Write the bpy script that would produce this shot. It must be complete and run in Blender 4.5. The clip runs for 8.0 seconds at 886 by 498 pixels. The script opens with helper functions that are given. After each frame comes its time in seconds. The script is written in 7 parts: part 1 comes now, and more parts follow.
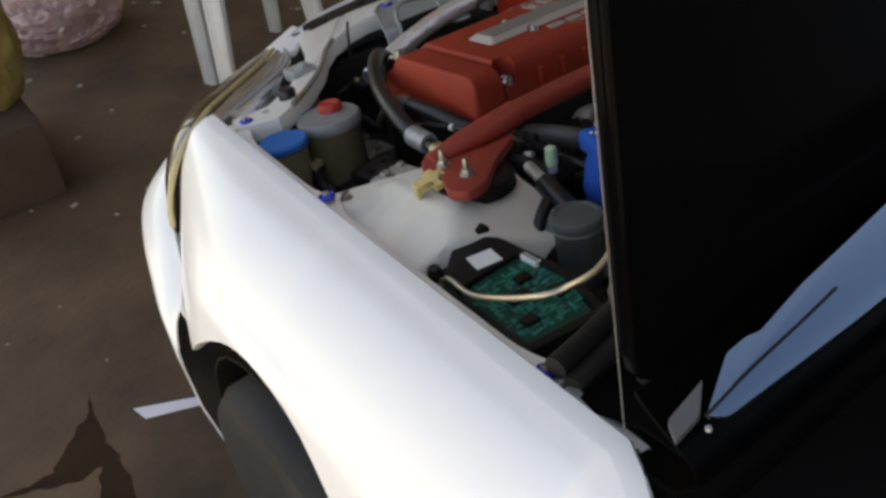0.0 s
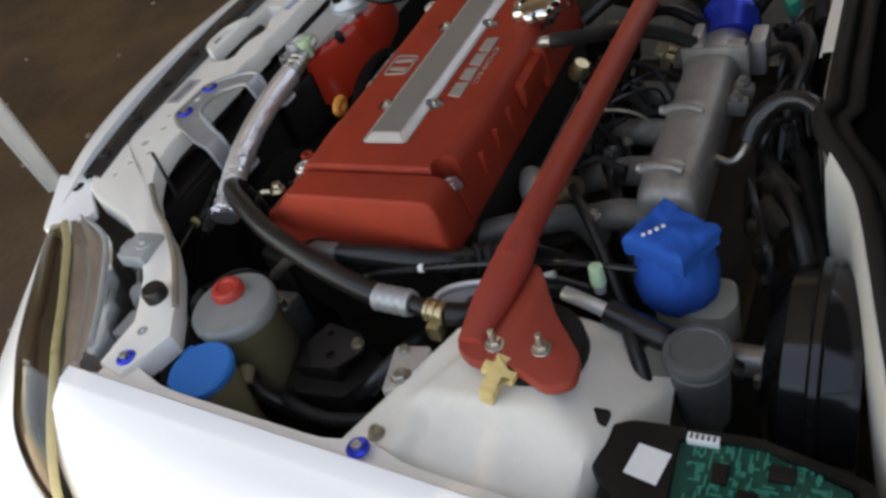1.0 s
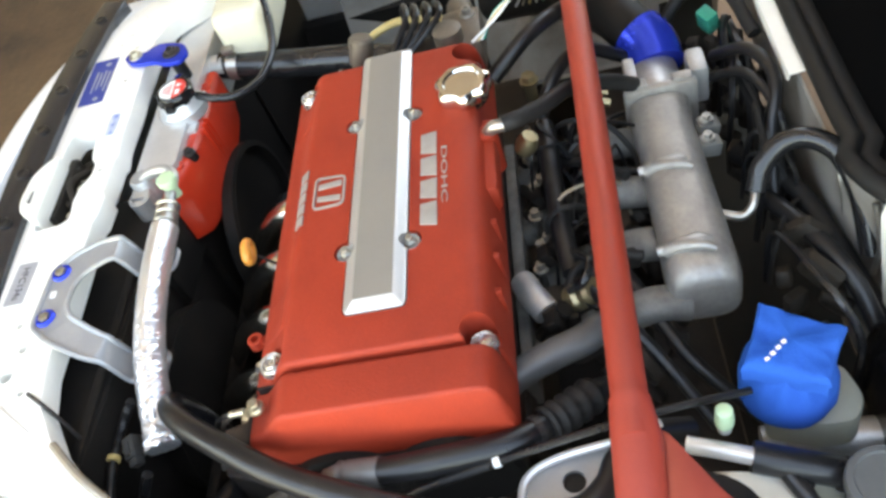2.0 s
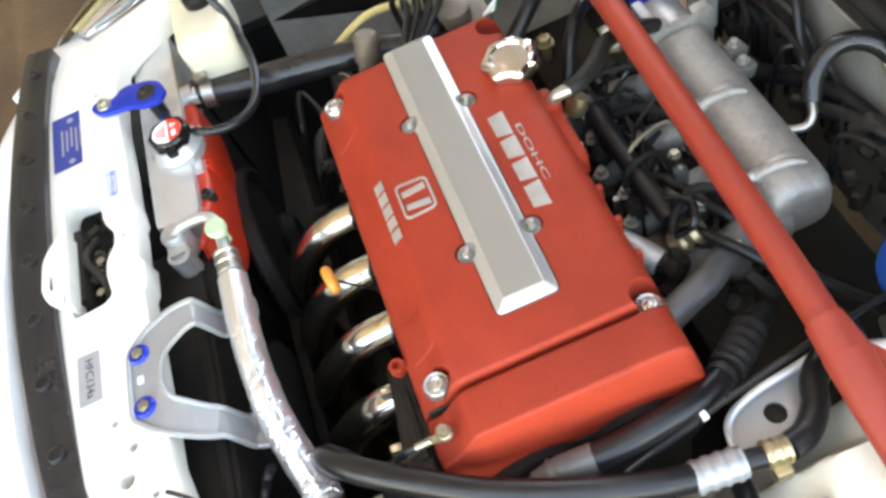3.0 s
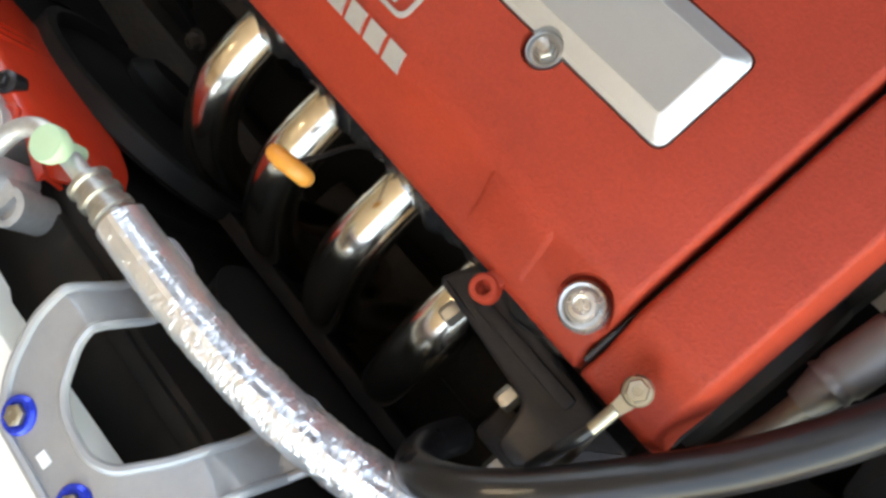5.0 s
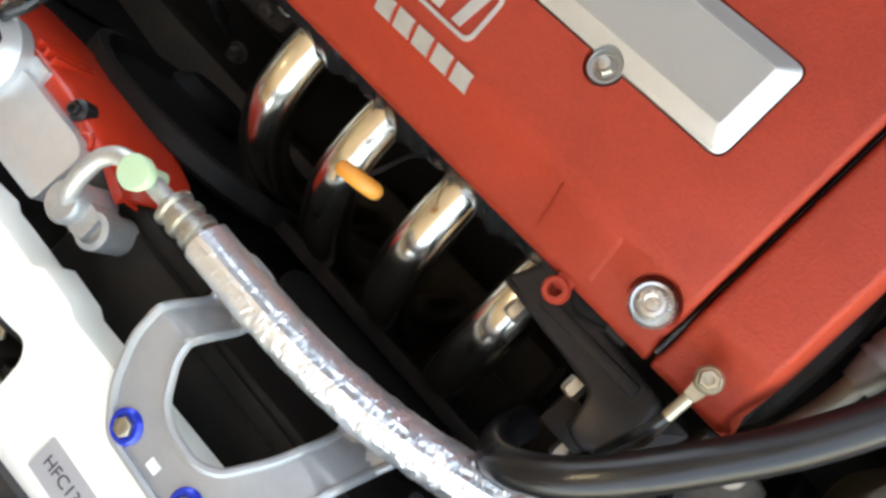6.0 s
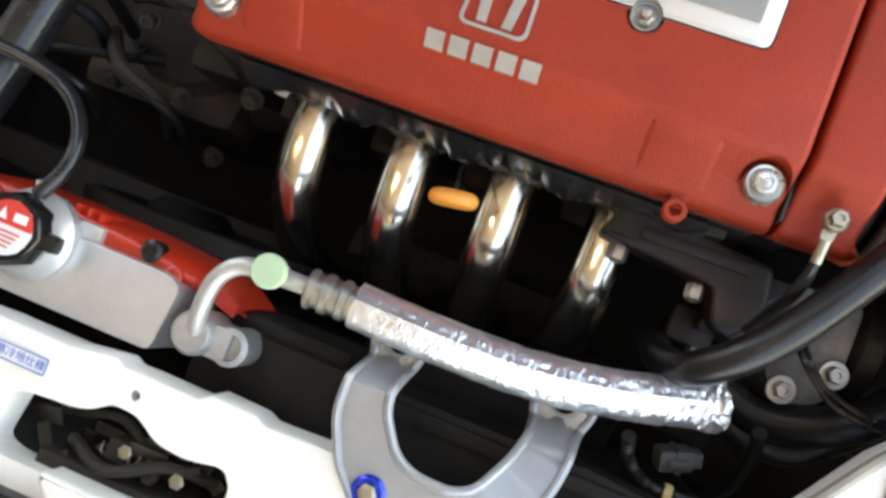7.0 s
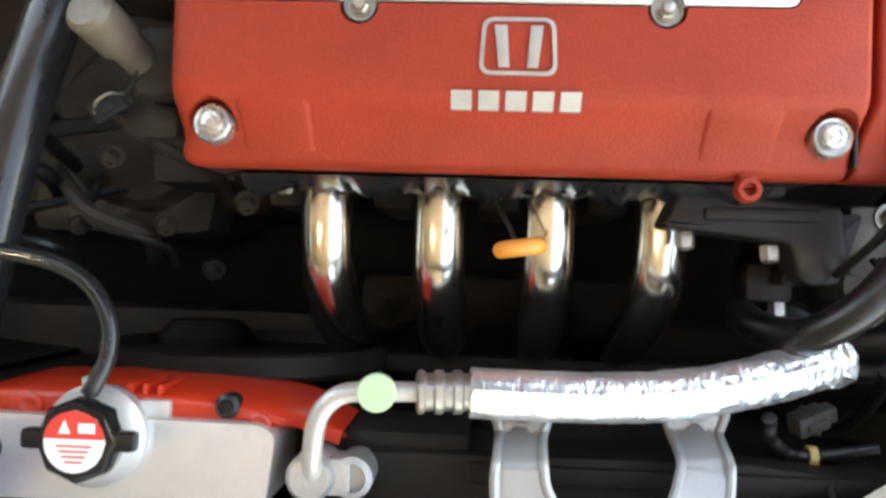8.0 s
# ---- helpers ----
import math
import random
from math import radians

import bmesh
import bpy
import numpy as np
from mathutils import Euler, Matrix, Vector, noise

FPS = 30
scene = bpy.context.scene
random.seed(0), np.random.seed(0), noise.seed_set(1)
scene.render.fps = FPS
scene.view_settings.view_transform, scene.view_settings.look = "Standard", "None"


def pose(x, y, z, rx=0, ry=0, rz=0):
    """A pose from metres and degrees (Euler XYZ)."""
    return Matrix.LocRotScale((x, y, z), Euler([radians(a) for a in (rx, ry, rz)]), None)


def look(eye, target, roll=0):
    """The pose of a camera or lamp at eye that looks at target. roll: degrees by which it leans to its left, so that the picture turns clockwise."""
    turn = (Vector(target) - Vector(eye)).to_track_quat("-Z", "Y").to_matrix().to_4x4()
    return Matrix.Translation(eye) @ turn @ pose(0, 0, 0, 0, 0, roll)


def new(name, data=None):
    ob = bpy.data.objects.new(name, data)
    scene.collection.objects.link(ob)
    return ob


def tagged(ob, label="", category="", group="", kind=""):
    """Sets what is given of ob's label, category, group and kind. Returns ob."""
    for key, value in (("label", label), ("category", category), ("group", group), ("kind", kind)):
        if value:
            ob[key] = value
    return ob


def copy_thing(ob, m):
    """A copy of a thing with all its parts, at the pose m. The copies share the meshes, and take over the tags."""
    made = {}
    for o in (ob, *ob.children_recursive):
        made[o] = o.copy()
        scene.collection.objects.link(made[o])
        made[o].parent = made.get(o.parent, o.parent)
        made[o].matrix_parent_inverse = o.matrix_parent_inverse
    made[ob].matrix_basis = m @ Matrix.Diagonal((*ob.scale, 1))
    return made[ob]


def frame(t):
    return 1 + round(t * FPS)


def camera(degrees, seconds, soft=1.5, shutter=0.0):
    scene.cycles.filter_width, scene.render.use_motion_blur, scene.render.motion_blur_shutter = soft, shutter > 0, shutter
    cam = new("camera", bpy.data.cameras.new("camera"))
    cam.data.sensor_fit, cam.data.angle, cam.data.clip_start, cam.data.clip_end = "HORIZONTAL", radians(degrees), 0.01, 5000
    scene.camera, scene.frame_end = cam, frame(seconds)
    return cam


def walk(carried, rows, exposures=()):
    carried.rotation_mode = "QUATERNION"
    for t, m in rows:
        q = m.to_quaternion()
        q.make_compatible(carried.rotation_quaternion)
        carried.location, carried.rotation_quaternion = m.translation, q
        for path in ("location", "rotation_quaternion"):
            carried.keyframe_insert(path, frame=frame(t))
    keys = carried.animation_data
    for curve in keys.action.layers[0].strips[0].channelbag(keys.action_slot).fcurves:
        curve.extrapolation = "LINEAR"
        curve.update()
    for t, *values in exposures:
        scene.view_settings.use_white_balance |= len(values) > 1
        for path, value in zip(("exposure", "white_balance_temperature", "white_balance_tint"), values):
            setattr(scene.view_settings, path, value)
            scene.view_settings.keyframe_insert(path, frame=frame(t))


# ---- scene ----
cam = camera(56.42, 8.0, soft=3.0)
PATH = [
    (0, (0.9083, 0.9523, 1.3058), (0.0531, -0.3793, 0.0829), -6.80),
    (0.5, (0.9239, 0.6758, 1.3125), (-0.2378, -0.3378, 0.0383), -8.43),
    (1, (0.8546, 0.4594, 1.3596), (-0.3755, -0.2994, -0.0228), -11.84),
    (1.2, (0.8011, 0.3955, 1.3799), (-0.4885, -0.278, 0.0075), -11.48),
    (2.3, (0.6306, 0.0221, 1.4081), (-0.6199, -0.0113, -0.1524), -11.83),
    (2.5, (0.6278, -0.0509, 1.4219), (-0.6068, -0.0165, -0.1512), -12.74),
    (3, (0.5747, -0.1335, 1.4237), (-0.6164, 0.0343, -0.1742), -12.81),
    (3.5, (0.4775, -0.1729, 1.362), (-0.5694, 0.0947, -0.3209), -11.26),
    (4, (0.3575, -0.2443, 1.2803), (-0.4593, 0.1126, -0.51), -16.09),
    (4.2, (0.331, -0.2464, 1.2451), (-0.4287, 0.0968, -0.5729), -17.13),
    (5.3, (0.261, -0.1606, 1.1431), (-0.3128, -0.1202, -0.7725), -35.58),
    (5.5, (0.2585, -0.1604, 1.1545), (-0.316, -0.1515, -0.7612), -38.17),
    (6, (0.2407, -0.1983, 1.1959), (-0.3305, -0.1171, -0.7191), -35.08),
    (6.5, (0.1605, -0.3184, 1.2591), (-0.2866, -0.0811, -0.6758), -30.69),
    (7, (0.112, -0.3318, 1.2687), (-0.1964, 0.0271, -0.6745), -19.01),
    (7.5, (0.0642, -0.2995, 1.2644), (-0.1514, -0.0011, -0.7014), -23.92),
    (8, (-0.0136, -0.2804, 1.2589), (-0.1121, 0.0361, -0.7135), -15.30),
]
EXPOSURES = [(0.0, 1.66, 10000, 15), (0.6, 1.82, 10000, 15), (1.0, 2.22, 10100, 14), (1.2, 2.66, 10200, 11), (2.3, 3.90, 10200, 9), (3.0, 3.86, 10300, 9), (3.5, 3.74, 10400, 9), (4.2, 3.79, 10500, 9), (5.5, 3.48, 10700, 9), (6.5, 3.78, 10500, 9), (7.0, 3.42, 10300, 9), (7.5, 3.20, 10300, 9), (8.0, 3.76, 10600, 9)]
walk(cam, [(t, look(eye, target, roll)) for t, eye, target, roll in PATH], EXPOSURES)

# ---- daylight: open-sided shelter under a bright sky ----
world = bpy.data.worlds.new("sky")
scene.world = world
world.use_nodes = True
sky = world.node_tree.nodes.new("ShaderNodeTexSky")
sky.sky_type, sky.sun_disc = "NISHITA", False
sky.sun_elevation, sky.sun_rotation = radians(62), radians(233)
sky.dust_density = 0.8
background = world.node_tree.nodes["Background"]
background.inputs["Strength"].default_value = 0.14
world.node_tree.links.new(sky.outputs[0], background.inputs[0])
sun_data = bpy.data.lights.new("sun", "SUN")
sun_data.energy, sun_data.angle, sun_data.color = 3.5, radians(0.6), (1.0, 0.95, 0.86)
sun = new("sun", sun_data)
sun.matrix_basis = look((-8.0, -6.0, 18.8), (0, 0, 0))


# ---- materials ----
def node_material(name):
    m = bpy.data.materials.new(name)
    m.use_nodes = True
    return m, m.node_tree.nodes, m.node_tree.links, m.node_tree.nodes["Principled BSDF"]


def surface(name, color, rough=0.5, metal=0.0, grain=200.0, bump=0.1, depth=0.0004, stain=0.25, stain_scale=9.0,
            stain_color=None, coat=0.0, spread=0.1, rough_spread=0.12, shine=0.5):
    """A worn surface: two scales of noise over colour, gloss and relief."""
    m, nodes, links, bsdf = node_material(name)
    place = nodes.new("ShaderNodeTexCoord")
    broad, fine = nodes.new("ShaderNodeTexNoise"), nodes.new("ShaderNodeTexNoise")
    broad.inputs["Scale"].default_value, broad.inputs["Detail"].default_value = stain_scale, 5
    broad.inputs["Roughness"].default_value = 0.62
    fine.inputs["Scale"].default_value, fine.inputs["Detail"].default_value = grain, 3
    for n in (broad, fine):
        links.new(place.outputs["Object"], n.inputs["Vector"])
    ramp = nodes.new("ShaderNodeMapRange")
    ramp.inputs["From Min"].default_value, ramp.inputs["From Max"].default_value = 0.42, 0.72
    links.new(broad.outputs["Fac"], ramp.inputs["Value"])
    part_of = nodes.new("ShaderNodeMath")
    part_of.operation = "MULTIPLY"
    part_of.inputs[1].default_value = stain
    links.new(ramp.outputs["Result"], part_of.inputs[0])
    mix = nodes.new("ShaderNodeMix")
    mix.data_type = "RGBA"
    mix.inputs["A"].default_value = (*color, 1)
    mix.inputs["B"].default_value = (*(stain_color or [c * 0.45 for c in color]), 1)
    links.new(part_of.outputs[0], mix.inputs["Factor"])
    value = nodes.new("ShaderNodeHueSaturation")
    level = nodes.new("ShaderNodeMapRange")
    level.inputs["To Min"].default_value, level.inputs["To Max"].default_value = 1 - spread, 1 + spread
    links.new(fine.outputs["Fac"], level.inputs["Value"])
    links.new(level.outputs["Result"], value.inputs["Value"])
    links.new(mix.outputs["Result"], value.inputs["Color"])
    links.new(value.outputs["Color"], bsdf.inputs["Base Color"])
    gloss = nodes.new("ShaderNodeMapRange")
    gloss.inputs["To Min"].default_value = max(0.02, rough - rough_spread)
    gloss.inputs["To Max"].default_value = min(1.0, rough + rough_spread)
    links.new(broad.outputs["Fac"], gloss.inputs["Value"])
    links.new(gloss.outputs["Result"], bsdf.inputs["Roughness"])
    bsdf.inputs["Metallic"].default_value = metal
    bsdf.inputs["Specular IOR Level"].default_value = shine
    bsdf.inputs["Coat Weight"].default_value = coat
    bsdf.inputs["Coat Roughness"].default_value = 0.06
    if bump:
        relief = nodes.new("ShaderNodeBump")
        relief.inputs["Strength"].default_value, relief.inputs["Distance"].default_value = bump, depth
        links.new(fine.outputs["Fac"], relief.inputs["Height"])
        links.new(relief.outputs["Normal"], bsdf.inputs["Normal"])
    return m


white_paint = surface("white_paint", (0.86, 0.855, 0.84), 0.30, grain=60, bump=0.0, stain=0.0, stain_scale=3, coat=0.35, spread=0.01, rough_spread=0.01)
bay_white = surface("bay_white", (0.84, 0.805, 0.735), 0.36, grain=90, bump=0.08, stain=0.14, stain_scale=7, stain_color=(0.48, 0.41, 0.32), coat=0.3, spread=0.02)
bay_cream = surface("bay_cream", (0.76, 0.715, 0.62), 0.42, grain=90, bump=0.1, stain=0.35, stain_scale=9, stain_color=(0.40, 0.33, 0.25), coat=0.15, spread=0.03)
# Bay paint in a darker grey with heavier random stains.
bay_grey = surface("bay_grey", (0.336, 0.32, 0.288), 0.5, grain=60, bump=0.1, stain=0.8, stain_scale=7, stain_color=(0.128, 0.104, 0.08), spread=0.06)
black_paint = surface("black_paint", (0.002, 0.002, 0.0022), 0.12, bump=0.0, stain=0.05, rough_spread=0.02, shine=0.02)
red_crackle = surface("red_crackle", (0.339, 0.0314, 0.0134), 0.58, grain=560, bump=0.8, depth=0.0007, stain=0.55, stain_scale=11, stain_color=(0.219, 0.02, 0.00963), spread=0.26, rough_spread=0.08, shine=0.28)
red_tube = surface("red_tube", (0.288, 0.031, 0.0177), 0.55, grain=420, bump=0.25, depth=0.0004, stain=0.35, stain_scale=14, stain_color=(0.241, 0.0288, 0.0204), spread=0.08)
red_shroud = surface("red_shroud", (0.62, 0.036, 0.014), 0.32, grain=90, bump=0.05, stain=0.4, stain_scale=14, stain_color=(0.42, 0.03, 0.016), coat=0.2, spread=0.04)
red_cap = surface("red_cap", (0.527, 0.0425, 0.0298), 0.42, grain=120, bump=0.05, stain=0.2, spread=0.05)
silver_paint = surface("silver_paint", (0.331, 0.317, 0.294), 0.42, metal=0.55, grain=700, bump=0.08, depth=0.0002, stain=0.12, spread=0.05)
silver_edge = surface("silver_edge", (0.58, 0.57, 0.55), 0.40, metal=0.7, grain=500, bump=0.02, stain=0.12, spread=0.04)
bracket_silver = surface("bracket_silver", (0.363, 0.363, 0.362), 0.34, metal=0.35, grain=260, bump=0.1, stain=0.2, stain_scale=20, spread=0.05)
polished_alu = surface("polished_alu", (0.66, 0.65, 0.63), 0.36, metal=0.5, grain=180, bump=0.05, stain=0.25, stain_scale=12, spread=0.05)
cast_alu = surface("cast_alu", (0.524, 0.515, 0.496), 0.44, metal=0.6, grain=240, bump=0.45, depth=0.0008, stain=0.55, stain_scale=13, spread=0.16, rough_spread=0.16)
dull_steel = surface("dull_steel", (0.44, 0.42, 0.38), 0.38, metal=0.9, grain=150, bump=0.15, stain=0.5, stain_scale=40, spread=0.1)
bolt_steel = surface("bolt_steel", (0.56, 0.55, 0.53), 0.28, metal=0.85, grain=300, bump=0.1, stain=0.35, stain_scale=120, spread=0.08)
zinc = surface("zinc", (0.44, 0.40, 0.31), 0.36, metal=0.9, grain=90, bump=0.12, stain=0.5, stain_scale=60, stain_color=(0.33, 0.32, 0.28), spread=0.08)
brass = surface("brass", (0.52, 0.42, 0.25), 0.34, metal=0.9, grain=120, bump=0.1, stain=0.4, stain_scale=60, spread=0.08)
chrome = surface("chrome", (0.74, 0.72, 0.68), 0.16, metal=1.0, grain=60, bump=0.02, stain=0.25, stain_scale=30, stain_color=(0.60, 0.50, 0.36), spread=0.03, rough_spread=0.05)
# Warm steel with random brown-gold mottling.
header_steel = surface("header_steel", (0.78, 0.73, 0.64), 0.17, metal=1.0, grain=130, bump=0.03, stain=0.85, stain_scale=18, stain_color=(0.46, 0.37, 0.27), spread=0.06, rough_spread=0.06)
foil = surface("foil", (0.84, 0.84, 0.85), 0.31, metal=0.86, grain=420, bump=0.32, depth=0.0007, stain=0.08, stain_scale=45, spread=0.03, rough_spread=0.08)
rubber = surface("rubber", (0.00984, 0.00936, 0.0103), 0.31, grain=240, bump=0.10, stain=0.45, stain_scale=18, stain_color=(0.032, 0.0292, 0.0262), spread=0.12, shine=0.40)
shiny_rubber = surface("shiny_rubber", (0.013, 0.013, 0.014), 0.22, grain=180, bump=0.06, stain=0.4, stain_scale=18, stain_color=(0.035, 0.034, 0.033), spread=0.1)
dull_rubber = surface("dull_rubber", (0.0124, 0.0116, 0.0112), 0.6, grain=200, bump=0.2, stain=0.5, stain_scale=14, stain_color=(0.031, 0.0277, 0.0255), spread=0.15, shine=0.25)
black_plastic = surface("black_plastic", (0.011, 0.00957, 0.00862), 0.5, grain=320, bump=0.15, stain=0.5, stain_scale=13, stain_color=(0.0318, 0.0247, 0.02), spread=0.14, shine=0.15)
deep_black = surface("deep_black", (0.0035, 0.0033, 0.0032), 0.85, grain=320, bump=0.1, stain=0.3, stain_scale=13, stain_color=(0.006, 0.0055, 0.005), spread=0.1, shine=0.04)
gloss_black = surface("gloss_black", (0.008, 0.008, 0.009), 0.14, grain=60, bump=0.02, stain=0.3, stain_scale=12, stain_color=(0.02, 0.02, 0.02), coat=0.1, shine=0.35)
tyre_rubber = surface("tyre_rubber", (0.022, 0.022, 0.023), 0.75, grain=200, bump=0.3, stain=0.4, stain_scale=9, stain_color=(0.06, 0.055, 0.05), spread=0.15, shine=0.25)
grime = surface("grime", (0.0331, 0.0253, 0.0191), 0.62, grain=140, bump=0.5, depth=0.002, stain=0.7, stain_scale=16, stain_color=(0.0605, 0.0421, 0.0291), spread=0.25, shine=0.25)
grime_metal = surface("grime_metal", (0.040, 0.033, 0.027), 0.6, metal=0.35, grain=160, bump=0.5, depth=0.0015, stain=0.7, stain_scale=22, stain_color=(0.0425, 0.0336, 0.0266), spread=0.2, shine=0.25)
iron = surface("iron", (0.0331, 0.0291, 0.0284), 0.5, metal=0.4, grain=260, bump=0.4, depth=0.001, stain=0.4, stain_scale=18, stain_color=(0.0994, 0.0728, 0.0558), spread=0.15, shine=0.25)
blue_anodised = surface("blue_anodised", (0.012, 0.055, 0.62), 0.26, metal=0.55, grain=200, bump=0.03, stain=0.2, spread=0.05)
blue_cloth = surface("blue_cloth", (0.00425, 0.0892, 0.391), 0.95, grain=520, bump=0.6, depth=0.001, stain=0.3, stain_scale=20, stain_color=(0.0085, 0.0595, 0.357), spread=0.12, shine=0.1)
blue_cap_plastic = surface("blue_cap_plastic", (0.003, 0.15, 0.46), 0.55, shine=0.2, grain=120, bump=0.05, stain=0.15, spread=0.04)
blue_sticker = surface("blue_sticker", (0.02, 0.045, 0.24), 0.4, grain=120, bump=0.0, stain=0.2, spread=0.05)
green_cap = surface("green_cap", (0.42, 0.58, 0.38), 0.4, grain=120, bump=0.03, stain=0.2, stain_color=(0.5, 0.52, 0.22), stain_scale=40, spread=0.05)
orange_plastic = surface("orange_plastic", (0.80, 0.30, 0.05), 0.45, grain=120, bump=0.05, stain=0.35, stain_scale=60, spread=0.05)
yellow_plastic = surface("yellow_plastic", (0.62, 0.46, 0.19), 0.5, grain=120, bump=0.08, stain=0.3, stain_scale=40, spread=0.06)
aged_plastic = surface("aged_plastic", (0.196, 0.157, 0.085), 0.42, grain=90, bump=0.05, stain=0.45, stain_scale=9, stain_color=(0.281, 0.23, 0.128), spread=0.04)
aged_grey = surface("aged_grey", (0.23, 0.23, 0.19), 0.42, grain=90, bump=0.05, stain=0.4, stain_scale=9, stain_color=(0.14, 0.12, 0.08), spread=0.05)
brown_steel = surface("brown_steel", (0.16, 0.13, 0.10), 0.48, metal=0.4, grain=200, bump=0.3, depth=0.0008, stain=0.6, stain_scale=30, stain_color=(0.07, 0.055, 0.042), spread=0.16)
tank_plastic = surface("tank_plastic", (0.66, 0.61, 0.47), 0.38, grain=90, bump=0.05, stain=0.35, stain_scale=7, stain_color=(0.5, 0.4, 0.22), spread=0.04)
grey_plastic = surface("grey_plastic", (0.36, 0.365, 0.36), 0.5, grain=150, bump=0.08, stain=0.35, stain_scale=20, spread=0.06)
lid_plastic = surface("lid_plastic", (0.245, 0.252, 0.238), 0.42, grain=150, bump=0.06, stain=0.35, stain_scale=20, spread=0.05)
dark_lid = surface("dark_lid", (0.09, 0.0945, 0.0945), 0.5, grain=150, bump=0.1, stain=0.35, stain_scale=20, spread=0.08)
pcb_green = surface("pcb_green", (0.003, 0.065, 0.046), 0.35, grain=260, bump=0.1, stain=0.6, stain_scale=60, stain_color=(0.002, 0.030, 0.024), coat=0.05, spread=0.3, shine=0.25)
pcb_trace = surface("pcb_trace", (0.006, 0.235, 0.165), 0.35, grain=200, bump=0.05, stain=0.3, coat=0.1, spread=0.15, shine=0.3)
white_label = surface("white_label", (0.78, 0.77, 0.74), 0.55, grain=200, bump=0.0, stain=0.12, spread=0.03)
silver_label = surface("silver_label", (0.40, 0.40, 0.42), 0.42, metal=0.3, grain=200, bump=0.0, stain=0.15, spread=0.04)
ink = surface("ink", (0.03, 0.03, 0.035), 0.6, bump=0.0, stain=0.1)
blue_ink = surface("blue_ink", (0.05, 0.16, 0.48), 0.6, bump=0.0, stain=0.1)
red_ink = surface("red_ink", (0.72, 0.05, 0.04), 0.45, bump=0.0, stain=0.1)
letter_silver = surface("letter_silver", (0.40, 0.37, 0.34), 0.42, metal=0.4, grain=600, bump=0.1, stain=0.25, stain_scale=60, spread=0.08)
copper_wire = surface("copper_wire", (0.48, 0.40, 0.30), 0.4, metal=0.3, grain=300, bump=0.1, stain=0.5, stain_scale=60, spread=0.2)
concrete = surface("concrete", (0.132, 0.0745, 0.0354), 0.80, grain=55, bump=0.5, depth=0.003, stain=0.9, stain_scale=1.7, stain_color=(0.032, 0.019, 0.0109), spread=0.2)
plaster = surface("plaster", (0.34, 0.30, 0.25), 0.9, grain=30, bump=0.4, depth=0.004, stain=0.5, stain_scale=1.2, spread=0.1)
roof_board = surface("roof_board", (0.40, 0.375, 0.34), 0.8, grain=20, bump=0.3, depth=0.004, stain=0.5, stain_scale=2.0, stain_color=(0.29, 0.265, 0.23), spread=0.15)
timber = surface("timber", (0.26, 0.18, 0.11), 0.8, grain=40, bump=0.4, depth=0.003, stain=0.5, stain_scale=5, spread=0.15)
# Unseen yard colour, kept pale so that sunlit ground brightens the wing.
earth = surface("earth", (0.62, 0.60, 0.56), 0.95, grain=12, bump=0.6, depth=0.02, stain=0.6, stain_scale=0.35, stain_color=(0.45, 0.43, 0.39), spread=0.15)
chair_plastic = surface("chair_plastic", (0.62, 0.61, 0.60), 0.42, grain=60, bump=0.05, stain=0.3, stain_scale=7, spread=0.04)
cardboard = surface("cardboard", (0.068, 0.039, 0.0238), 0.9, grain=50, bump=0.3, depth=0.002, stain=0.5, stain_scale=6, spread=0.12)
pink_bag = surface("pink_bag", (0.46, 0.31, 0.31), 0.35, grain=60, bump=0.3, depth=0.004, stain=0.5, stain_scale=8, stain_color=(0.40, 0.22, 0.20), spread=0.12)
yellow_sack = surface("yellow_sack", (0.24, 0.16, 0.045), 0.7, grain=160, bump=0.4, depth=0.002, stain=0.6, stain_scale=9, stain_color=(0.10, 0.07, 0.04), spread=0.15)
paper = surface("paper", (0.66, 0.64, 0.70), 0.8, bump=0.0, stain=0.1, spread=0.02)
wet_stain = surface("wet_stain", (0.038, 0.020, 0.009), 0.9, shine=0.15, grain=50, bump=0.3, depth=0.002, stain=0.6, stain_scale=7, spread=0.15)


def clear(name, color, rough, ior=1.45):
    m, nodes, links, bsdf = node_material(name)
    speck = nodes.new("ShaderNodeTexNoise")
    speck.inputs["Scale"].default_value = 35
    span = nodes.new("ShaderNodeMapRange")
    span.inputs["To Min"].default_value, span.inputs["To Max"].default_value = max(0.0, rough - 0.03), rough + 0.05
    links.new(speck.outputs["Fac"], span.inputs["Value"])
    links.new(span.outputs["Result"], bsdf.inputs["Roughness"])
    bsdf.inputs["Base Color"].default_value = (*color, 1)
    bsdf.inputs["Transmission Weight"].default_value, bsdf.inputs["IOR"].default_value = 1.0, ior
    return m


lens_clear = clear("lens_clear", (0.66, 0.56, 0.44), 0.05, 1.4)
nose_black = surface("nose_black", (0.016, 0.017, 0.020), 0.22, grain=220, bump=0.04, stain=0.4, stain_scale=20, stain_color=(0.04, 0.04, 0.042), spread=0.1, shine=0.6)
rough_alu = surface("rough_alu", (0.212, 0.204, 0.187), 0.6, metal=0.3, grain=260, bump=0.4, depth=0.0008, stain=0.7, stain_scale=26, stain_color=(0.051, 0.0442, 0.0382), spread=0.18)
pipe_grey = surface("pipe_grey", (0.136, 0.132, 0.128), 0.42, metal=0.2, grain=120, bump=0.08, stain=0.5, stain_scale=18, stain_color=(0.072, 0.068, 0.064), spread=0.08)
grey_dark = surface("grey_dark", (0.055, 0.055, 0.054), 0.5, grain=150, bump=0.1, stain=0.4, stain_scale=20, spread=0.1)
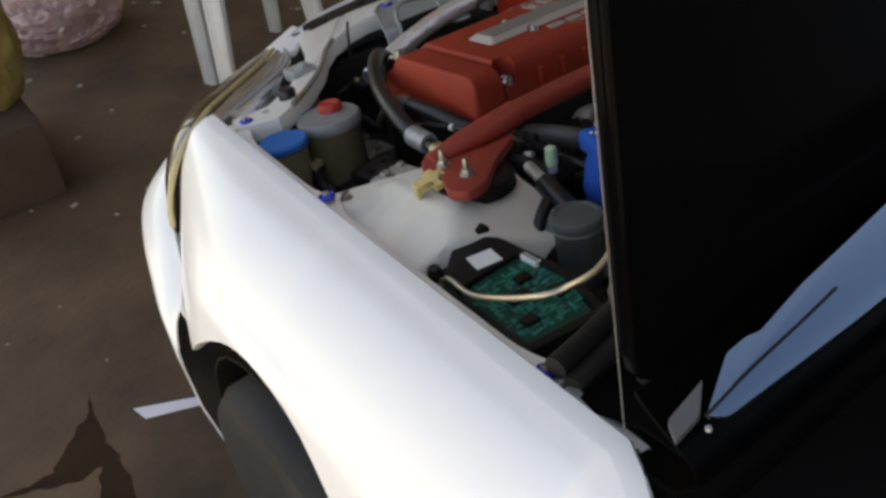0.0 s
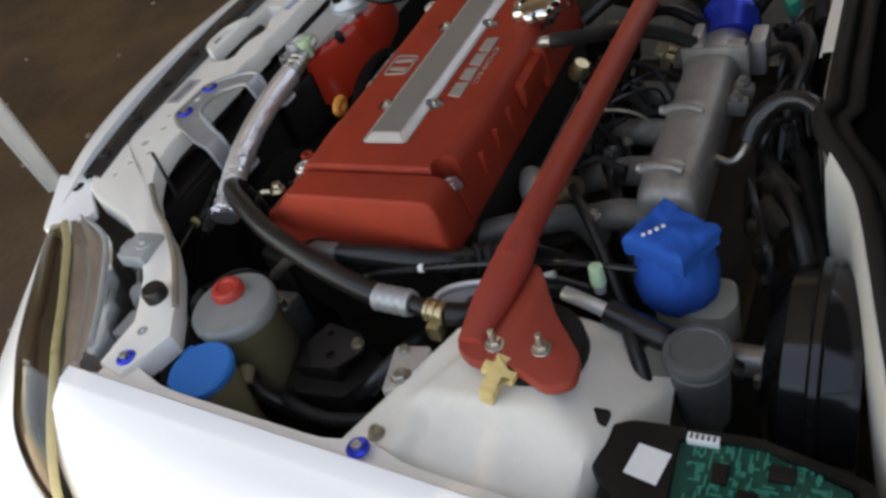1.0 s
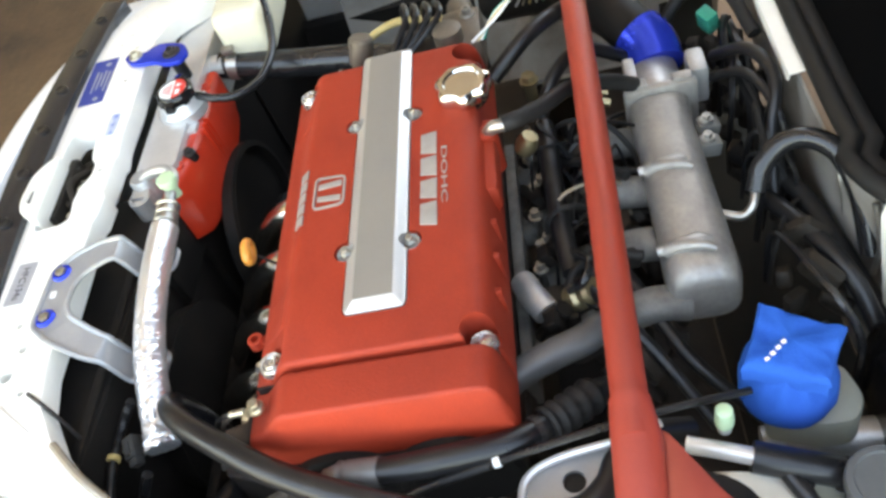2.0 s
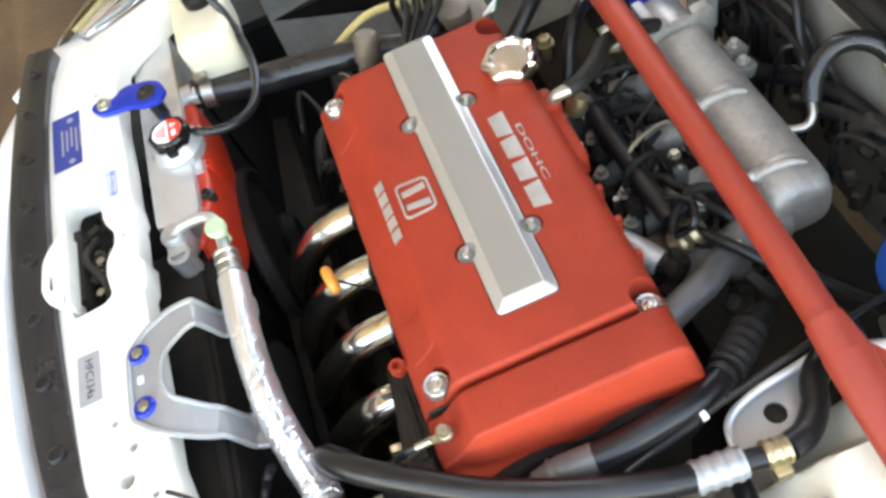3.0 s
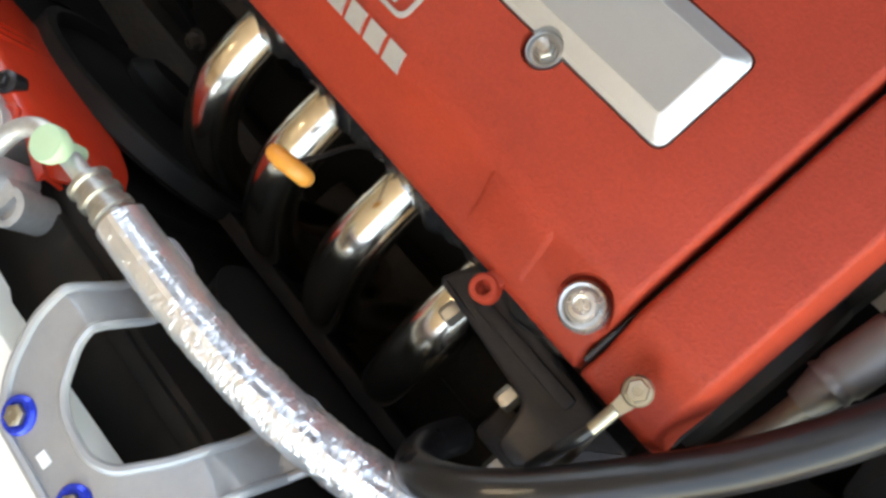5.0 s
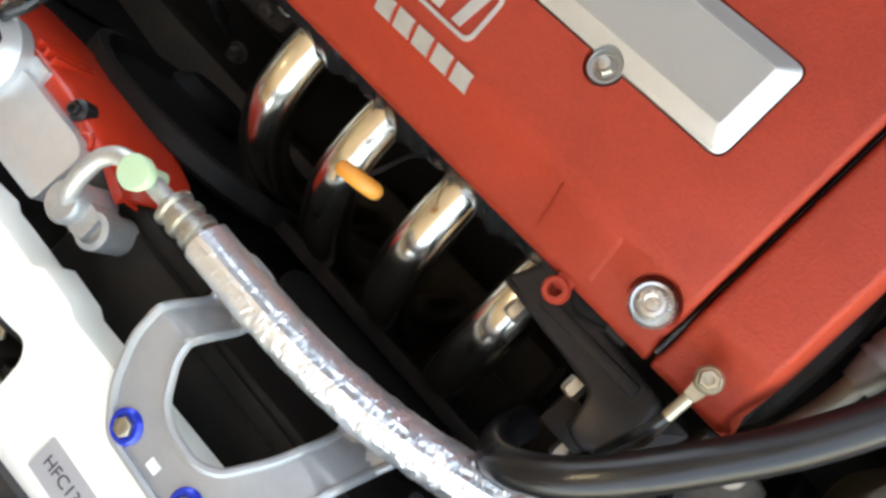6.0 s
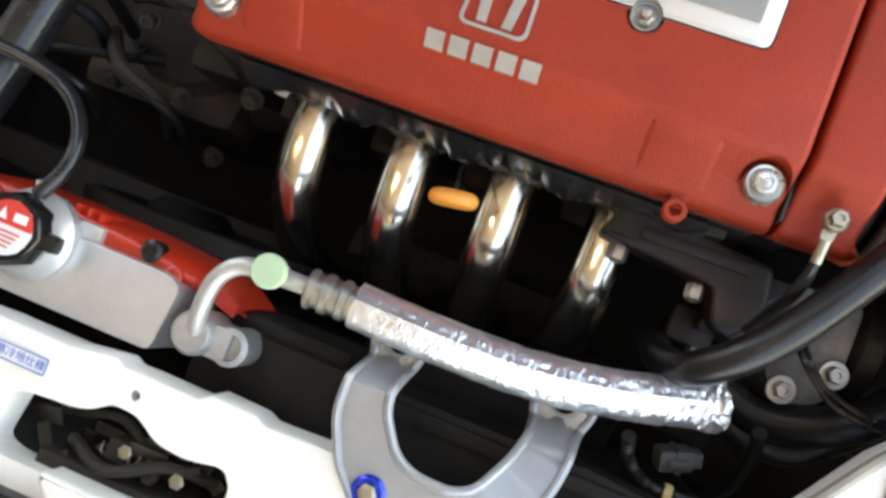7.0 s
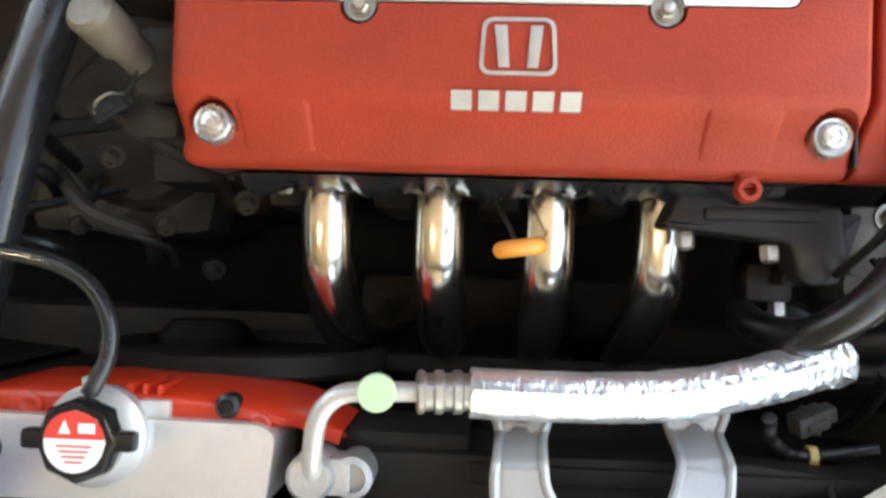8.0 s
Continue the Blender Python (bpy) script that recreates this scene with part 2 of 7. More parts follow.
shield_steel = surface("shield_steel", (0.34, 0.335, 0.33), 0.24, metal=0.95, grain=160, bump=0.2, depth=0.0008, stain=0.7, stain_scale=30, stain_color=(0.10, 0.095, 0.09), spread=0.12)
sky_tint_gloss = surface("sky_tint_gloss", (0.006, 0.006, 0.007), 0.05, bump=0.0, stain=0.1, rough_spread=0.02, shine=0.6)
# High IOR and blue tint put the sky's brightness and hue into the reflection.
sky_tint_gloss.node_tree.nodes["Principled BSDF"].inputs["IOR"].default_value = 2.1
sky_tint_gloss.node_tree.nodes["Principled BSDF"].inputs["Specular Tint"].default_value = (0.42, 0.68, 1.0, 1)
sand_cast = surface("sand_cast", (0.423, 0.4, 0.371), 0.46, metal=0.6, grain=150, bump=0.7, depth=0.0012, stain=0.6, stain_scale=11, spread=0.2, rough_spread=0.16)
lamp_chrome = surface("lamp_chrome", (0.80, 0.81, 0.83), 0.17, metal=0.9, grain=40, bump=0.04, stain=0.3, stain_scale=16, spread=0.05)
lens_plastic = surface("lens_plastic", (0.24, 0.20, 0.155), 0.22, grain=60, bump=0.03, stain=0.5, stain_scale=26, stain_color=(0.40, 0.33, 0.22), coat=0.4, spread=0.06)
lens_yellow = surface("lens_yellow", (0.44, 0.36, 0.17), 0.3, grain=60, bump=0.03, stain=0.4, stain_scale=26, stain_color=(0.28, 0.21, 0.10), coat=0.3, spread=0.06)
glass = clear("glass", (0.30, 0.36, 0.34), 0.0)


# ---- mesh helpers ----
def finish(bm, smooth=True, angle=40):
    bmesh.ops.recalc_face_normals(bm, faces=bm.faces)
    if smooth:
        for f in bm.faces:
            f.smooth = True
        for e in bm.edges:
            if len(e.link_faces) == 2 and e.calc_face_angle(0) > radians(angle):
                e.smooth = False
    return bm


# The bay is laid out with the cam cover level; in the car it leans by this much.
LEANING = Matrix.Translation((0, 0, 0.7)) @ pose(0, 0, 0, 8, 0, 0) @ Matrix.Translation((0, 0, -0.7))
SETTLE = [Matrix()]


def link_mesh(name, bm, material, smooth=True):
    bm.transform(SETTLE[0])
    finish(bm, smooth)
    data = bpy.data.meshes.new(name)
    bm.to_mesh(data)
    bm.free()
    data.materials.append(material)
    return new(name, data)


def part(name, bm, material, parent, label="", smooth=True):
    ob = link_mesh(name, bm, material, smooth)
    ob.parent = parent
    base = parent.matrix_basis if parent.parent is None else parent.parent.matrix_basis
    ob.matrix_parent_inverse = base.inverted() if parent.type == "EMPTY" else Matrix()
    return tagged(ob, label) if label else ob


def thing(name, at, label, category, group="", kind=""):
    ob = new(name)
    ob.empty_display_size = 0.05
    ob.matrix_basis = Matrix.Translation(SETTLE[0] @ Vector(at))
    return tagged(ob, label, category, group, kind)


def solid(name, bm, material, label, category, group="", kind="", smooth=True):
    return tagged(link_mesh(name, bm, material, smooth), label, category, group, kind)


def join(*meshes):
    out = bmesh.new()
    for bm in meshes:
        data = bpy.data.meshes.new("joining")
        bm.to_mesh(data)
        bm.free()
        out.from_mesh(data)
        bpy.data.meshes.remove(data)
    return out


def moved(bm, m):
    bm.transform(m)
    return bm


def box(x0, x1, y0, y1, z0, z1, bevel=0.0, segments=2):
    bm = bmesh.new()
    bmesh.ops.create_cube(bm, size=1)
    bm.transform(Matrix.Translation(((x0 + x1) / 2, (y0 + y1) / 2, (z0 + z1) / 2)) @ Matrix.Diagonal((x1 - x0, y1 - y0, z1 - z0, 1)))
    if bevel:
        bmesh.ops.bevel(bm, geom=bm.edges[:], offset=bevel, segments=segments, affect="EDGES", profile=0.6)
    return bm


def slab(outline, z0, z1, bevel=0.0, segments=2, slope=None):
    """A plate with that outline in plan, from z0 to z1; slope(x, y) adds to its height."""
    bm = bmesh.new()
    low = [bm.verts.new((x, y, z0)) for x, y in outline]
    face = bm.faces.new(low)
    top = bmesh.ops.extrude_face_region(bm, geom=[face])
    for v in (g for g in top["geom"] if isinstance(g, bmesh.types.BMVert)):
        v.co.z = z1
    bmesh.ops.recalc_face_normals(bm, faces=bm.faces)
    if bevel:
        rim = [e for e in bm.edges if all(abs(v.co.z - z1) < 1e-6 for v in e.verts)]
        bmesh.ops.bevel(bm, geom=rim, offset=bevel, segments=segments, affect="EDGES", profile=0.6)
    if slope:
        for v in bm.verts:
            v.co.z += slope(v.co.x, v.co.y)
    return bm


def rounded(points, r, steps=4):
    """The outline with its corners rounded."""
    out = []
    n = len(points)
    for i in range(n):
        a, b, c = (Vector(points[(i + k) % n]) for k in (-1, 0, 1))
        d = min(r, (a - b).length * 0.45, (c - b).length * 0.45)
        p, q = b + (a - b).normalized() * d, b + (c - b).normalized() * d
        for k in range(steps + 1):
            s = k / steps
            out.append(tuple(p * (1 - s) ** 2 + b * 2 * s * (1 - s) + q * s * s))
    return out


def spline(points, steps=8):
    """A smooth line through the points."""
    pts = [Vector(p) for p in points]
    if len(pts) == 2:
        return [pts[0].lerp(pts[1], k / steps) for k in range(steps + 1)]
    ext = [pts[0] * 2 - pts[1], *pts, pts[-1] * 2 - pts[-2]]
    out = []
    for i in range(1, len(ext) - 2):
        a, b, c, d = ext[i - 1 : i + 3]
        for k in range(steps):
            t = k / steps
            out.append(0.5 * ((2 * b) + (c - a) * t + (2 * a - 5 * b + 4 * c - d) * t * t + (3 * b - a - 3 * c + d) * t ** 3))
    return out + [pts[-1]]


def sweep(path, radius, sides=12, flat=1.0, crumple=0.0, closed=True):
    """A tube along a line of points; radius is a number or a function of 0..1; flat squeezes it in height."""
    path = [Vector(p) for p in path]
    bm = bmesh.new()
    rings, up = [], None
    total = len(path) - 1
    for i, p in enumerate(path):
        way = (path[min(i + 1, total)] - path[max(i - 1, 0)]).normalized()
        if up is None:
            up = Vector((0, 0, 1)) if abs(way.z) < 0.9 else Vector((1, 0, 0))
        side = way.cross(up).normalized()
        up = side.cross(way).normalized()
        r = radius(i / total) if callable(radius) else radius
        ring = []
        for k in range(sides):
            a = 2 * math.pi * k / sides
            rr = r * (1 + crumple * noise.noise(Vector((p.x * 90 + k * 1.7, p.y * 90, p.z * 90 + i * 0.9))))
            ring.append(bm.verts.new(p + side * (rr * math.cos(a)) + up * (rr * flat * math.sin(a))))
        rings.append(ring)
    for a, b in zip(rings, rings[1:]):
        for k in range(sides):
            bm.faces.new((a[k], a[(k + 1) % sides], b[(k + 1) % sides], b[k]))
    if closed:
        bm.faces.new(rings[0][::-1])
        bm.faces.new(rings[-1])
    return bm


def hose(points, radius, sides=12, steps=8, **more):
    return sweep(spline(points, steps), radius, sides, **more)


def turned(profile, at=(0, 0, 0), sides=28, lean=(0, 0), squash=1.0):
    """A body turned round an upright axis: profile rows of radius and height."""
    bm = bmesh.new()
    rings = []
    for r, z in profile:
        rings.append([bm.verts.new((max(r, 1e-5) * math.cos(2 * math.pi * k / sides), squash * max(r, 1e-5) * math.sin(2 * math.pi * k / sides), z)) for k in range(sides)])
    for a, b in zip(rings, rings[1:]):
        for k in range(sides):
            bm.faces.new((a[k], a[(k + 1) % sides], b[(k + 1) % sides], b[k]))
    bm.faces.new(rings[0][::-1])
    bm.faces.new(rings[-1])
    bm.transform(Matrix.Translation(at) @ pose(0, 0, 0, lean[0], lean[1], 0))
    return bm


def aimed(bm, start, end):
    """Lays a body built upward from the origin along the way from start to end."""
    bm.transform(Matrix.Translation(start) @ (Vector(end) - Vector(start)).to_track_quat("Z", "Y").to_matrix().to_4x4())
    return bm


def rod(start, end, r0, r1=None, sides=14):
    far = (Vector(end) - Vector(start)).length
    return aimed(turned([(r0, 0), (r1 or r0, far)], sides=sides), start, end)


def hex_bolt(at, size=0.008, high=0.008, washer=0.0, way=(0, 0, 1), dish=True):
    """A hexagon head on its washer."""
    head = turned([(size, 0), (size, high * 0.8), (size * 0.85, high), (size * 0.45, high), (size * 0.40, high * (0.75 if dish else 1))], sides=6)
    if washer:
        head = join(turned([(washer, 0), (washer, 0.0018), (washer * 0.94, 0.0026), (washer * 0.7, 0.0026)], sides=24), moved(head, Matrix.Translation((0, 0, 0.0022))))
    return aimed(head, at, Vector(at) + Vector(way))


def cut(bm, *cutters):
    """bm less the cutters."""
    def temp(mesh):
        bmesh.ops.recalc_face_normals(mesh, faces=mesh.faces)
        data = bpy.data.meshes.new("shaping")
        mesh.to_mesh(data)
        mesh.free()
        return new("shaping", data)
    body, tool = temp(bm), temp(join(*cutters))
    step = body.modifiers.new("cut", "BOOLEAN")
    step.operation, step.object, step.solver = "DIFFERENCE", tool, "EXACT"
    step.use_self = True
    got = body.evaluated_get(bpy.context.evaluated_depsgraph_get())
    out = bmesh.new()
    out.from_mesh(got.to_mesh())
    for ob in (body, tool):
        data = ob.data
        bpy.data.objects.remove(ob)
        bpy.data.meshes.remove(data)
    return out


def loft(sections, closed_ends=True):
    """A skin over sections with equal numbers of points; each section an open or closed row of places."""
    bm = bmesh.new()
    rows = [[bm.verts.new(p) for p in s] for s in sections]
    for a, b in zip(rows, rows[1:]):
        for k in range(len(a)):
            n = (k + 1) % len(a)
            bm.faces.new((a[k], a[n], b[n], b[k]))
    if closed_ends:
        bm.faces.new(rows[0][::-1])
        bm.faces.new(rows[-1])
    return bm


def sheet(sections, thick=0.0012):
    """A thin panel over open rows of places."""
    bm = bmesh.new()
    rows = [[bm.verts.new(p) for p in s] for s in sections]
    for a, b in zip(rows, rows[1:]):
        for k in range(len(a) - 1):
            bm.faces.new((a[k], a[k + 1], b[k + 1], b[k]))
    bmesh.ops.recalc_face_normals(bm, faces=bm.faces)
    bmesh.ops.solidify(bm, geom=bm.faces[:], thickness=thick)
    return bm


def lettering(words, size, at, turn, material, name, parent, depth=0.0004):
    data = bpy.data.curves.new(name, "FONT")
    data.body, data.size, data.extrude = words, size, depth
    data.align_x, data.align_y = "CENTER", "CENTER"
    draft = new("draft", data)
    bpy.context.view_layer.update()
    got = bpy.data.meshes.new_from_object(draft.evaluated_get(bpy.context.evaluated_depsgraph_get()))
    bpy.data.objects.remove(draft)
    bpy.data.curves.remove(data)
    bm = bmesh.new()
    bm.from_mesh(got)
    bpy.data.meshes.remove(got)
    bm.transform(Matrix.Translation(at) @ turn)
    return part(name, bm, material, parent, smooth=False)


# ---- the shelter round the car ----
def roughened(bm, amount, scale):
    for v in bm.verts:
        v.co += Vector((noise.noise(v.co * scale), noise.noise(v.co * scale + Vector((9, 0, 0))), noise.noise(v.co * scale + Vector((0, 9, 0))))) * amount
    return bm


solid("floor", box(-4.6, 2.0, -6.2, 5.4, -0.12, 0.0), concrete, "worn brown concrete floor with damp stains", "floor", kind="structure", smooth=False)
ground_bm = bmesh.new()
bmesh.ops.create_grid(ground_bm, x_segments=40, y_segments=40, size=600)
for v in ground_bm.verts:
    v.co.z = -0.06
solid("ground", ground_bm, earth, "unseen concrete yard, made pale to bounce sunlight onto the wing", "ground", kind="structure")
solid("wall_east", box(-4.8, -4.6, -6.2, 2.2, -0.1, 2.75), plaster, "unpainted grey plaster wall", "wall", kind="structure", smooth=False)
solid("wall_front", box(-4.6, 0.6, -6.4, -6.2, -0.1, 2.75), plaster, "unpainted grey plaster wall", "wall", kind="structure", smooth=False)
solid("wall_low", box(0.6, 3.2, -6.4, -6.2, -0.1, 0.95), plaster, "low plaster wall beside the opening", "wall", kind="structure", smooth=False)
solid("wall_back", box(-1.6, 3.2, 5.4, 5.6, -0.1, 2.75), plaster, "unpainted grey plaster wall", "wall", kind="structure", smooth=False)
# Roof out of view: its edges are set by how much sky lights the car.
boards = []
for k in range(15):
    boards.append(box(-4.8, 0.80, -6.4 + k * 0.462, -6.4 + k * 0.462 + 0.452, 2.76, 2.79))
solid("ceiling", join(*boards), roof_board, "weathered grey timber roof boards out of view, edges set for the light", "ceiling", kind="structure", smooth=False)
beam = solid("roof_beam", box(-4.8, 0.80, -0.05, 0.05, 2.62, 2.755, 0.006), timber, "dark timber roof beam under the boards", "beam", "roof beams")
for y in (-4.4, -2.2, 0.46):
    copy_thing(beam, Matrix.Translation((0, y, 0)))
post = solid("roof_post", box(0.70, 0.82, -0.06, 0.06, 0.0, 2.62, 0.008), timber, "square timber post that carries the roof", "post", "roof posts")
post.matrix_basis = Matrix.Translation((-5.6, 0.46, 0))
copy_thing(post, Matrix.Translation((0, -4.4, 0)))

# ---- the car body ----
SETTLE[0] = LEANING
car = thing("car", (-0.14, 0.6, 0.0), "white compact car with its black bonnet raised upright", "car")
MID = -0.14


def mirrored(bm):
    bm.transform(Matrix.Translation((2 * MID, 0, 0)) @ Matrix.Diagonal((-1, 1, 1, 1)))
    return bm


WHEEL_Y, WHEEL_Z, ARCH = 0.26, 0.262, 0.360


def fender_edge(y):
    """The bonnet-side edge of the wing: its x and z at y."""
    return 0.546 + 0.052 * (y + 0.23) + 1.1 * max(0.0, y - 0.70) ** 1.2, 0.742 - 0.052 * (y + 0.23) + 0.02 * (y + 0.23) ** 2


def fender():
    rows = []
    ys = [-0.229 + 0.032 * k for k in range(0, 33)]
    for n, y in enumerate(ys):
        x, z = fender_edge(y)
        wide = 0.768 - 0.098 * max(0, (0.08 - y) / 0.31) ** 1.5
        # lower end: the bumper seam, the wheel arch, or the sill line
        reach = ARCH ** 2 - (y - WHEEL_Y) ** 2
        foot = max(WHEEL_Z + math.sqrt(max(0.0, reach)), 0.52 if y < WHEEL_Y else 0.30)
        row = [(x - 0.004, y, z - 0.022), (x, y, z - 0.004), (x + 0.003, y, z), (x + 0.022, y, z - 0.0005), (x + 0.024, y, z - 0.0012)]
        shoulder = 0.51
        turn = math.acos(max(0.0, 1 - (z - 0.0015 - foot) / (z - 0.0015 - shoulder)))
        for k in range(1, 15):
            a = turn * k / 14
            fold = 0.006 * math.exp(-((a / (math.pi / 2) - 0.62) / 0.05) ** 2) * min(1.0, max(0.0, y + 0.1) * 4)
            u, w = math.sin(a) ** 0.9, 1 - math.cos(a)
            chord = 0.5 * (u + w)
            u, w = u + 0.22 * (chord - u), w + 0.22 * (chord - w) * (1 - k / 14)
            row.append((x + 0.026 + (wide - x - 0.026) * u + fold, y, (z - 0.0015) - (z - 0.0015 - shoulder) * w + fold))
        last = row[-1]
        for k in range(1, 5):
            row.append((last[0] - 0.0015 * k, y, last[2] + (min(foot, last[2]) - last[2]) * k / 4 - 0.0008 * k))
        row += [(last[0] - 0.009, y, foot - 0.0035), (last[0] - 0.028, y, foot)]
        # the front edge is swept back behind the lamp
        sweep_back = 0.030 * max(0.0, 1 - n / 20) ** 1.5
        rows.append([(a, b + sweep_back * min(1.0, k / 12), c) for k, (a, b, c) in enumerate(row)])
    return sheet(rows, 0.0015)


part("fender", fender(), white_paint, car, "glossy white wing")
part("fender", mirrored(fender()), white_paint, car, "glossy white wing")


NOSE_TOP = [(-0.14, -0.556, 0.760), (0.03, -0.546, 0.759), (0.165, -0.524, 0.755), (0.255, -0.508, 0.743), (0.335, -0.498, 0.720), (0.43, -0.448, 0.704), (0.517, -0.391, 0.686),
            (0.576, -0.351, 0.659), (0.614, -0.317, 0.631), (0.655, -0.246, 0.608), (0.677, -0.197, 0.599), (0.704, -0.110, 0.575), (0.735, -0.062, 0.545)]
NOSE_OUT = [(-0.14, -0.638, 0.722), (0.03, -0.628, 0.720), (0.165, -0.606, 0.712), (0.27, -0.586, 0.682), (0.36, -0.566, 0.632), (0.46, -0.534, 0.618), (0.568, -0.488, 0.604),
            (0.642, -0.432, 0.590), (0.682, -0.364, 0.582), (0.714, -0.272, 0.570), (0.736, -0.190, 0.556), (0.756, -0.095, 0.535), (0.762, -0.045, 0.500)]


def bumper():
    rows = []
    for t, o in zip(spline(NOSE_TOP, 4), spline(NOSE_OUT, 4)):
        row = [t + Vector((-0.004, 0.010, -0.035)), t + Vector((0, 0.001, -0.004))]
        mid = t.lerp(o, 0.5) + Vector((0, -0.010, 0.016)) + (o - t) * 0.12
        for k in range(9):
            s = k / 8
            row.append(t * (1 - s) ** 2 + mid * 2 * s * (1 - s) + o * s * s)
        out = Vector((o.x - MID, o.y + 0.15, 0)).normalized()
        for d, z in ((0.004, 0.53), (0.006, 0.46), (0.004, 0.38), (-0.010, 0.28), (-0.035, 0.20)):
            row.append(Vector((o.x + out.x * d, o.y + out.y * d, min(z, o.z - 0.01))))
        rows.append(row)
    other = [[Vector((2 * MID - p.x, p.y + 0.05 * min(0.5, max(0.0, p.x - 0.06)), p.z)) for p in row] for row in rows[:0:-1]]
    return sheet(other + rows, 0.003)


part("bumper", bumper(), white_paint, car, "glossy white front bumper")

# radiator support: the white cross panel with its openings
SUP = 0.757
left_side = [(-0.14, -0.545), (0.02, -0.532), (0.14, -0.512), (0.225, -0.492), (0.262, -0.470), (0.285, -0.432), (0.318, -0.345), (0.355, -0.285),
             (0.41, -0.238), (0.468, -0.205), (0.530, -0.205), (0.540, -0.165), (0.505, -0.148), (0.478, -0.138), (0.438, -0.162), (0.380, -0.205), (0.335, -0.250),
             (0.300, -0.300), (0.262, -0.338), (0.215, -0.366), (0.17, -0.3745), (0.10, -0.376), (0.02, -0.379), (-0.044, -0.3815), (-0.053, -0.3775), (-0.088, -0.3765), (-0.097, -0.3825), (-0.14, -0.382)]
right_side = [(-0.14, -0.382), (-0.155, -0.3825), (-0.163, -0.3785), (-0.200, -0.3835), (-0.26, -0.3835), (-0.33, -0.3865), (-0.42, -0.3845), (-0.462, -0.376), (-0.485, -0.358), (-0.533, -0.298),
              *[(2 * MID - x, y) for x, y in left_side[16:0:-1]], (-0.14, -0.545)]


def crown(x, y):
    far = max(0.0, abs(x - MID) - 0.30)
    return -0.028 * min(1.0, far / 0.30) ** 1.2 - 0.09 * max(0.0, -0.40 - y)


support = slab([*left_side[1:-1], left_side[-1], *right_side[1:-1], left_side[0]], SUP - 0.030, SUP, 0.006)
latch_gap = slab(rounded([(-0.229, -0.430), (-0.217, -0.4265), (-0.180, -0.4235), (-0.166, -0.4195), (-0.155, -0.4105), (-0.134, -0.4105), (-0.1140, -0.4235), (-0.0906, -0.4255), (-0.061, -0.4200), (-0.053, -0.431), (-0.053, -0.471), (-0.062, -0.4745), (-0.130, -0.4765), (-0.222, -0.4770), (-0.238, -0.472)], 0.008), SUP - 0.1, SUP + 0.1)
holes = [latch_gap]
for x, y, r in ((-0.140, -0.3985, 0.0038), (0.170, -0.4240, 0.0088), (0.103, -0.4320, 0.0042), (0.138, -0.4133, 0.0055), (0.200, -0.443, 0.004), (0.214, -0.420, 0.005), (0.240, -0.430, 0.004), (0.196, -0.396, 0.004),
                (-0.460, -0.438, 0.006), (-0.438, -0.451, 0.003), (-0.508, -0.4215, 0.004), (-0.4165, -0.416, 0.004), (-0.334, -0.414, 0.0035), (-0.345, -0.484, 0.004), (0.03, -0.40, 0.003)):
    holes.append(moved(turned([(r, -0.1), (r, 0.1)], sides=16), Matrix.Translation((x, y, SUP))))
support = cut(support, *holes)
for v in support.verts:
    v.co.z += crown(v.co.x, v.co.y)
core = part("radiator_support", support, bay_white, car, "cream-white painted radiator support panel with punched holes")
part("latch_lip", cut(slab(rounded([(-0.182, -0.4775), (-0.168, -0.492), (-0.148, -0.503), (-0.104, -0.505), (-0.082, -0.497), (-0.067, -0.4755), (-0.068, -0.470), (-0.182, -0.471)], 0.010), 0.738, 0.7635, 0.005, 3), slab(rounded([(-0.150, -0.494), (-0.100, -0.496), (-0.090, -0.474), (-0.162, -0.474)], 0.008), 0.756, 0.80)), bay_white, core, "dished lip in front of the latch opening")
# folded front face under the panel
face_rows = []
for k in range(41):
    s = k / 40 * 2 - 1
    x = MID + 0.36 * s
    y = -0.520 + 0.028 * abs(s) ** 2.2
    face_rows.append([(x, y, SUP - 0.012 + crown(x, y)), (x, y - 0.004, SUP - 0.05), (x, y - 0.004, 0.60), (x, y + 0.01, 0.42)])
# The folded face takes the greyer bay paint, the panel above the white.
part("support_face", sheet(face_rows, 0.002), bay_grey, car, "grey stained folded front of the support panel")
# black rubber seal along the nose
seal_rows = []


def seal_line(x):
    """Outer and inner edge of the strip along the nose, and its height."""
    return -0.5467 + 0.22 * (x + 0.25) ** 2, -0.4970 + 0.155 * (x + 0.26) ** 2, 0.756 - 0.040 * (x + 0.25) ** 2


for k in range(61):
    x = -0.575 + 0.820 * k / 60
    a, b, z = seal_line(x)
    seal_rows.append([(x, a, z - 0.030), (x, a, z + 0.004), (x, a + 0.008, z + 0.008), (x, b - 0.010, z + 0.0035), (x, b - 0.001, z + 0.0025), (x, b, z - 0.003), (x, b, z - 0.025)])
seal = part("nose_seal", sheet(seal_rows, 0.003), nose_black, car, "black plastic cover strip along the nose")
for k in range(9):
    x = -0.520 + 0.090 * k
    a, b, z = seal_line(x)
    part("clip", moved(turned([(0.010, 0), (0.010, 0.003), (0.007, 0.005), (0.002, 0.004)], sides=14), Matrix.Translation((x, (a + b) / 2, z + 0.0035))), rubber, seal)
